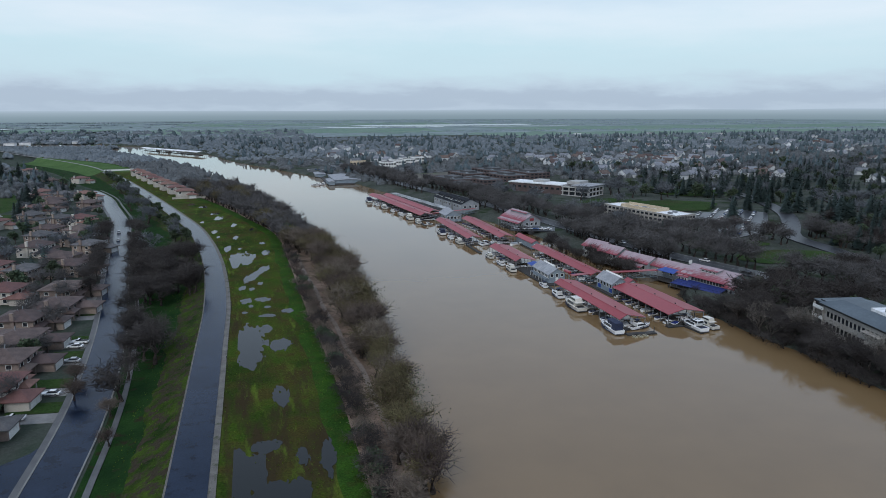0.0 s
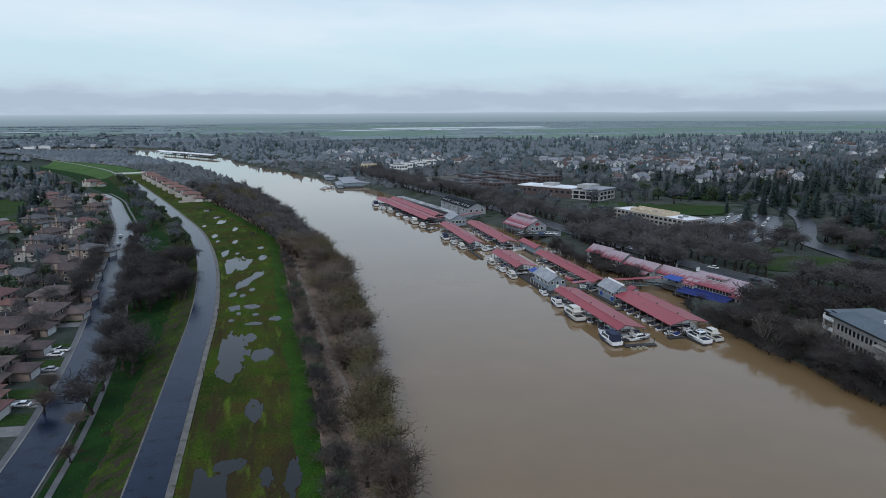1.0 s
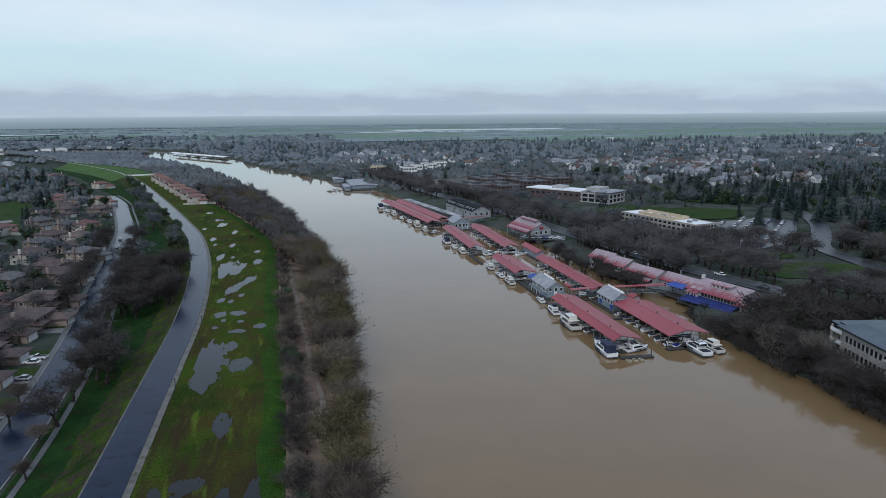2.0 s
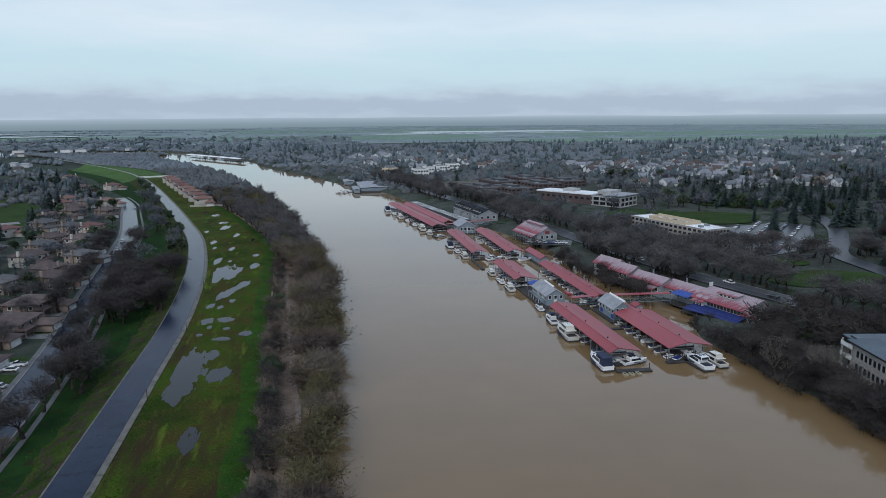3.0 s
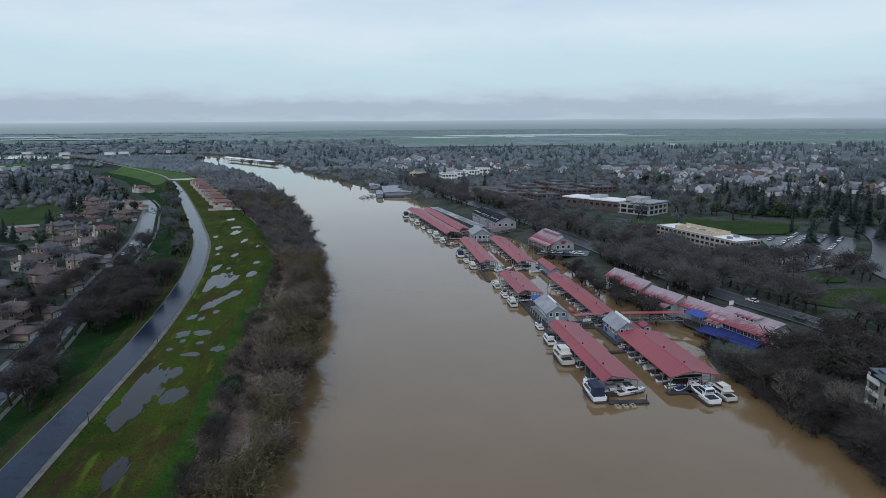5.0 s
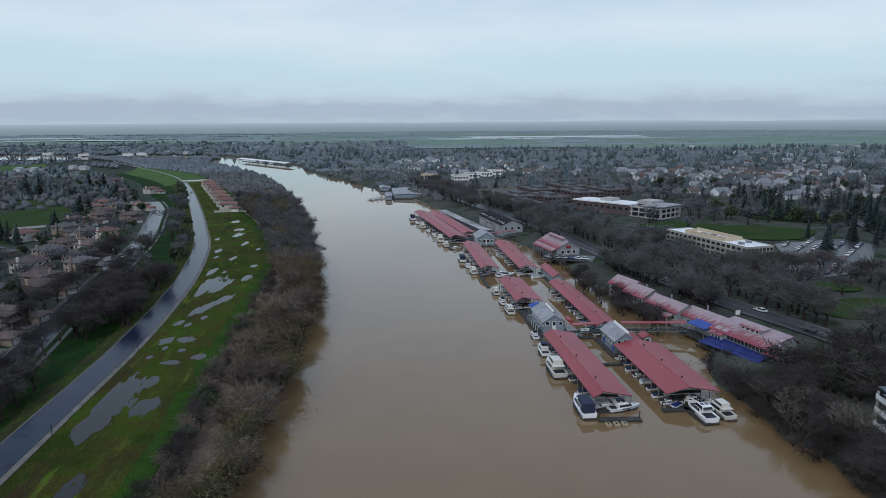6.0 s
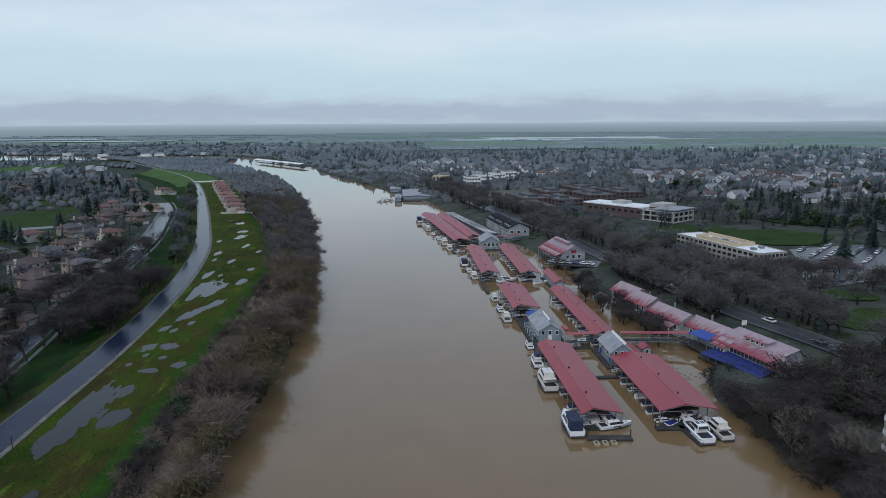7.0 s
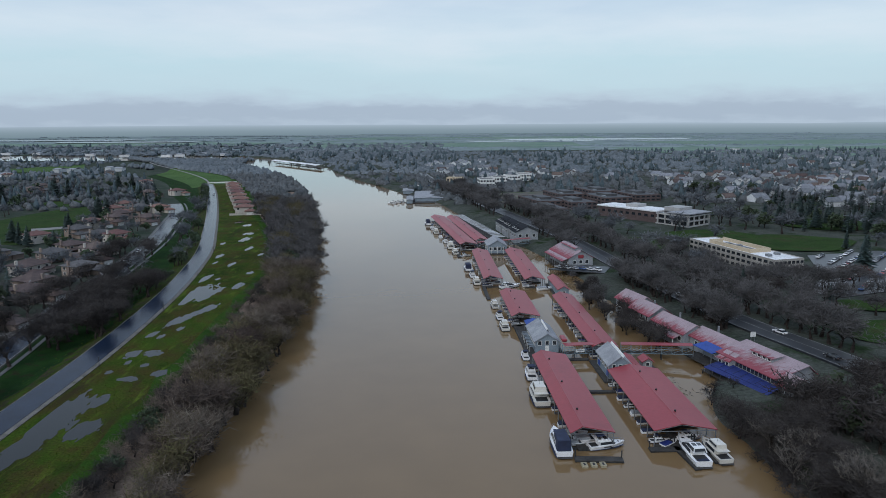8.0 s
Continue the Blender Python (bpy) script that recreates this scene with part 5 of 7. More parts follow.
hut = gable_house("dock_hut", pose(141.6, 231.5, 0.5), 2.6, 3.4, 2.3, 0.8, GREY_SIDING, RED_METAL, "small grey hut with a red metal roof on a float", "hut")
part("float", boxed(-2.0, 2.6, -2.4, 2.6, -0.7, 0.0), DECK, hut)
window_at(hut, 0, -1.7, 1.4, 0.9, 0.9, 0)
shed = gable_house("dock_shed", pose(135.2, 322, 0.5), 4, 22, 3.0, 1.2, BLUE_GREY, RED_METAL, "narrow grey boat shed with a red metal roof", "shed")
part("float", boxed(-3, 3, -12, 12, -0.7, 0.0), DECK, shed)
window_at(shed, 0, -11, 1.6, 1.2, 1.1, 0)
far_club = gable_house("harbour_house", pose(119.5, 412, 0.5), 10, 16, 4.0, 2.8, BLUE_GREY, GREY_SHINGLE, "low blue-grey harbour building with a wide grey roof", "building")
part("float", boxed(-7, 7, -10, 12, -0.7, 0), DECK, far_club)
for k in range(4):
    window_at(far_club, -3.3 + k * 2.2, -8, 2.4, 1.4, 1.6, 0)
    window_at(far_club, -5, -5.5 + k * 3.4, 2.4, 1.6, 1.5, -90)
for k in range(5):
    part("porch_post", boxed(-6.6 + k * 3.2, -6.45 + k * 3.2, -9.6, -9.45, 0, 3.9), WHITE_TRIM, far_club)


# ---- the covered footbridges ----
def footbridge(x0, y0, z0, x1, y1, z1, name_label):
    L = math.hypot(x1 - x0, y1 - y0)
    n = max(4, round(L / 3))
    f = thing("footbridge", pose(x0, y0, 0, 0, 0, math.degrees(math.atan2(y1 - y0, x1 - x0))), name_label, "footbridge")
    k = (z1 - z0) / L

    def strip(half0, half1, up0, up1):
        bm = bmesh.new()
        vs = [bm.verts.new((x, yy, z0 + k * x + u)) for x in (0, L) for yy, u in ((half0, up0), (half1, up0), (half1, up1), (half0, up1))]
        for q in ((3, 2, 1, 0), (4, 5, 6, 7), (0, 1, 5, 4), (1, 2, 6, 5), (2, 3, 7, 6), (3, 0, 4, 7)):
            bm.faces.new([vs[i] for i in q])
        return bm

    part("deck", strip(-0.9, 0.9, -2.7, -2.5), DECK, f)
    part("roof", strip(-1.3, 1.3, -0.12, 0.0), RED_METAL, f, "narrow red metal roof")
    for s in (-0.95, 0.95):
        bm = bmesh.new()
        for i in range(n):
            a, b = L * i / n, L * (i + 1) / n
            rod(bm, (a, s, z0 + k * a - 2.6), (a, s, z0 + k * a - 0.1), 0.06, 0.06, 4)
            rod(bm, (a, s, z0 + k * a - 2.6), (b, s, z0 + k * b - 1.4), 0.05, 0.05, 4)
            rod(bm, (a, s, z0 + k * a - 1.4), (b, s, z0 + k * b - 1.4), 0.05, 0.05, 4)
            rod(bm, (a, s, z0 + k * a - 2.75), (b, s, z0 + k * b - 2.75), 0.09, 0.09, 4)
        part("side_truss", bm, BLUE_STEEL, f, "blue-grey steel truss")
    for i in range(1, n, 3):
        a = L * i / n
        for s in (-0.8, 0.8):
            bm = bmesh.new()
            rod(bm, (a, s, -1), (a, s, z0 + k * a - 2.6), 0.16, 0.16, 8)
            part("support_post", bm, DARK, f)
    return f


footbridge(120.5, 241.4, 4.2, 136, 242.6, 4.2, "covered walkway with a red roof between the docks")
footbridge(137.5, 241.6, 4.2, 157, 237.0, 5.0, "covered footbridge with a red roof to the shore")
footbridge(110, 418, 4.2, 140, 424, 5.2, "covered footbridge with a red roof to the far docks")
sg = thing("dock_sign", pose(125.2, 240.9, 0.4), "white sign board on the walkway side", "sign")
part("board", boxed(-1.3, 1.3, -0.05, 0.05, 1.5, 2.5), WHITE_TRIM, sg)
part("leg", boxed(-1.0, -0.92, -0.04, 0.04, 0, 1.5), STEEL, sg)
part("leg", boxed(0.92, 1.0, -0.04, 0.04, 0, 1.5), STEEL, sg)
part("text_bar", boxed(-1.0, 1.0, -0.065, -0.045, 1.9, 2.05), NAVY, sg)


# ---- the long restaurant on piles ----
rest = thing("waterfront_restaurant", pose(164.7, 229.9, 0, 0, 0, 14.5), "grey waterfront restaurant with faded pink-red roofs and blue awnings", "building")


def block(parent, x0, x1, y0, y1, z0, eave, ridge, xr, wall_mat=GREY_SIDING, roof_mat=WORN_RED, over=0.6):
    bm = bmesh.new()
    pts = [(x0, z0), (x1, z0), (x1, eave), (xr, ridge - 0.1), (x0, eave)]
    a = [bm.verts.new((x, y0, z)) for x, z in pts]
    b = [bm.verts.new((x, y1, z)) for x, z in pts]
    bm.faces.new(a)
    bm.faces.new(list(reversed(b)))
    for k in range(5):
        bm.faces.new((a[k], b[k], b[(k + 1) % 5], a[(k + 1) % 5]))
    w = part("wall", bm, wall_mat, parent)
    bm = bmesh.new()
    slope = (ridge - eave) / (xr - x0)
    gable(bm, x0 - over, x1 + over, y0 - over, y1 + over, eave - over * slope + 0.1, ridge + 0.12, xr, 0.2)
    part("roof", bm, roof_mat, parent, "shingle roof, faded from red to pink")
    return w


main = block(rest, -4.0, 7.8, -21.6, -0.4, 0.6, 5.7, 8.1, 5.6)
part("lower_roof", boxed(-5.6, -4.6, -5.0, -0.6, 4.5, 4.7), WORN_RED, rest)
for k in range(10):
    window_at(rest, -4.0, -20.6 + k * 1.42, 4.75, 0.95, 1.15, -90, DARK)
round_window = bmesh.new()
bmesh.ops.create_cone(round_window, cap_ends=True, segments=16, radius1=0.6, radius2=0.6, depth=0.1, matrix=pose(-4.02, -21.8, 4.5, 0, 90, 0))
part("round_window", round_window, GLASS, rest)
for y in (-5.4, -2.6):
    bm = bmesh.new()
    gable(bm, -5.6, -1.2, y - 1.2, y + 1.2, 4.9, 6.6, -2.2, 0.12)
    part("dormer_roof", bm, WORN_RED, rest)
    part("dormer_wall", boxed(-5.2, -3.9, y - 0.9, y + 0.9, 2.2, 5.1), GREY_SIDING, rest)
    window_at(rest, -5.2, y, 3.9, 0.8, 1.2, -90, WHITE_TRIM)
dormer = part("clerestory", boxed(0.6, 3.8, -15.0, -7.6, 6.6, 8.1), GREY_SIDING, rest)
bm = bmesh.new()
vs = [bm.verts.new(p) for p in ((0.2, -15.4, 8.0), (4.4, -15.4, 8.5), (4.4, -7.2, 8.5), (0.2, -7.2, 8.0), (0.2, -15.4, 8.15), (4.4, -15.4, 8.65), (4.4, -7.2, 8.65), (0.2, -7.2, 8.15))]
for q in ((3, 2, 1, 0), (4, 5, 6, 7), (0, 1, 5, 4), (1, 2, 6, 5), (2, 3, 7, 6), (3, 0, 4, 7)):
    bm.faces.new([vs[i] for i in q])
part("clerestory_roof", bm, WORN_RED, rest)
for k in range(4):
    window_at(rest, 0.6, -14.0 + k * 1.8, 7.5, 1.1, 0.6, -90, WHITE_TRIM)
block(rest, -3.7, 2.4, -26.0, -21.7, 0.6, 4.6, 6.8, -0.4)
for k in range(3):
    window_at(rest, -2.2 + k * 1.8, -26.0, 2.9, 0.9, 1.2, 0)
for k in range(2):
    bm = bmesh.new()
    bmesh.ops.create_cone(bm, cap_ends=True, segments=14, radius1=0.5, radius2=0.5, depth=0.12, matrix=pose(-3.75, -25.0 + k * 1.8, 3.0, 0, 90, 0))
    part("porthole", bm, GLASS, rest)


def sloped(parent, name, x0, x1, y0, y1, z0, z1, mat, label="", thick=0.12):
    bm = bmesh.new()
    vs = [bm.verts.new(p) for p in ((x0, y0, z0), (x1, y0, z1), (x1, y1, z1), (x0, y1, z0), (x0, y0, z0 - thick), (x1, y0, z1 - thick), (x1, y1, z1 - thick), (x0, y1, z0 - thick))]
    for q in ((0, 1, 2, 3), (7, 6, 5, 4), (4, 5, 1, 0), (5, 6, 2, 1), (6, 7, 3, 2), (7, 4, 0, 3)):
        bm.faces.new([vs[i] for i in q])
    return part(name, bm, mat, parent, label)


for inner, outer, z0, z1 in (((-4.05, -4.05), (-6.6, -8.2), 3.0, 3.9), ((-6.65, -8.25), (-8.0, -10.0), 2.5, 2.9)):
    bm = bmesh.new()
    edge = [(outer[0], -23.4, z0), (inner[0], -23.4, z1), (inner[1], -2.0, z1), (outer[1], -2.0, z0)]
    vs = [bm.verts.new(p) for p in edge] + [bm.verts.new((x, y, z - 0.1)) for x, y, z in edge]
    for q in ((0, 1, 2, 3), (7, 6, 5, 4), (4, 5, 1, 0), (5, 6, 2, 1), (6, 7, 3, 2), (7, 4, 0, 3)):
        bm.faces.new([vs[i] for i in q])
    part("awning", bm, BLUE_CANVAS, rest, "long deep blue canvas awning")
for k in range(9):
    sloped(rest, "awning_rib", -6.4 - 0.18 * k, -4.06, -22.6 + k * 2.5, -22.5 + k * 2.5, 3.1, 3.98, NAVY, thick=0.06)
part("terrace_deck", boxed(-9.4, -4.0, -23.6, -0.4, 0.9, 1.2), DECK, rest)
for k in range(8):
    for x in (-9.0, -6.2):
        bm = bmesh.new()
        rod(bm, (x, -23 + k * 3.2, -1.5), (x, -23 + k * 3.2, 0.9), 0.18, 0.18, 8)
        part("support_post", bm, DARK, rest)
    part("awning_post", boxed(-8.1 - 0.24 * k, -8.0 - 0.24 * k, -22.5 + k * 2.9, -22.4 + k * 2.9, 1.2, 2.6), STEEL, rest)
sloped(rest, "blue_canopy", -5.7, -0.9, 0.4, 8.8, 5.0, 5.6, BRIGHT_CANVAS, "bright blue entrance canopy")
for x, y in ((-5.5, 0.7), (-5.5, 8.5), (-2.0, 0.7), (-2.0, 8.5)):
    part("canopy_post", boxed(x - 0.08, x + 0.08, y - 0.08, y + 0.08, 1.0, 5.0), STEEL, rest)
part("terrace_deck", boxed(-6.2, -0.9, -0.3, 12, 0.9, 1.2), DECK, rest)
block(rest, -0.8, 7.4, 0.0, 16.4, 0.8, 5.2, 7.4, 3.6)
block(rest, -3.0, 5.2, 16.8, 33, 0.8, 5.6, 7.9, 1.2)
for k in range(4):
    window_at(rest, -3.0, 18.6 + k * 3.8, 3.6, 1.4, 1.4, -90)
    window_at(rest, -0.8, 1.8 + k * 3.9, 3.3, 1.3, 1.4, -90)
sloped(rest, "porch_roof", -5.8, -2.9, 18, 31, 3.9, 4.9, WORN_RED)
for y in (18.3, 22, 26.5, 30.7):
    part("porch_post", boxed(-5.7, -5.6, y - 0.06, y + 0.06, 0.8, 3.9), WHITE_TRIM, rest)
for x, y0, y1 in ((1.0, 34.5, 46.0), (3.6, 47.0, 59.5)):
    block(rest, x - 4.2, x + 3.8, y0, y1, 0.8, 6.4, 9.0, x)
    for k in range(4):
        for z in (2.6, 5.2):
            window_at(rest, x - 4.2, y0 + 1.5 + k * 2.9, z, 1.1, 1.4, -90, WHITE_TRIM)
    for k in range(2):
        part("balcony", boxed(x - 5.6, x - 4.25, y0 + 0.8 + k * 5.6, y0 + 4.2 + k * 5.6, 3.5, 3.65), DECK, rest)
        part("balcony_rail", boxed(x - 5.6, x - 5.52, y0 + 0.8 + k * 5.6, y0 + 4.2 + k * 5.6, 3.65, 4.55), WHITE_TRIM, rest)
for x, y, z in ((5.6, 12, 6.4), (3.0, 27, 6.8), (3.0, 41, 7.2)):
    bm = bmesh.new()
    rod(bm, (x, y, z), (x, y, z + 2.1), 0.35, 0.3, 8)
    part("roof_flue", bm, STEEL, rest)
for k in range(12):
    bm = bmesh.new()
    rod(bm, (-2.6 + 0.2 * k, 2 + k * 4.8, -1.5), (-2.6 + 0.2 * k, 2 + k * 4.8, 0.85), 0.16, 0.16, 8)
    part("support_post", bm, DARK, rest)

pink = gable_house("boat_house", pose(151.5, 372, 1.8, 0, 0, 9), 12, 25, 4.5, 3.2, GREY_SIDING, WORN_RED, "grey shore house with a worn pink-red roof", "building", base=3)
bm = bmesh.new()
box(bm, -1.4, 1.4, -9, 9, 6.8, 8.4)
part("roof_monitor", bm, GREY_SIDING, pink)
bm = bmesh.new()
gable(bm, -1.9, 1.9, -9.4, 9.4, 8.3, 9.1, 0, 0.12)
part("monitor_roof", bm, WORN_RED, pink)
for k in range(3):
    window_at(pink, -3 + k * 3, -12.5, 2.6, 1.4, 1.5, 0)
bm = bmesh.new()
prism(bm, [(-1.3, -12.72), (0, -12.72), (1.3, -12.72), (1.3, -12.56), (-1.3, -12.56)], 4.4, [4.4 + 1.5, 4.4 + 0.4, 4.4 + 1.5, 4.4 + 1.5, 4.4 + 1.5])
part("gable_sign", bm, RED_METAL, pink, "red painted emblem on the gable")
part("deck", boxed(-9, -6, -12, 12, -0.4, -0.1), DECK, pink)
for k in range(8):
    part("deck_post", boxed(-8.9, -8.75, -11.5 + k * 3.2, -11.35 + k * 3.2, -3.5, 3.4), GREY_SIDING, pink)
sloped(pink, "porch_roof", -9.2, -5.9, -12.2, 12.2, 3.2, 4.6, WORN_RED)
for k in range(7):
    window_at(pink, -6.0, -10 + k * 3.3, 1.8, 1.6, 1.8, -90)

# ---- shore buildings and offices ----
def office(name, m, w, d, floors, storey, wall_mat, roof_mat, label, bays_w, bays_d, parapet=0.7, base=1.0, rows_from=0, one=False):
    """A flat-roofed office block, origin at its south-west corner, with every window of its two seen sides."""
    t = thing(name, m, label, "office building")
    h = floors * storey
    part("wall", boxed(0, w, 0, d, -base, h), wall_mat, t)
    part("roof", boxed(0.25, w - 0.25, 0.25, d - 0.25, h + 0.002, h + 0.2), roof_mat, t)
    for n, a in (("parapet", (0, w, 0, 0.3)), ("parapet", (0, w, d - 0.3, d)), ("parapet", (0, 0.3, 0.3, d - 0.3)), ("parapet", (w - 0.3, w, 0.3, d - 0.3))):
        part(n, boxed(*a, h + 0.002, h + parapet), wall_mat, t)
    for f in range(rows_from, floors):
        z = f * storey + storey * 0.55
        part("string_course", boxed(-0.05, w + 0.05, -0.05, d + 0.05, f * storey - 0.1, f * storey + 0.06), wall_mat, t)
        for k in range(bays_w):
            window_at(t, w * (k + 0.5) / bays_w, 0, z, w / bays_w * 0.58, storey * 0.42, 0, DARK, one=one)
        for k in range(bays_d):
            window_at(t, 0, d * (k + 0.5) / bays_d, z, d / bays_d * 0.58, storey * 0.42, -90, DARK, one=one)
    return t, h


# the river-side office with the dark metal roof
ro = thing("riverside_office", pose(165.5, 163.5, 2.5, 0, 0, -11.5), "cream riverside office block under a dark slate metal roof", "office building")
part("wall", boxed(0.6, 16, -62, -3.0, -2, 8.3), OFFICE_WALL, ro)
part("end_wall", boxed(2.5, 16, -3.0, 2.0, -2, 8.0), OFFICE_WALL, ro)
bm = bmesh.new()
vs = [bm.verts.new(p) for p in ((-0.6, -63, 8.9), (17, -63, 8.9), (17, -1.5, 8.9), (-0.6, -1.5, 8.9), (5, -63, 10.4), (11, -63, 10.4), (11, -5, 10.4), (5, -5, 10.4))]
for q in ((0, 3, 2, 1), (0, 1, 5, 4), (1, 2, 6, 5), (2, 3, 7, 6), (3, 0, 4, 7), (4, 5, 6, 7)):
    bm.faces.new([vs[i] for i in q])
part("roof", bm, SLATE_ROOF, ro, "slate-blue standing seam metal roof")
part("roof", boxed(1.5, 17, -1.5, 4.0, 8.2, 8.5), SLATE_ROOF, ro)
# the shadow below the eaves is painted here as a near-black band
part("fascia", boxed(-0.4, 16.8, -62.8, -1.7, 8.31, 8.88), DARK, ro, "dark fascia under the eaves, their shadow put into its colour")
part("plant_well", boxed(5.6, 10.4, -60, -16, 10.3, 11.2), WHITE_MEMBRANE, ro, "pale rooftop plant enclosure")
for k in range(6):
    part("rooftop_unit", boxed(6.4, 9.6, -56 + k * 6.5, -53 + k * 6.5, 11.2, 12.2, 0.1), STEEL, ro)
for row, z in enumerate((1.6, 6.0)):
    for k in range(13):
        window_at(ro, 0.6, -5.0 - k * 1.75, z if row else 2.6, 1.1, 1.7, -90, OFFICE_WALL)
    for k in range(14):
        window_at(ro, 0.6, -30.0 - k * 2.2, z if row else 2.6, 1.5, 1.7, -90, OFFICE_WALL)
for z in (0.6, 3.7, 6.6):
    part("balcony_slab", boxed(0.2, 2.6, -3.0, 2.2, z - 0.25, z), OFFICE_WALL, ro)
    part("balcony_rail", boxed(0.2, 0.3, -3.0, 2.2, z, z + 1.0), WHITE_TRIM, ro)
    part("glazing", boxed(2.42, 2.5, -2.9, 1.9, z + 0.2, z + 2.3), GLASS, ro)
    part("balcony_slab", boxed(-1.4, 0.58, -29, -22, z - 0.25, z), OFFICE_WALL, ro)
for x, y in ((0.3, 1.9), (0.3, -2.7)):
    part("column", boxed(x, x + 0.4, y - 0.2, y + 0.2, -2, 8.2), OFFICE_WALL, ro)

# the white-roofed office on the slope
wo, wo_h = office("office_block", pose(231.5, 333.5, 1.6, 0, 0, 13.3), 15.5, 60, 3, 2.5, OFFICE_WALL, WHITE_MEMBRANE, "pale three-storey office with a white flat roof", 7, 17, 0.5)
bm = bmesh.new()
for a in ((2, 13.5, 18, 18.8), (2, 2.8, 18.9, 47), (12.7, 13.5, 18.9, 51), (2.9, 9.3, 46.2, 47.4)):
    box(bm, *a, wo_h, wo_h + 1.9)
part("roof_screen", bm, TAN_PANEL, wo, "tan roof screen round the plant")
part("roof_curb", boxed(5, 10.5, 23, 42, wo_h + 0.2, wo_h + 0.5), CONCRETE, wo)
for x, y in ((6.2, 27), (8.5, 33), (7, 39), (4.6, 9), (10.8, 11)):
    part("rooftop_unit", boxed(x - 1, x + 1, y - 1.2, y + 1.2, wo_h + 0.2, wo_h + 1.3, 0.1), STEEL, wo)

# the long office behind it, with open concrete terraces
fo = thing("terraced_office", pose(250, 474, 2, 0, 0, 35), "long concrete office with open terraces and a white roof", "office building")
part("wall", boxed(1.5, 22.5, 1.5, 24, -1, 7.6), GLASS, fo, "recessed dark glazing")
for z in (0.0, 3.4, 6.6):
    part("terrace_slab", boxed(0, 24, 0, 25, z, z + 0.75), PALE_CONCRETE, fo)
for k in range(5):
    part("column", boxed(0.1 + k * 5.8, 0.9 + k * 5.8, 0.1, 0.9, -1, 7.6), PALE_CONCRETE, fo)
    part("column", boxed(0.1, 0.9, 0.9 + k * 5.6, 1.7 + k * 5.6, -1, 7.6), PALE_CONCRETE, fo)
part("roof", boxed(-0.6, 24.6, -0.6, 16, 8.2, 8.8), GREY_SHINGLE, fo, "grey sloped roof deck")
part("parapet", boxed(10, 24.6, 14, 25.6, 8.0, 10.6), PALE_CONCRETE, fo)
part("wing", boxed(2, 20, 25.01, 76, -1, 7.4), BRICK_BROWN, fo)
part("wing_roof", boxed(1.4, 20.6, 25.8, 76.6, 7.41, 8.2), WHITE_MEMBRANE, fo, "bright white membrane roof")
part("penthouse", boxed(8, 18, 46, 56, 8.21, 10.2), PALE_CONCRETE, fo)
for k in range(9):
    window_at(fo, 2, 29 + k * 5.2, 4.6, 2.6, 1.6, -90, DARK)

# the brown brick office park
for i, (x, y, w, d) in enumerate(((167, 530, 20, 40), (172, 580, 24, 46), (196, 570, 22, 44), (200, 630, 26, 40), (230, 600, 26, 44), (236, 655, 26, 44), (262, 620, 24, 44))):
    b, h = office("brick_office", pose(x, y, 2, 0, 0, 12), w, d, 2, 2.7, BRICK_BROWN, DARK_ROOF, "low red-brown brick office with a dark flat roof", 5, 7, 0.5, one=True)
    part("penthouse", boxed(w * 0.3, w * 0.7, d * 0.3, d * 0.7, h + 0.21, h + 2.0), DARK_ROOF, b)
    part("rooftop_unit", boxed(w * 0.1, w * 0.2, d * 0.15, d * 0.25, h + 0.21, h + 1.3), STEEL, b)

# marina apartments with dark roofs, and the carports beside them
for i, (x, y, d) in enumerate(((139, 440, 15), (136.5, 457, 15), (134.5, 474, 15))):
    a = gable_house("marina_apartments", pose(x, y, 2.5, 0, 0, 6), 13, d, 4.6, 3.0, GREY_SIDING, BLACK_SHINGLE, "grey shore apartments with dark shingle roofs and white dormers", "building", base=3)
    for k in range(3):
        window_at(a, -4 + k * 4, -d / 2, 2.6, 1.6, 1.5, 0)
        window_at(a, -6.5, -5 + k * 5, 2.6, 1.6, 1.5, -90)
        bm = bmesh.new()
        gable(bm, -5.6, -2.4, -5.6 + k * 5, -3.8 + k * 5, 5.8, 7.0, -3.4, 0.1)
        part("dormer_roof", bm, BLACK_SHINGLE, a)
        part("dormer", boxed(-5.4, -3.0, -5.4 + k * 5, -4.0 + k * 5, 4.7, 6.0), WHITE_TRIM, a)
cp = thing("carport_row", pose(132.2, 428, 2.2, 0, 0, 10.5), "long row of white carports on the shore", "carport")
for k in range(22):
    y = 8 + k * 4.6
    part("canopy", boxed(-9.2, -3.2, y, y + 2.3, 1.9, 2.05), FAR_WALL, cp)
    for x in (-9, -3.5):
        part("post", boxed(x, x + 0.1, y + 1.7, y + 1.8, -3, 1.9), STEEL, cp)
part("deck", boxed(-10, -2.6, 2, 112, -0.7, -0.4), DECK, cp)

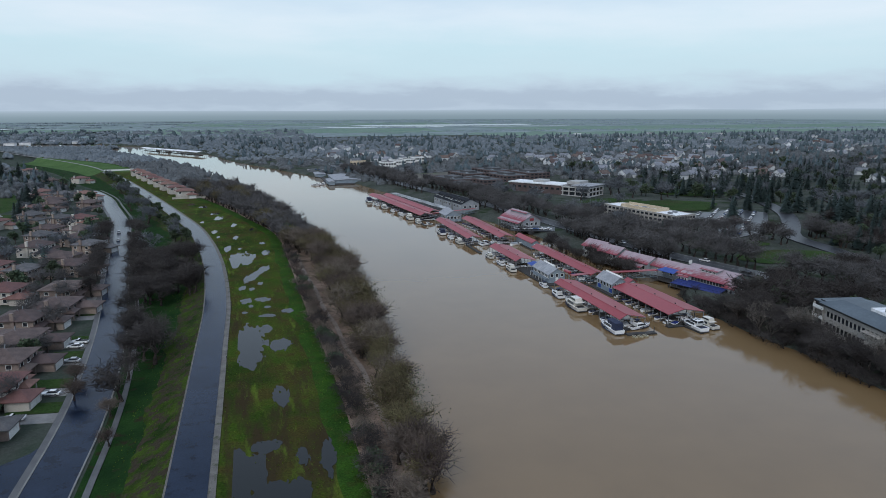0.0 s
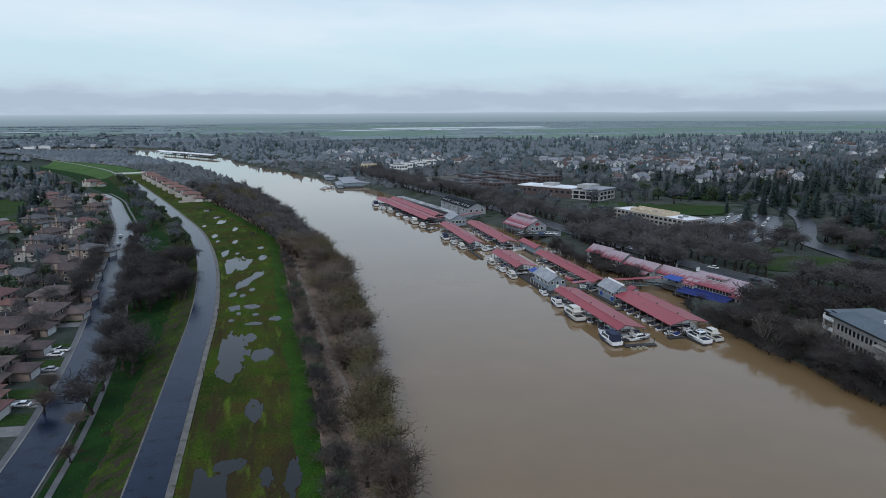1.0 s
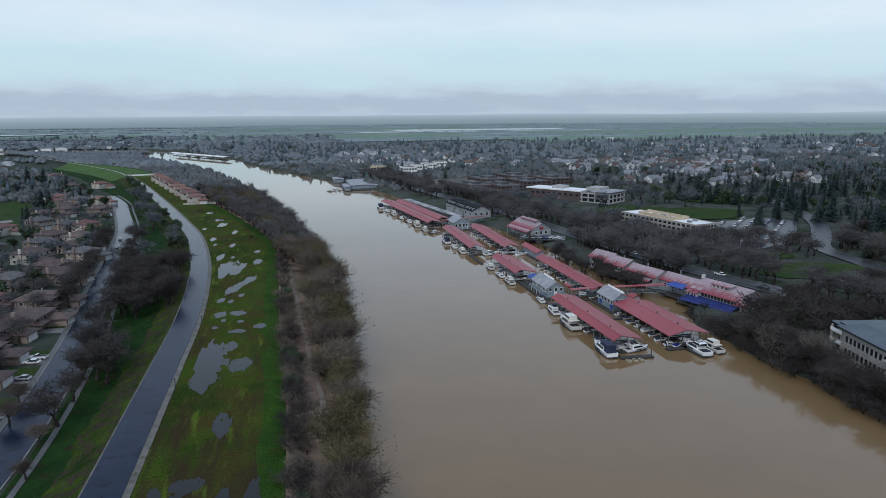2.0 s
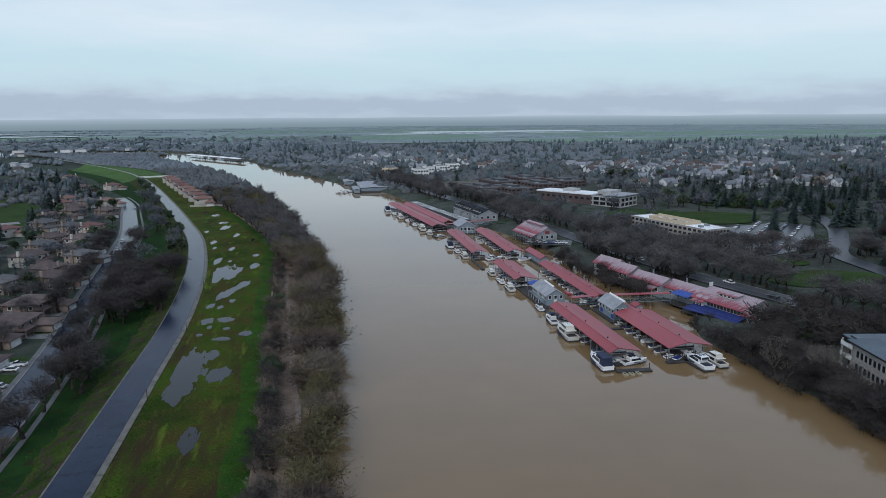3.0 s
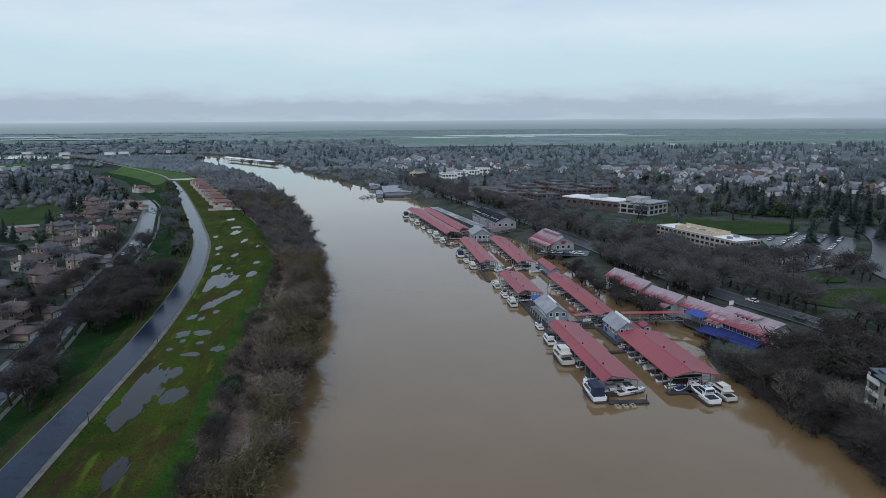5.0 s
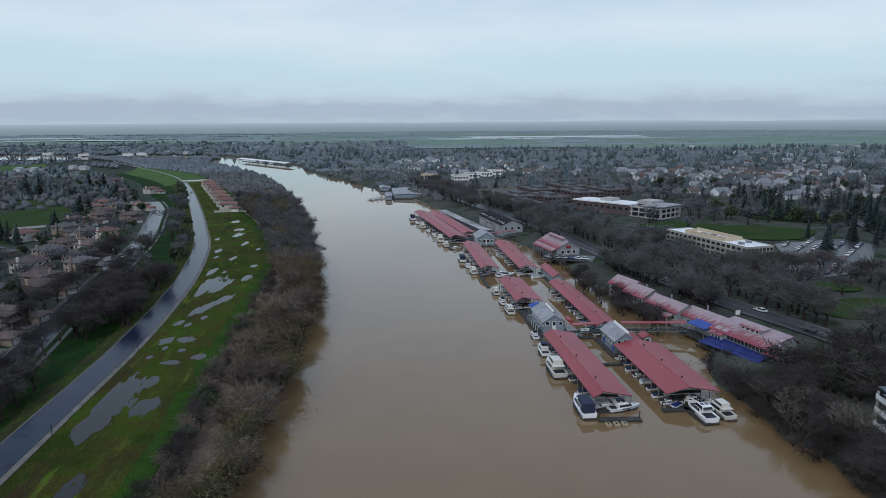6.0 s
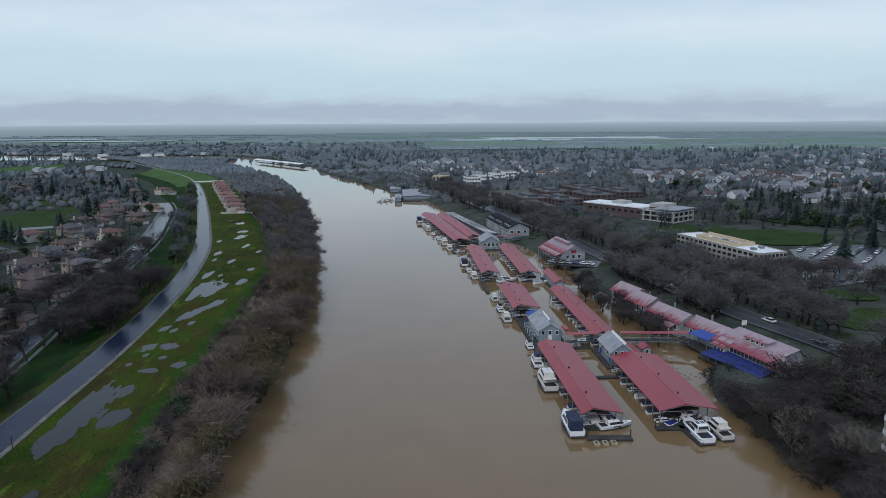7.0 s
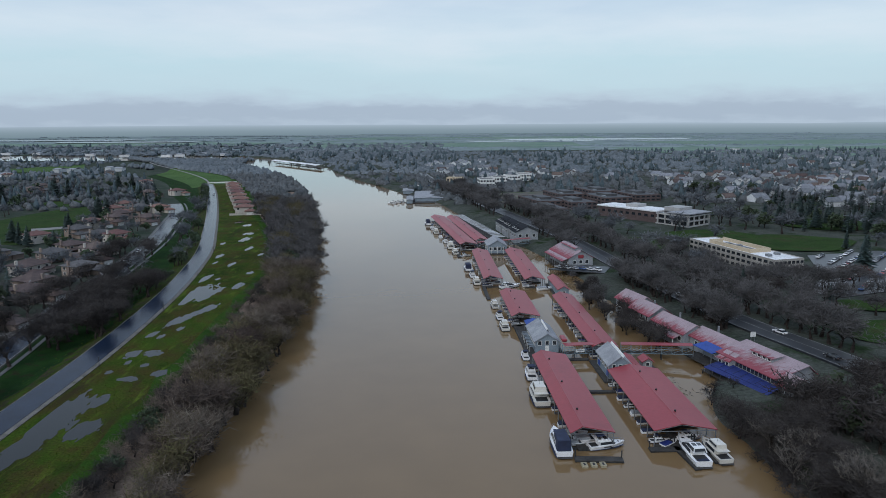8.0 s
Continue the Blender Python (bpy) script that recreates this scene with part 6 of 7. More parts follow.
# far blocks near the bend
office("far_block", pose(108, 786, 2, 0, 0, -10), 18, 12, 2, 4.2, TAN_PANEL, TAN_PANEL, "far tan two-storey building by the river bend", 5, 3, one=True)
for k in range(4):
    office("far_apartments", pose(143 + k * 17, 768 + k * 24, 2, 0, 0, 5), 16, 18, 2, 4.0, WHITE_TRIM, TILE_GREY, "far white apartment block near the river bend", 5, 4, one=True)
fd = thing("far_dock", pose(76, 690, 0), "grey fuel dock with flat roofs at the bend", "boat dock")
part("deck", boxed(-9, 16, -50, 60, -0.3, 0.6), DECK, fd)
for x0, x1, y0, y1 in ((-2, 24, -40, 22), (-9, -2.8, -54, -22), (-14, -2.8, 26, 54)):
    bm = bmesh.new()
    gable(bm, x0, x1, y0, y1, 3.6, 4.3, (x0 + x1) / 2)
    part("roof", bm, GREY_SHINGLE, fd)
    part("wall", boxed(x0 + 0.6, x1 - 0.6, y0 + 0.6, y1 - 0.6, 0.5, 3.5), BLUE_GREY, fd)
for k in range(6):
    moor("flybridge", 58 + k * 4, 640 + k * 4 if k < 3 else 760 - k * 6, 80 - k * 8, 0.9)
for k in range(5):
    fm = thing("far_covered_dock", pose(-76 - k * 21, 1128 + k * 33, 0, 0, 0, 28), "white-roofed covered dock far up the river", "boat dock", "far docks")
    bm = bmesh.new()
    gable(bm, -8, 8, 0, 46, 5.0, 6.2, 0)
    part("roof", bm, WHITE_MEMBRANE, fm)
    part("walkway", boxed(-1, 1, -2, 46, -0.3, 0.5), DECK, fm)
    for j in range(7):
        for x in (-7.5, 7.5):
            part("post", boxed(x - 0.15, x + 0.15, j * 7.4 + 0.3, j * 7.4 + 0.6, -0.8, 5.0), STEEL, fm)


# ---- cars ----
def car(paint, label, kind="saloon", full=True):
    c = thing("car", pose(0, 0, 0), label, "car", "parked cars")
    L, W = (4.7, 1.82) if kind == "saloon" else (5.4, 1.95)
    zb = 1.0 if kind == "pickup" else 0.86
    side = [(-L / 2, 0.35), (-L / 2, zb - 0.1), (-L / 2 + 0.25, zb), (L * 0.22, zb), (L / 2 - 0.1, zb - 0.16), (L / 2, 0.55), (L / 2 - 0.05, 0.35)]
    bm = bmesh.new()
    a = [bm.verts.new((-W / 2, y, z)) for y, z in side]
    b = [bm.verts.new((W / 2, y, z)) for y, z in side]
    bm.faces.new(list(reversed(a)))
    bm.faces.new(b)
    for k in range(len(side)):
        bm.faces.new((a[k], a[(k + 1) % 7], b[(k + 1) % 7], b[k]))
    bmesh.ops.bevel(bm, geom=bm.edges[:], offset=0.07, segments=1, affect="EDGES")
    body = part("body", bm, paint, c)
    bm = bmesh.new()
    y0, y1 = (-L * 0.40, L * 0.20) if kind == "saloon" else (-L * 0.05, L * 0.22)
    taper(bm, W * 0.47, y0, y1, zb - 0.02, zb + 0.5, 0.5 if kind == "saloon" else 0.12, 0.75, 0.16)
    part("glazing", bm, GLASS, c)
    part("roof", boxed(-W * 0.37, W * 0.37, y0 + (0.55 if kind == "saloon" else 0.15), y1 - 0.78, zb + 0.47, zb + 0.55, 0.03), paint, c)
    if kind == "pickup":
        part("load_bed", boxed(-W * 0.42, W * 0.42, -L / 2 + 0.15, -L * 0.06, zb - 0.02, zb + 0.03), DARK, c)
    for x in (-W / 2 + 0.08, W / 2 - 0.08):
        for y in (-L * 0.3, L * 0.31):
            bm = bmesh.new()
            rod(bm, (x - 0.11, y, 0.33), (x + 0.11, y, 0.33), 0.33, 0.33, 10)
            wheel = part("wheel", bm, TYRE, c)
            if not full:
                continue
            bm = bmesh.new()
            rod(bm, (x - 0.13, y, 0.33), (x + 0.13, y, 0.33), 0.19, 0.19, 8)
            part("rim", bm, STEEL, wheel)
    for x in (-W * 0.34, W * 0.34) if full else ():
        part("headlight", boxed(x - 0.2, x + 0.2, L / 2 - 0.08, L / 2 + 0.01, 0.6, 0.72), WHITE_TRIM, c)
        part("tail_light", boxed(x - 0.2, x + 0.2, -L / 2 - 0.01, -L / 2 + 0.05, 0.62, 0.76), TILE_RED, c)
    return c


CARS = [car(p, f"parked {n} car with dark windows") for p, n in zip(CAR_PAINTS, ("white", "black", "silver", "blue", "red"))] + [car(CAR_PAINTS[0], "parked white pickup truck", "pickup")]
CARS += [car(p, f"parked {n} car in the car park", full=False) for p, n in zip(CAR_PAINTS, ("white", "black", "silver", "blue", "red"))]
used_cars = set()


def park(i, x, y, z, heading):
    if i not in used_cars:
        used_cars.add(i)
        CARS[i].matrix_basis = pose(x, y, z, 0, 0, heading)
        return CARS[i]
    return copy_thing(CARS[i], pose(x, y, z, 0, 0, heading))


lots = random.Random(21)
for i, x, y, h in ((5, -54.6, 222.0, 80), (0, -55.0, 218.0, 82), (2, -53.0, 205, 80), (0, -52.4, 181.0, 82), (5, -57.0, 167.5, 85)):
    park(i, x, y, -0.88, h)
park(0, street(402) - 2.6, 402, -0.9, 8)
park(0, street(428) - 2.8, 428, -0.9, 8)
park(1, street(425) + 2.6, 425, -0.9, 9)
park(0, 191.0, 252.2, 3.0, 16)
park(1, 193.5, 229, 3.0, 18)
park(2, shore_road(430) + 2, 430, 3.0, 8)
park(0, shore_road(300) - 2, 300, 3.0, 8)
park(0, levee(700) + 1.6, 700, 3.5, 16)


def surface(name, points, z, mat, label, category):
    bm = bmesh.new()
    prism(bm, points, z - 0.4, z)
    return structure(name, bm, mat, label, category)


surface("road", [(-45.4, 118), (-45.4, 156), (-48.5, 149), (-53, 145), (-60, 143), (-90, 143), (-90, 126), (-60, 126), (-52, 123)], -0.91, WET_ROAD, "wet side street joining below the levee", "road")
for (x, y), (x2, y2) in (((-54.6, 219.5), (-62, 221)), ((-52.5, 205), (-60, 206)), ((-51.8, 182.5), (-59, 183.5)), ((-50.5, 166.5), (-60, 168)), ((-57, 250), (-64, 251)), ((-60, 277), (-67, 278)), ((-65, 318), (-73, 320))):
    surface("driveway", [(street(y) - 7.1, y - 2.6), (street(y) - 7.1, y + 2.6), (x2, y2 + 2.6), (x2, y2 - 2.6)], -0.89, CONCRETE, "wet concrete driveway up to a garage", "driveway")
    surface("lawn", [(street(y) - 7.1, y + 3.2), (street(y + 6) - 7.1, y + 9.5), (x2, y2 + 9.5), (x2, y2 + 3.2)], -0.90, LAWN, "small green front lawn", "lawn")
surface("car_park", [(230, 307), (239, 297), (274, 309), (324, 368), (316, 388), (272, 378), (252, 330)], 2.4, DAMP_LOT, "wet asphalt car park full of parked cars", "car park")
for r in range(5):
    for k in range(18):
        x = 250 + k * 3.9 - r * 5.2 + (2.5 if r > 2 else 0)
        y = 304 + k * 3.9 + r * 6.4
        if y > 312 + (x - 252) * 1.18 + 18 and x < 272 or y > 386 or x > 318 or y < 297 + (x - 239) * 0.35 + 4:
            continue
        if (x < 256 and y > 326) or lots.random() > 0.78:
            continue
        park(6 + lots.choice((0, 0, 0, 1, 2, 2, 3, 4, 1)), x, y, 2.4, 135 + lots.choice((0, 180)) + lots.uniform(-2, 2))
surface("car_park", [(137, 352), (160, 342), (166, 355), (150, 362)], 2.9, DAMP_LOT, "small wet car park by the shore road", "car park")
for k in range(6):
    park(6 + lots.choice((0, 1, 2, 3)), 142 + k * 3.2, 354 - k * 1.3, 2.9, 30)
for k in range(14):
    park(6 + lots.choice((0, 0, 1, 2, 3)), 60 + k * 4.2, 778 + (k % 3) * 3, 2.6, 20)

park_road = curve((230, 262), (262, 268), (295, 277), (323, 302), (360, 331), (396, 350), (450, 372), (520, 380))
ribbon("road", park_road, 230, 520, -5, 5, 2.75, DRY_ROAD, "curving wet park road between the trees", "road", thick=0.5)
for cx, cy, rx, ry, s, turn in ((209, 418, 19, 20, 3, 0.1), (287, 415, 31, 26, 5, 0), (236, 253, 24, 15, 8, 0.1), (240, 284, 10, 8, 9, 0), (350, 330, 18, 20, 12, 0), (345, 480, 30, 25, 13, 0), (252, 440, 25, 22, 14, 0)):
    bm = bmesh.new()
    blob(bm, cx, cy, rx, ry, 2.60 + 0.006 * s, s, 40, 0.2, turn)
    structure("lawn", bm, LAWN, "mown green lawn among the trees", "lawn")
pt = thing("road_sign", pose(179.4, 246.2, 2.6, 0, 0, 10), "white two-legged sign beside the shore road", "sign")
part("board", boxed(-0.9, 0.9, -0.06, 0.06, 1.4, 2.9), WHITE_TRIM, pt)
part("post", boxed(-0.7, -0.6, -0.05, 0.05, -0.5, 1.4), STEEL, pt)
part("post", boxed(0.6, 0.7, -0.05, 0.05, -0.5, 1.4), STEEL, pt)

# ---- houses ----
def hip(bm, x0, x1, y0, y1, ze, rise, over=0.9):
    """A hipped roof with eaves, ridge along the longer side."""
    a, b, c, d = x0 - over, x1 + over, y0 - over, y1 + over
    s = min(b - a, d - c) / 2
    if b - a > d - c:
        r = [(a + s, (c + d) / 2), (b - s - 0.01, (c + d) / 2)]
    else:
        r = [((a + b) / 2, c + s), ((a + b) / 2, d - s - 0.01)]
    lo = [bm.verts.new((x, y, ze - 0.15)) for x, y in ((a, c), (b, c), (b, d), (a, d))]
    up = [bm.verts.new((x, y, ze + 0.05)) for x, y in ((a, c), (b, c), (b, d), (a, d))]
    t = [bm.verts.new((x, y, ze + rise)) for x, y in r]
    bm.faces.new(list(reversed(lo)))
    for k in range(4):
        bm.faces.new((lo[k], lo[(k + 1) % 4], up[(k + 1) % 4], up[k]))
    if b - a > d - c:
        quads = ((up[0], up[1], t[1], t[0]), (up[1], up[2], t[1]), (up[2], up[3], t[0], t[1]), (up[3], up[0], t[0]))
    else:
        quads = ((up[0], up[1], t[0]), (up[1], up[2], t[1], t[0]), (up[2], up[3], t[1]), (up[3], up[0], t[0], t[1]))
    for q in quads:
        bm.faces.new(q)


def house(seed, wall, roof, label, full=True):
    """A two-storey stucco house with a hipped roof, a garage wing, a lower wing, windows and a chimney."""
    r = random.Random(seed)
    t = thing("house", pose(0, 0, 0), label, "house", "houses below the levee")
    w, d = r.uniform(11, 14), r.uniform(10, 12.5)
    h = r.uniform(4.9, 5.5)
    part("wall", boxed(-w / 2, w / 2, -d / 2, d / 2, -0.5, h), wall, t)
    bm = bmesh.new()
    hip(bm, -w / 2, w / 2, -d / 2, d / 2, h, r.uniform(2.0, 2.7))
    part("roof", bm, roof, t)
    gw, gd = r.uniform(6, 7), r.uniform(5.5, 7)
    gx = r.choice((-1, 1)) * (w / 2 - gw / 2 + r.uniform(0, 1.5))
    part("garage_wall", boxed(gx - gw / 2, gx + gw / 2, -d / 2 - gd, -d / 2 - 0.01, -0.5, 2.8), wall, t)
    bm = bmesh.new()
    hip(bm, gx - gw / 2, gx + gw / 2, -d / 2 - gd, -d / 2 + 1.5, 2.8, 1.5)
    part("garage_roof", bm, roof, t)
    part("garage_door", boxed(gx - 2.4, gx + 2.4, -d / 2 - gd - 0.06, -d / 2 - gd, 0, 2.2), WHITE_TRIM, t)
    lx = -gx / abs(gx) * (w / 2 - 2.5)
    part("chimney", boxed(-w / 2 - 0.6, -w / 2 + 0.3, -0.6, 0.6, -0.5, h + 2.6, 0.06), wall, t)
    if not full:
        for k in (0, 2):
            window_at(t, -w / 2 + w * (k + 0.5) / 3, -d / 2, h - 1.3, 1.5, 1.3, 0, one=True)
        window_at(t, -w / 2, d * 0.3, h - 1.3, 1.3, 1.2, -90, one=True)
        return t
    bm = bmesh.new()
    hip(bm, lx - 2.6, lx + 2.6, -d / 2 - 2.2, -d / 2 + 1, 2.9, 1.0, 0.4)
    part("porch_roof", bm, roof, t)
    for s in (-2.2, 2.2):
        part("porch_post", boxed(lx + s - 0.15, lx + s + 0.15, -d / 2 - 2.0, -d / 2 - 1.7, -0.5, 2.8), wall, t)
    part("door", boxed(lx - 0.55, lx + 0.55, -d / 2 - 0.07, -d / 2, 0, 2.1), BRICK_BROWN, t)
    part("side_wing", boxed(w / 2, w / 2 + 3.5, -d / 2 + 1, d / 2 - 1, -0.5, 2.8), wall, t)
    bm = bmesh.new()
    hip(bm, w / 2 - 0.6, w / 2 + 3.5, -d / 2 + 1, d / 2 - 1, 2.8, 1.2)
    part("wing_roof", bm, roof, t)
    for k in range(3):
        window_at(t, -w / 2 + w * (k + 0.5) / 3, -d / 2, h - 1.3, 1.5, 1.3, 0)
        window_at(t, -w / 2 + w * (k + 0.5) / 3, d / 2, h - 1.3, 1.5, 1.3, 180)
    for z in (1.4, h - 1.3):
        window_at(t, w / 2, d * 0.12, h - 1.3, 1.3, 1.2, 90) if z > 2 else None
        window_at(t, -w / 2, -d * 0.3, z, 1.3, 1.2, -90)
        window_at(t, -w / 2, d * 0.3, z, 1.3, 1.2, -90)
    for k in range(2):
        bm = bmesh.new()
        rod(bm, (r.uniform(-2, 2), r.uniform(-1, 1), h + 1.2), (r.uniform(-2, 2), 0, h + 2.8), 0.1, 0.1, 6)
        part("roof_vent", bm, STEEL, t)
    return t


HOUSES = [house(1, STUCCO, TILE_BROWN, "tan stucco house with a brown hipped tile roof"), house(2, STUCCO, TILE_BROWN, "tan two-storey house with brown tile roofs and a garage"), house(3, STUCCO_PALE, TILE_RED, "pale stucco house with a terracotta tile roof"), house(4, STUCCO, TILE_GREY, "beige stucco house with a grey shingle roof"), house(5, STUCCO_PALE, TILE_BROWN, "cream two-storey house with a dark brown roof")]
HOUSES += [house(11, STUCCO, TILE_BROWN, "tan stucco house with a brown tile roof among trees", False), house(12, STUCCO_PALE, TILE_RED, "pale stucco house with a terracotta roof among trees", False), house(13, STUCCO, TILE_GREY, "beige house with a grey roof among trees", False)]
used_houses = set()


def build_house(i, x, y, z, heading):
    m = pose(x, y, z, 0, 0, heading)
    if i not in used_houses:
        used_houses.add(i)
        HOUSES[i].matrix_basis = m
        return HOUSES[i]
    return copy_thing(HOUSES[i], m)


house_spots = []


def free_spot(x, y, gap):
    if all((x - a) ** 2 + (y - b) ** 2 > gap * gap for a, b in house_spots):
        house_spots.append((x, y))
        return True
    return False


hr = random.Random(33)
PLACED = ((0, -79, 323, 70), (1, -72, 281, 80), (2, -93, 283, 75), (3, -96, 318, 70), (1, -69, 256, 82), (0, -75, 240, 80), (4, -96, 418, 60), (4, -106, 372, 70), (2, -112, 330, 70), (0, -114, 428, 60), (3, -82, 371, 65), (1, -71, 219, 82), (0, -68, 200, 82), (2, -65, 181, 82), (3, -66, 157, 84), (4, -147, 523, 60), (2, -139, 487, 60), (4, -165, 598, 55), (4, -170, 630, 50), (2, -147, 605, 50), (3, -139, 543, 55), (3, -118, 470, 60), (2, -106, 466, 60), (3, -116, 540, 60), (1, -132, 604, 50), (1, -92, 396, 62), (3, -113, 406, 62), (4, -165, 742, 50))
for i, x, y, heading in PLACED:
    house_spots.append((x, y))
    build_house(i if y < 480 else 5 + i % 3, x, y, -1.0, heading)
for k in range(8):
    y = 561 + k * 29
    x = -52 - (y - 560) * 0.31
    house_spots.append((x, y))
    build_house(6, x, y, 3.2, 12 + 3 * (k % 3))
tries = 0
count = 0
while count < 72 and tries < 3000:
    tries += 1
    y = 150 + 900 * hr.random() ** 1.1
    x = street(y) - 20 - hr.random() ** 1.3 * (60 + (y - 150) * 0.55)
    if -250 < x < -160 and 470 < y < 720:
        continue
    if free_spot(x, y, 16.5):
        build_house(hr.choice((5, 5, 7, 6, 5)), x, y, -1.0, 75 - (y - 200) * 0.06 + hr.choice((0, 180, 90)))
        count += 1
for cx, cy, rx, ry, s in ((-200, 572, 33, 80, 21), (-235, 690, 30, 40, 22), (-166, 490, 24, 36, 24)):
    bm = bmesh.new()
    blob(bm, cx, cy, rx, ry, -0.93, s, 40, 0.15)
    structure("lawn", bm, LAWN, "open green park lawn behind the houses", "lawn")
surface("ball_court", [(-187, 520), (-170, 528), (-165, 518), (-181, 509)], -0.85, CONCRETE, "pale concrete court on the park lawn", "court")


def cottage(seed, wall, roof, label):
    """A far house: a gabled block with a cross wing, one mesh of walls and one of roofs."""
    r = random.Random(seed)
    w, d = r.uniform(7, 10), r.uniform(10, 14)
    t = thing("cottage", pose(0, 0, 0), label, "house", "far houses")
    walls, roofs = bmesh.new(), bmesh.new()
    for x0, x1, y0, y1, h, rise in ((-w / 2, w / 2, -d / 2, d / 2, 4.0, 3.0), (w / 2 - 0.2, w / 2 + 5.5, -3.2, 3.0, 3.0, 2.0)):
        prism(walls, [(x0, y0), (x1, y0), (x1, y1), (x0, y1)], -1, h)
        m = (x0 + x1) / 2
        for y in (y0, y1):
            walls.faces.new([walls.verts.new(p) for p in ((x0, y, h), (x1, y, h), (m, y, h + rise))])
        gable(roofs, x0 - 0.5, x1 + 0.5, y0 - 0.5, y1 + 0.5, h - 0.2, h + rise + 0.2, m, 0.2)
    part("wall", walls, wall, t)
    part("roof", roofs, roof, t)
    return t


COTTAGES = [cottage(1, COTTAGE_WALL, COTTAGE_ROOF, "far white house with a grey gabled roof"), cottage(2, COTTAGE_WALL, COTTAGE_ROOF, "far white house with a broad grey roof"), cottage(3, COTTAGE_WALL, TILE_BROWN, "far white house with a brown gabled roof")]
used_cottages = set()


def build_cottage(i, m):
    if i in used_cottages:
        return copy_thing(COTTAGES[i], m)
    used_cottages.add(i)
    COTTAGES[i].matrix_basis = m
    return COTTAGES[i]


count = 0
while count < 165:
    k = hr.random()
    if k < 0.55:
        y = hr.uniform(560, 900)
        x = 330 + (y - 560) * 0.1 + hr.random() * (190 + (y - 560) * 0.35)
    elif k < 0.85:
        y = hr.uniform(480, 1350)
        x = y * hr.uniform(0.5, 1.16)
    else:
        y = hr.uniform(860, 1250)
        x = hr.uniform(120, 320) + (900 - y) * 0.15
    if x < 330 and y < 850 or (y < 560 and x < 480):
        continue
    if free_spot(x, y, 15):
        build_cottage(hr.randrange(3), pose(x, y, 2.2, 0, 0, hr.choice((20, 65, 110, 155, 200, 290)) + hr.uniform(-8, 8)))
        count += 1

# ---- woods and gardens ----
def clear_of(x, y):
    """Whether a tree may stand at (x, y) on the east shore."""
    if abs(x - shore_road(y)) < 8 or (230 < y < 520 and abs(x - park_road(y)) < 8):
        return False
    for x0, x1, y0, y1 in ((212, 252, 324, 392), (250, 334, 316, 394), (190, 230, 398, 438), (256, 320, 388, 446), (204, 262, 222, 272), (228, 276, 292, 330), (160, 290, 525, 700), (138, 166, 340, 392), (120, 150, 425, 540), (205, 275, 470, 560), (154, 184, 96, 172), (138, 162, 352, 392), (228, 280, 420, 462)):
        if x0 < x < x1 and y0 < y < y1:
            return False
    if 196 < y < 296 and x < 176:
        return False
    return all((x - a) ** 2 + (y - b) ** 2 > 70 for a, b in house_spots)


# the near east bank, thick with bare trees and shrubs
y = 92.0
while y < 236:
    br = bank_right(y)
    for s in (0.5, 4, 8, 12.5):
        if rnd.random() < 0.85 and not (y > 192 and s > 5) and y < 216 and not (y < 172 and s > 12):
            x = br + s + rnd.uniform(-1.5, 1.5)
            kinds = PALE if rnd.random() < 0.16 and y < 180 else (DARK_SHRUB if s < 3 or y < 168 or y > 186 else DARK_BARE)
            plant(kinds, x, y + rnd.uniform(-2, 2), max(-0.2, land(x, y)) - 0.1, rnd.uniform(0.55, 0.85) if kinds is DARK_BARE else rnd.uniform(0.6, 1.0), 1.15, "trees on the marina shore")
    y += 3.9
y = 266.0
while y < 352:
    for s in (-1, 2.5):
        if rnd.random() < 0.75:
            x = bank_right(y) + s - 3
            shrub = rnd.random() < 0.6
            if y > 262 or shrub:
                plant(DARK_SHRUB if shrub else THIN, x, y + rnd.uniform(-2, 2), -0.3, rnd.uniform(0.4, 0.75), 1.1, "shrubs on the marina shore", "" if shrub else "shore_wood")
    y += 4.5
# trees between the restaurant and the road, and along the road
y = 175.0
while y < 760:
    for off in (-10, 8.5, 13):
        if rnd.random() < 0.8 and not (off < 0 and y < 256):
            x = shore_road(y) + off + rnd.uniform(-2, 2)
            if x > bank_right(y) + 3 and clear_of(x, y):
                plant(THIN, x, y + rnd.uniform(-3, 3), land(x, y) - 0.1, rnd.uniform(0.75, 1.2), 1.2, "", "shore_road_wood")
    y += 5.0
for k in range(34):
    y = rnd.uniform(258, 326)
    plant(THIN, shore_road(y) - rnd.uniform(7.5, 13.5), y, 2.3, rnd.uniform(0.7, 1.15), 1.25, "", "shore_road_wood")
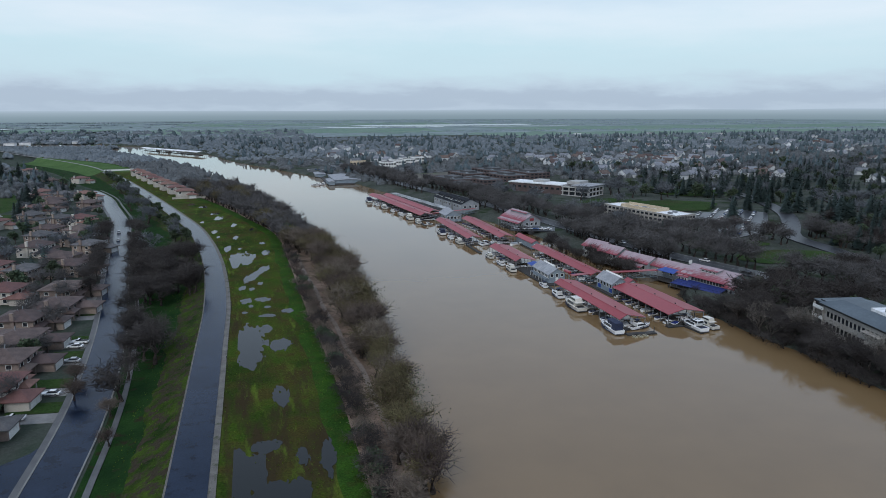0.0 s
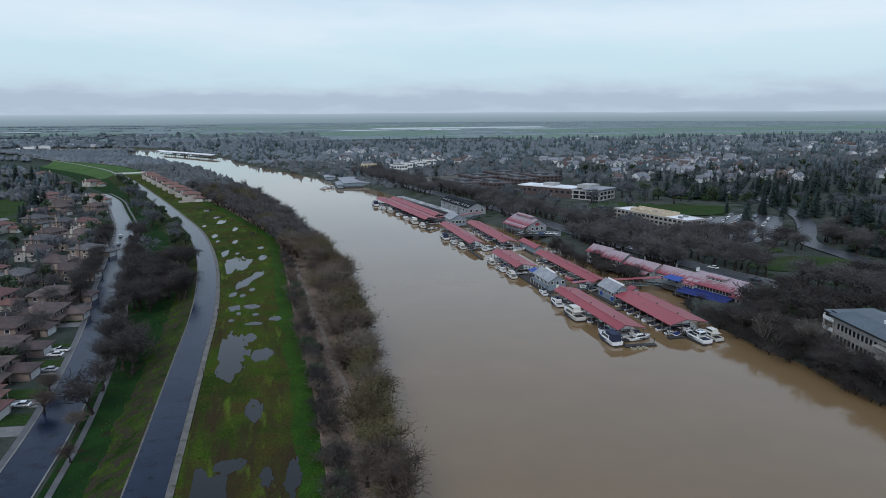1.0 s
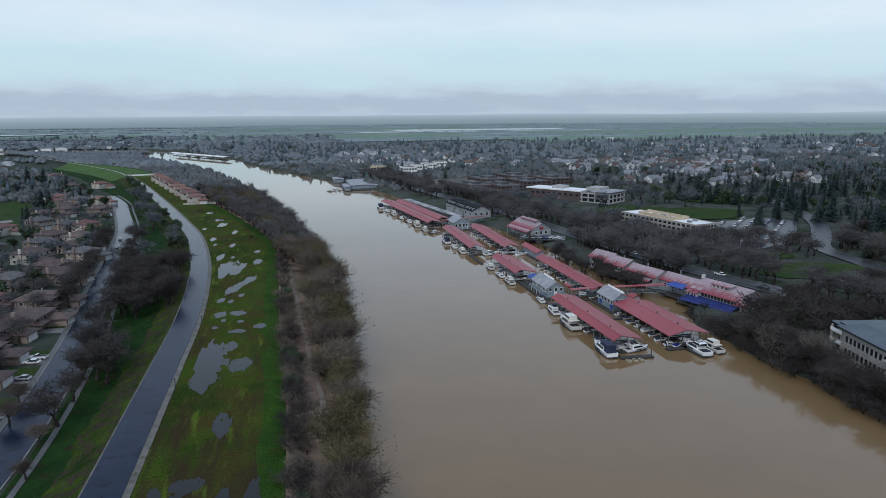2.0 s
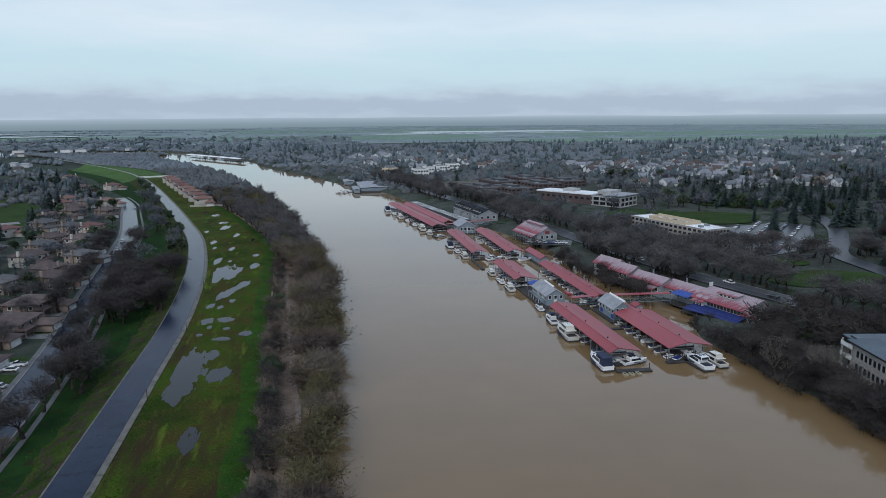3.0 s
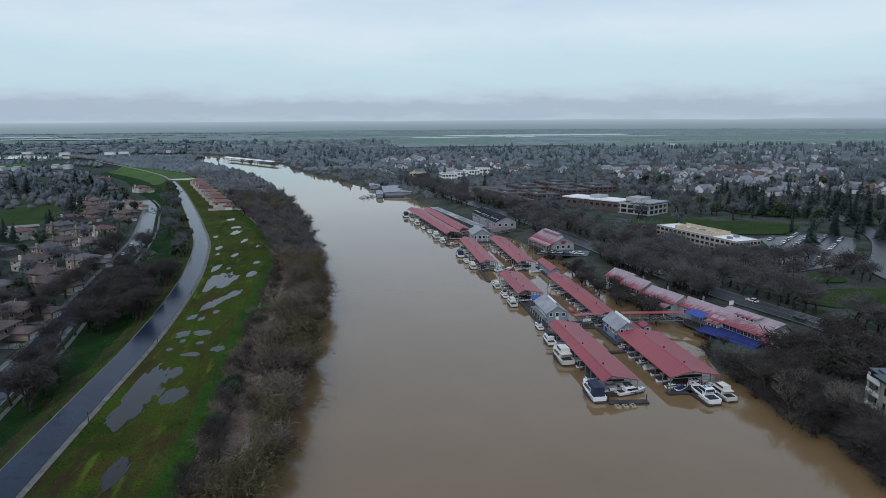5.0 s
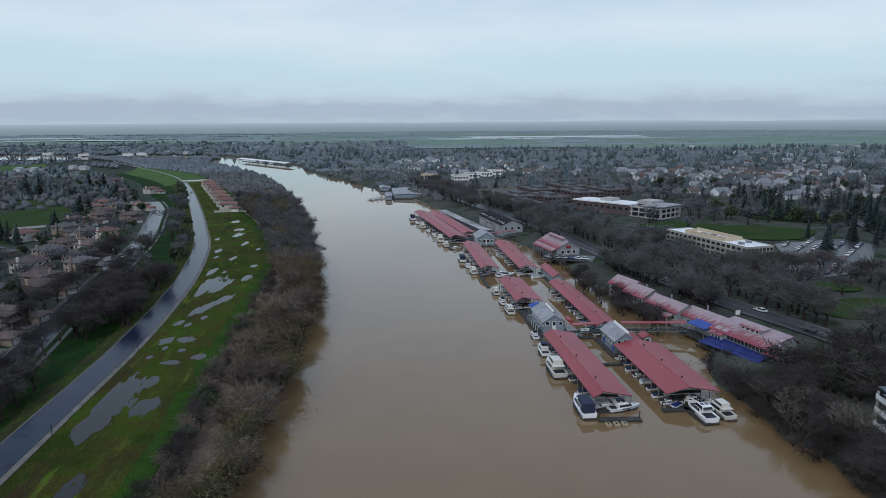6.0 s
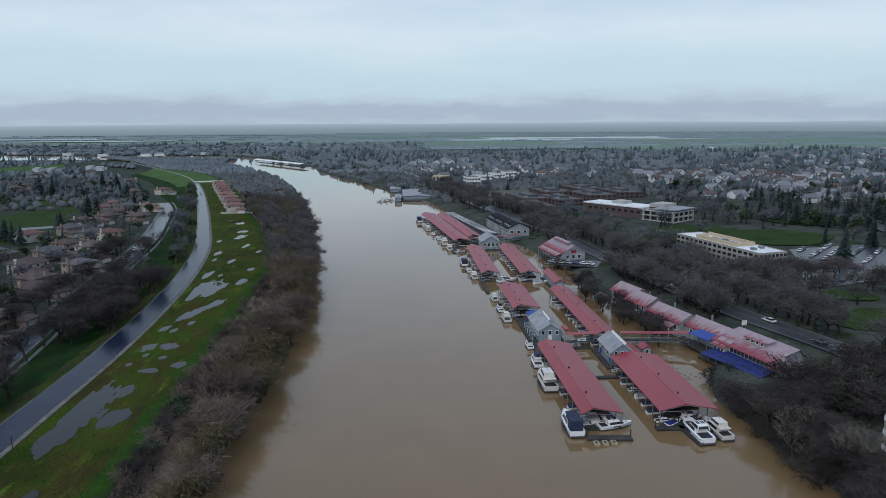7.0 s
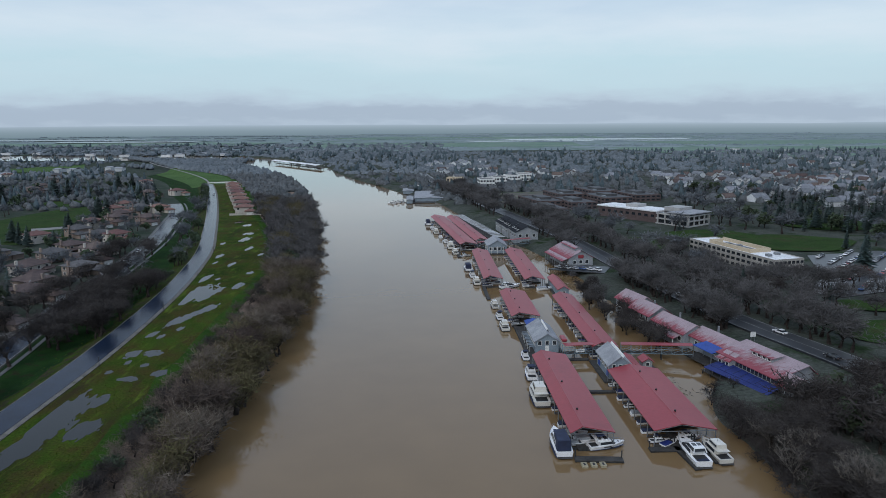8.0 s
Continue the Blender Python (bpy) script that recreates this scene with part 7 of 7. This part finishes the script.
# between the bank, the offices and the shore road
for k in range(80):
    y = rnd.uniform(150, 206)
    x = rnd.uniform(bank_right(y) + 10, shore_road(y) - 7.5)
    if (y < 172 and x < 187) or (y > 196 and x < 178):
        continue
    kinds = LITE_ROUND if rnd.random() < 0.22 else THIN_DARK
    plant(kinds, x, y, land(x, y) - 0.1, rnd.uniform(0.6, 1.0), 1.25, "", "shore_road_wood")
count = tries = 0
while count < 680 and tries < 9000:
    tries += 1
    y = 150 + 560 * rnd.random()
    x = shore_road(y) + 10 + rnd.random() ** 0.9 * (190 + (y - 150) * 0.85)
    if not clear_of(x, y):
        continue
    count += 1
    k = rnd.random()
    evergreen = 0.12 if x < 250 else 0.5
    lite = y > 330 or x > 330
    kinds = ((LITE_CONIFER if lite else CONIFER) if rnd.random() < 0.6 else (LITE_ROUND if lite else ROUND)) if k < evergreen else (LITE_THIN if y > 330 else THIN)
    plant(kinds, x, y, land(x, y) - 0.1, rnd.uniform(0.6, 1.15) * (0.8 if kinds in (CONIFER, LITE_CONIFER) else 1), rnd.uniform(1.05, 1.5) if kinds in (THIN, LITE_THIN) else 1.15, "park woods", "park_wood" if kinds in (THIN, LITE_THIN) or lite else "")
for k in range(150):
    y = rnd.uniform(185, 318)
    x = rnd.uniform(208, 230 + (y - 150) * 0.95)
    if clear_of(x, y):
        plant(THIN if rnd.random() < 0.6 else THIN_DARK if rnd.random() < 0.8 else LITE_ROUND, x, y, land(x, y) - 0.1, rnd.uniform(0.65, 1.0), 1.3, "", "park_wood")
for k in range(110):
    y = rnd.uniform(440, 640)
    x = rnd.uniform(0.62, 1.05) * y
    if clear_of(x, y):
        plant(LITE_CONIFER, x, y, 2, rnd.uniform(0.7, 1.2), 1.1, "", "park_wood")
plant(RED_TREE, 262, 322, 2.3, 0.85, 1.2, "park woods")
plant(RED_TREE, 258, 326, 2.3, 0.7, 1.2, "park woods")
for cx, cy, n, spread in ((324, 314, 11, 5), (285, 348, 2, 3), (316, 275, 8, 8), (330, 372, 9, 12), (345, 300, 10, 14), (322, 478, 8, 12), (400, 470, 12, 22), (450, 440, 10, 20), (360, 420, 8, 12)):
    for k in range(n):
        plant(CONIFER, cx + rnd.gauss(0, spread), cy + rnd.gauss(0, spread), 2, rnd.uniform(0.8, 1.35), 1.15, "park woods")
for k in range(22):
    plant(THIN, rnd.uniform(205, 216) - k * 0.3, 314 + k * 3.7, 2, rnd.uniform(0.6, 1.0), 1.15, "", "park_wood")
for k in range(18):
    plant(THIN, 214 + rnd.uniform(-3, 3) + k * 2.5, 317 + rnd.uniform(-6, 4) - k * 0.25, 2, rnd.uniform(0.65, 1.05), 1.2, "", "park_wood")
for k in range(15):
    plant(DARK_SHRUB, rnd.uniform(149, 159), rnd.uniform(182, 200), 0.2, rnd.uniform(0.8, 1.2), 1.3, "shrubs on the marina shore")
for k in range(48):
    y = 108 + k * 1.65
    plant(DARK_BARE, rnd.uniform(149, 158), y, land(153, y) - 0.3, rnd.uniform(0.5, 0.78), 1.3, "trees on the marina shore")
for k in range(34):
    y = 108 + k * 2.4
    plant(DARK_SHRUB, bank_right(y) + rnd.uniform(-2.6, 3), y, -0.4, rnd.uniform(0.7, 1.3), 1.3, "shrubs on the marina shore")
sv, sf = [], []
for k in range(120):
    c = rnd.choice(((144, 219), (146, 226), (141.5, 212), (147, 214), (139, 305), (143, 312)))
    p = Vector((c[0] + rnd.gauss(0, 1.6), c[1] + rnd.gauss(0, 2.2), 0.05))
    a = rnd.uniform(0, math.tau)
    limb(sv, sf, p, p + Vector((math.cos(a), math.sin(a), 0.02)) * rnd.uniform(0.3, 1.1), 0.04, 0.025, 4)
tagged(new("driftwood", mesh_of("driftwood", sv, sf, [BARK])), "floating sticks and driftwood between dock and shore", "driftwood", kind="stuff")
for k in range(15):
    plant(DARK_BARE, 139 + rnd.uniform(0, 12), 262 + k * 4.4, -0.5, rnd.uniform(0.45, 0.7), 1.2, "trees on the marina shore")
for k in range(12):
    plant(DARK_BARE, 150.5 + rnd.uniform(-2, 2), 246 + k * 3.6, -0.4, rnd.uniform(0.5, 0.75), 1.2, "trees on the marina shore")
for k in range(18):
    y = 172 + k * 14.5
    plant(DARK_BARE, street(y) + 6.4, y, -1.1, rnd.uniform(0.7, 1.05), 1.25, "street trees")
    if y > 262:
        plant(DARK_BARE, street(y) - 9.6, y + 5 + rnd.uniform(-3, 3), -1.1, rnd.uniform(0.6, 1.0), 1.25, "street trees")
# gardens among the houses
count = tries = 0
while count < 720 and tries < 6000:
    tries += 1
    y = 145 + 700 * rnd.random() ** 1.1
    x = street(y) - 9 - rnd.random() ** 1.1 * (110 + (y - 145) * 0.35)
    if (y < 262 and x > street(y) - 17) or any((x - a) ** 2 + (y - b) ** 2 < 52 for a, b in house_spots) or (455 < y < 700 and -205 < x + (y - 466) * 0.3 < -140) or (385 < y < 460 and x < -118 and rnd.random() < 0.6):
        continue
    count += 1
    k = rnd.random()
    lite = y > 330
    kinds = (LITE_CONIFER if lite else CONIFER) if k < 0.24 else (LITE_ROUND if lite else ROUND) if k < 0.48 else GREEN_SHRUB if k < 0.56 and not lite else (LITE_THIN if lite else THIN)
    plant(kinds, x, y, -1.1, rnd.uniform(0.5, 0.95) * (1.3 if kinds is GREEN_SHRUB else 1), 1.1, "garden trees", "garden_wood" if kinds in (THIN, LITE_THIN) or lite else "")
for x, y, s in ((-147, 492, 1.05), (-151, 496, 0.9), (-164, 571, 1.2), (-159, 574, 1.1), (-169, 577, 1.0), (-278, 730, 1.6), (-270, 738, 1.4), (-286, 741, 1.3), (-243, 826, 1.2), (-259, 827, 1.3), (-150, 450, 0.9), (-158, 456, 1.0), (-168, 467, 1.0), (-285, 654, 1.5), (-292, 662, 1.3), (-157, 644, 0.9), (-184, 700, 1.2)):
    plant(CONIFER, x, y, -1.1, s, 1.35, "garden trees")

build_joined()

# far woods: one sheet of small tufted crowns each side of the river
def far_woods(name, spots, seed, mat=FAR_WOOD_HAZED, flakes=10):
    """A far wood as one mesh: every tree a lumpy twelve-cornered crown, pointed or round, frayed by small upright flakes."""
    r = random.Random(seed)
    g = (1 + math.sqrt(5)) / 2
    core = [Vector(p).normalized() for p in ((-1, g, 0), (1, g, 0), (-1, -g, 0), (1, -g, 0), (0, -1, g), (0, 1, g), (0, -1, -g), (0, 1, -g), (g, 0, -1), (g, 0, 1), (-g, 0, -1), (-g, 0, 1))]
    sides = [(a, b, c) for a, b, c in itertools.combinations(range(12), 3) if max((core[a] - core[b]).length, (core[b] - core[c]).length, (core[a] - core[c]).length) < 1.2]
    sides = [f if (core[f[1]] - core[f[0]]).cross(core[f[2]] - core[f[0]]).dot(core[f[0]]) > 0 else (f[0], f[2], f[1]) for f in sides]
    verts, faces = [], []
    for x, y, z, h, w, pointed in spots:
        n, turn = len(verts), r.uniform(0, math.tau)
        tall = h * (0.75 if pointed else 0.5)
        c, s = math.cos(turn), math.sin(turn)
        for p in core:
            q = p * r.uniform(0.66, 1.2)
            k = w * ((0.62 - 0.55 * p.z) * 0.8 if pointed else 1.0 - 0.42 * p.z)
            verts.append(Vector((x + (c * q.x - s * q.y) * k, y + (s * q.x + c * q.y) * k, z + tall * (1.02 + q.z) - (0 if pointed else 0.3 * h))))
        faces.extend((a + n, b + n, d + n) for a, b, d in sides)
        for _ in range(flakes):
            p = r.choice(verts[n:n + 12]).lerp(r.choice(verts[n:n + 12]), r.uniform(0, 0.25))
            e, k = r.uniform(0, math.tau), w * r.uniform(0.12, 0.26)
            u = Vector((math.cos(e), math.sin(e), r.uniform(-0.3, 0.3))) * k
            m = len(verts)
            verts.extend((p - u, p + u, p + Vector((r.uniform(-0.5, 0.5), r.uniform(-0.5, 0.5), r.uniform(0.6, 1.5))) * k * 1.6))
            faces.append((m, m + 1, m + 2))
    me = mesh_of(name, verts, faces, [mat])
    me.polygons.foreach_set("use_smooth", [len(f) == 3 and max(f) - min(f) > 2 for f in faces])
    return tagged(new(name, me), "far belt of bare and evergreen trees on the plain", "woods", kind="stuff")


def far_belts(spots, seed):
    far_woods("far_woods", [p for p in spots if not p[5] and p[1] < 960], seed, FAR_WOOD_HAZED)
    # the farther trees take the paler copy, with more haze in its colour
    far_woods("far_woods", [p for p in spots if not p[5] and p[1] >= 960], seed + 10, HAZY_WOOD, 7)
    far_woods("far_conifers", [p for p in spots if p[5]], seed + 20, FAR_CONIFER_HAZED, 10)


fr = random.Random(77)
HALLS = ((-465, 1104), (-441, 1098), (-405, 1142), (-382, 1120), (-488, 1010), (-350, 1570), (-400, 1600), (-440, 1560))
spots = []
for _ in range(7600):
    y = 600 + 1040 * fr.random()
    west = max(bank_right(y), -900) + 4
    x = west + fr.random() * (1.22 * y + 60 - west)
    if (y < 720 and x < 330) and not clear_of(x, y) or (146 < x < 208 and 600 < y < 712):
        continue
    if any((x - a) ** 2 + (y - b) ** 2 < 75 for a, b in house_spots[-165:]):
        continue
    spots.append((x, y, 1.5, fr.uniform(6, 9), fr.uniform(3.4, 6.4), fr.random() < (0.42 if noise.noise((x * 0.012, y * 0.012, 8.0)) > 0.14 else 0.05)))
far_belts(spots, 1)
spots = []
for _ in range(2600):
    y = 620 + 800 * fr.random() ** 1.1
    if fr.random() < 0.38:
        x = meadow_edge(y) + (bank_left(y) - meadow_edge(y)) * fr.uniform(-0.15, 1.05) if y < 1223 else bank_left(1223) - fr.uniform(0, 120)
        z = 1
        if fr.random() < 0.25:
            continue
    else:
        x = street(y) - 15 - fr.random() ** 1.2 * (150 + y * 0.45)
        z = -1
        if any((x - a) ** 2 + (y - b) ** 2 < 90 for a, b in house_spots):
            continue
    if abs(x - levee(y)) < 14 or levee(y) < x < meadow_edge(y) or (-560 < x < -450 and 1090 < y < 1240) or any(abs(x - a) < 14 and -30 < y - b < 8 for a, b in HALLS):
        continue
    spots.append((x, y, z, fr.uniform(6.5, 10), fr.uniform(3.0, 5.2), fr.random() < 0.16 and z < 0))
for _ in range(2400):
    y = 1480 + fr.random() ** 1.3 * 900
    x = -1.1 * y + (1.1 * y + 150) * fr.random()
    if bank_left(y) - 6 < x < bank_right(y) + 6:
        continue
    spots.append((x, y, 1, fr.uniform(6, 10), fr.uniform(6, 12), fr.random() < 0.1))
for _ in range(900):
    y = 1080 + fr.random() * 380
    x = levee(y) + 14 + fr.random() * max(5, bank_left(y) - levee(y) - 14)
    spots.append((x, y, 1, fr.uniform(8, 11), fr.uniform(4, 6.5), False))
far_belts(spots, 2)

wl = thing("garden_wall", pose(-160, 830, 3.2, 0, 0, 17), "long white garden wall across the levee end", "wall")
part("panel", boxed(0, 31, -0.15, 0.15, -0.6, 1.5), WHITE_TRIM, wl)
part("coping", boxed(-0.1, 31.1, -0.22, 0.22, 1.5, 1.62), CONCRETE, wl)

fe = thing("garden_fence", pose(-60.5, 549.5, 3.0, 0, 0, 9), "low pale wall along the last levee house garden", "fence")
part("panel", boxed(0, 24, -0.1, 0.1, -0.3, 1.5), STUCCO_PALE, fe)
part("coping", boxed(-0.1, 24.1, -0.18, 0.18, 1.5, 1.6), CONCRETE, fe)

# ---- fields, floodwater and the horizon ----
for x, y in ((levee(y) + 5.3, y) for y in (178, 232, 288, 345, 402)):
    po = thing("marker_post", pose(x, y, 3.3), "thin dark marker post beside the levee road", "post", "levee posts")
    part("shaft", boxed(-0.07, 0.07, -0.07, 0.07, -0.3, 2.6), DARK, po)
    part("cap", boxed(-0.13, 0.13, -0.13, 0.13, 2.6, 2.85, 0.03), DARK, po)
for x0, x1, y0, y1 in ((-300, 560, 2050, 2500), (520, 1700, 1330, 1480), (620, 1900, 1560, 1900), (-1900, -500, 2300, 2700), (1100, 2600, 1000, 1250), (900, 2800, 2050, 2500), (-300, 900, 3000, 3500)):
    surface("farm_field", [(x0, y0), (x1, y0 - 30), (x1 + 60, y1 - 40), (x0 - 30, y1)], 2.6, FIELD_HAZED, "flat green farm field in the distance, haze painted into its colour", "field")
for x0, x1, y0, y1 in ((290, 720, 2580, 2690), (460, 1180, 2780, 3020), (900, 1250, 2600, 2640), (-1350, -850, 2780, 2920), (-1900, -1250, 3150, 3400), (760, 900, 1500, 1508), (1150, 1210, 1420, 1428), (-900, 500, 4200, 4300), (1000, 1110, 1640, 1650)):
    surface("floodwater", [(x0, y0), (x1, y0), (x1 + 40, y1), (x0 - 40, y1)], 2.7, FLOODED, "pale sheet of floodwater on the fields", "floodwater")
spots = []
for band, x0, x1 in ((1930, -1500, 300), (2010, 500, 2200), (2480, -900, 800), (2700, 1200, 2600), (3060, -2600, 3000), (3560, -2800, 3200), (4100, -3000, 3400)):
    x = x0
    while x < x1:
        x += fr.uniform(6, 16) if fr.random() < 0.93 else fr.uniform(40, 160)
        spots.append((x, band + fr.gauss(0, 9) + 40 * math.sin(x * 0.002), 1.5, fr.uniform(4, 8), fr.uniform(6, 11), False))
far_woods("far_hedgerows", spots, 3, HEDGE_HAZED, 4)
surface("vacant_lot", [(143, 640), (152, 604), (164, 622), (206, 673), (207, 712), (150, 697)], 2.75, VACANT, "rough brown vacant lot beside the brick offices", "vacant lot")
surface("playing_field", [(-592, 1185), (-530, 1098), (-443, 1140), (-525, 1305)], -0.4, LEVEE_GRASS, "green playing field behind the far houses", "field")
for k in range(22):
    x, y = HALLS[k] if k < len(HALLS) else (fr.uniform(700, 1300), fr.uniform(1500, 1800)) if k < 16 else (fr.uniform(-900, -350), fr.uniform(1480, 1700))
    s = thing("far_shed", pose(x, y, 2.6 if y > 1300 else 0.2, 0, 0, 90 + fr.uniform(-10, 10) if k < len(HALLS) else fr.uniform(-10, 10)), "far white shed on the plain", "shed", "far sheds")
    part("wall", boxed(-10, 10, -5, 5, -1, 4), COTTAGE_WALL, s)
    bm = bmesh.new()
    gable(bm, -10.4, 10.4, -5.4, 5.4, 4, 5.6, 0)
    part("roof", bm, GREY_SHINGLE, s)

# added glowing ring: horizon haze painted as a ramp that pales with height
HAZE = bpy.data.materials.new("glowing_haze_gradient")
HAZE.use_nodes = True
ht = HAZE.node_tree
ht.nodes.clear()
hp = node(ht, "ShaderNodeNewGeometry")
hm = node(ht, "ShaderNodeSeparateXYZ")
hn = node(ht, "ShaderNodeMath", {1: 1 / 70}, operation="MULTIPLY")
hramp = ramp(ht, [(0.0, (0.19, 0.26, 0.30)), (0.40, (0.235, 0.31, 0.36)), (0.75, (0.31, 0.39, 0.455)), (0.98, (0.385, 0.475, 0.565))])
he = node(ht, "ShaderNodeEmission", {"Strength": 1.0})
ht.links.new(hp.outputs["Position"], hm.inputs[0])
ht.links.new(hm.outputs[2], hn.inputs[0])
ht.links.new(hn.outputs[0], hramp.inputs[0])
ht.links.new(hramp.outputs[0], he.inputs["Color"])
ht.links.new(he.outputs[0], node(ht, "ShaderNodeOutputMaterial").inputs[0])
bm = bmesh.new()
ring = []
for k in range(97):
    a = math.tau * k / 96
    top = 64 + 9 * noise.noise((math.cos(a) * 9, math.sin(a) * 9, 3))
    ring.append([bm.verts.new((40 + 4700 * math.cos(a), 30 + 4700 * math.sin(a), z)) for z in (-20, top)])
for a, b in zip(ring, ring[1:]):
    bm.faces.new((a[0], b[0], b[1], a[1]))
structure("backdrop", bm, HAZE, "glowing backdrop ring of painted blue-grey haze along the horizon", "distance")
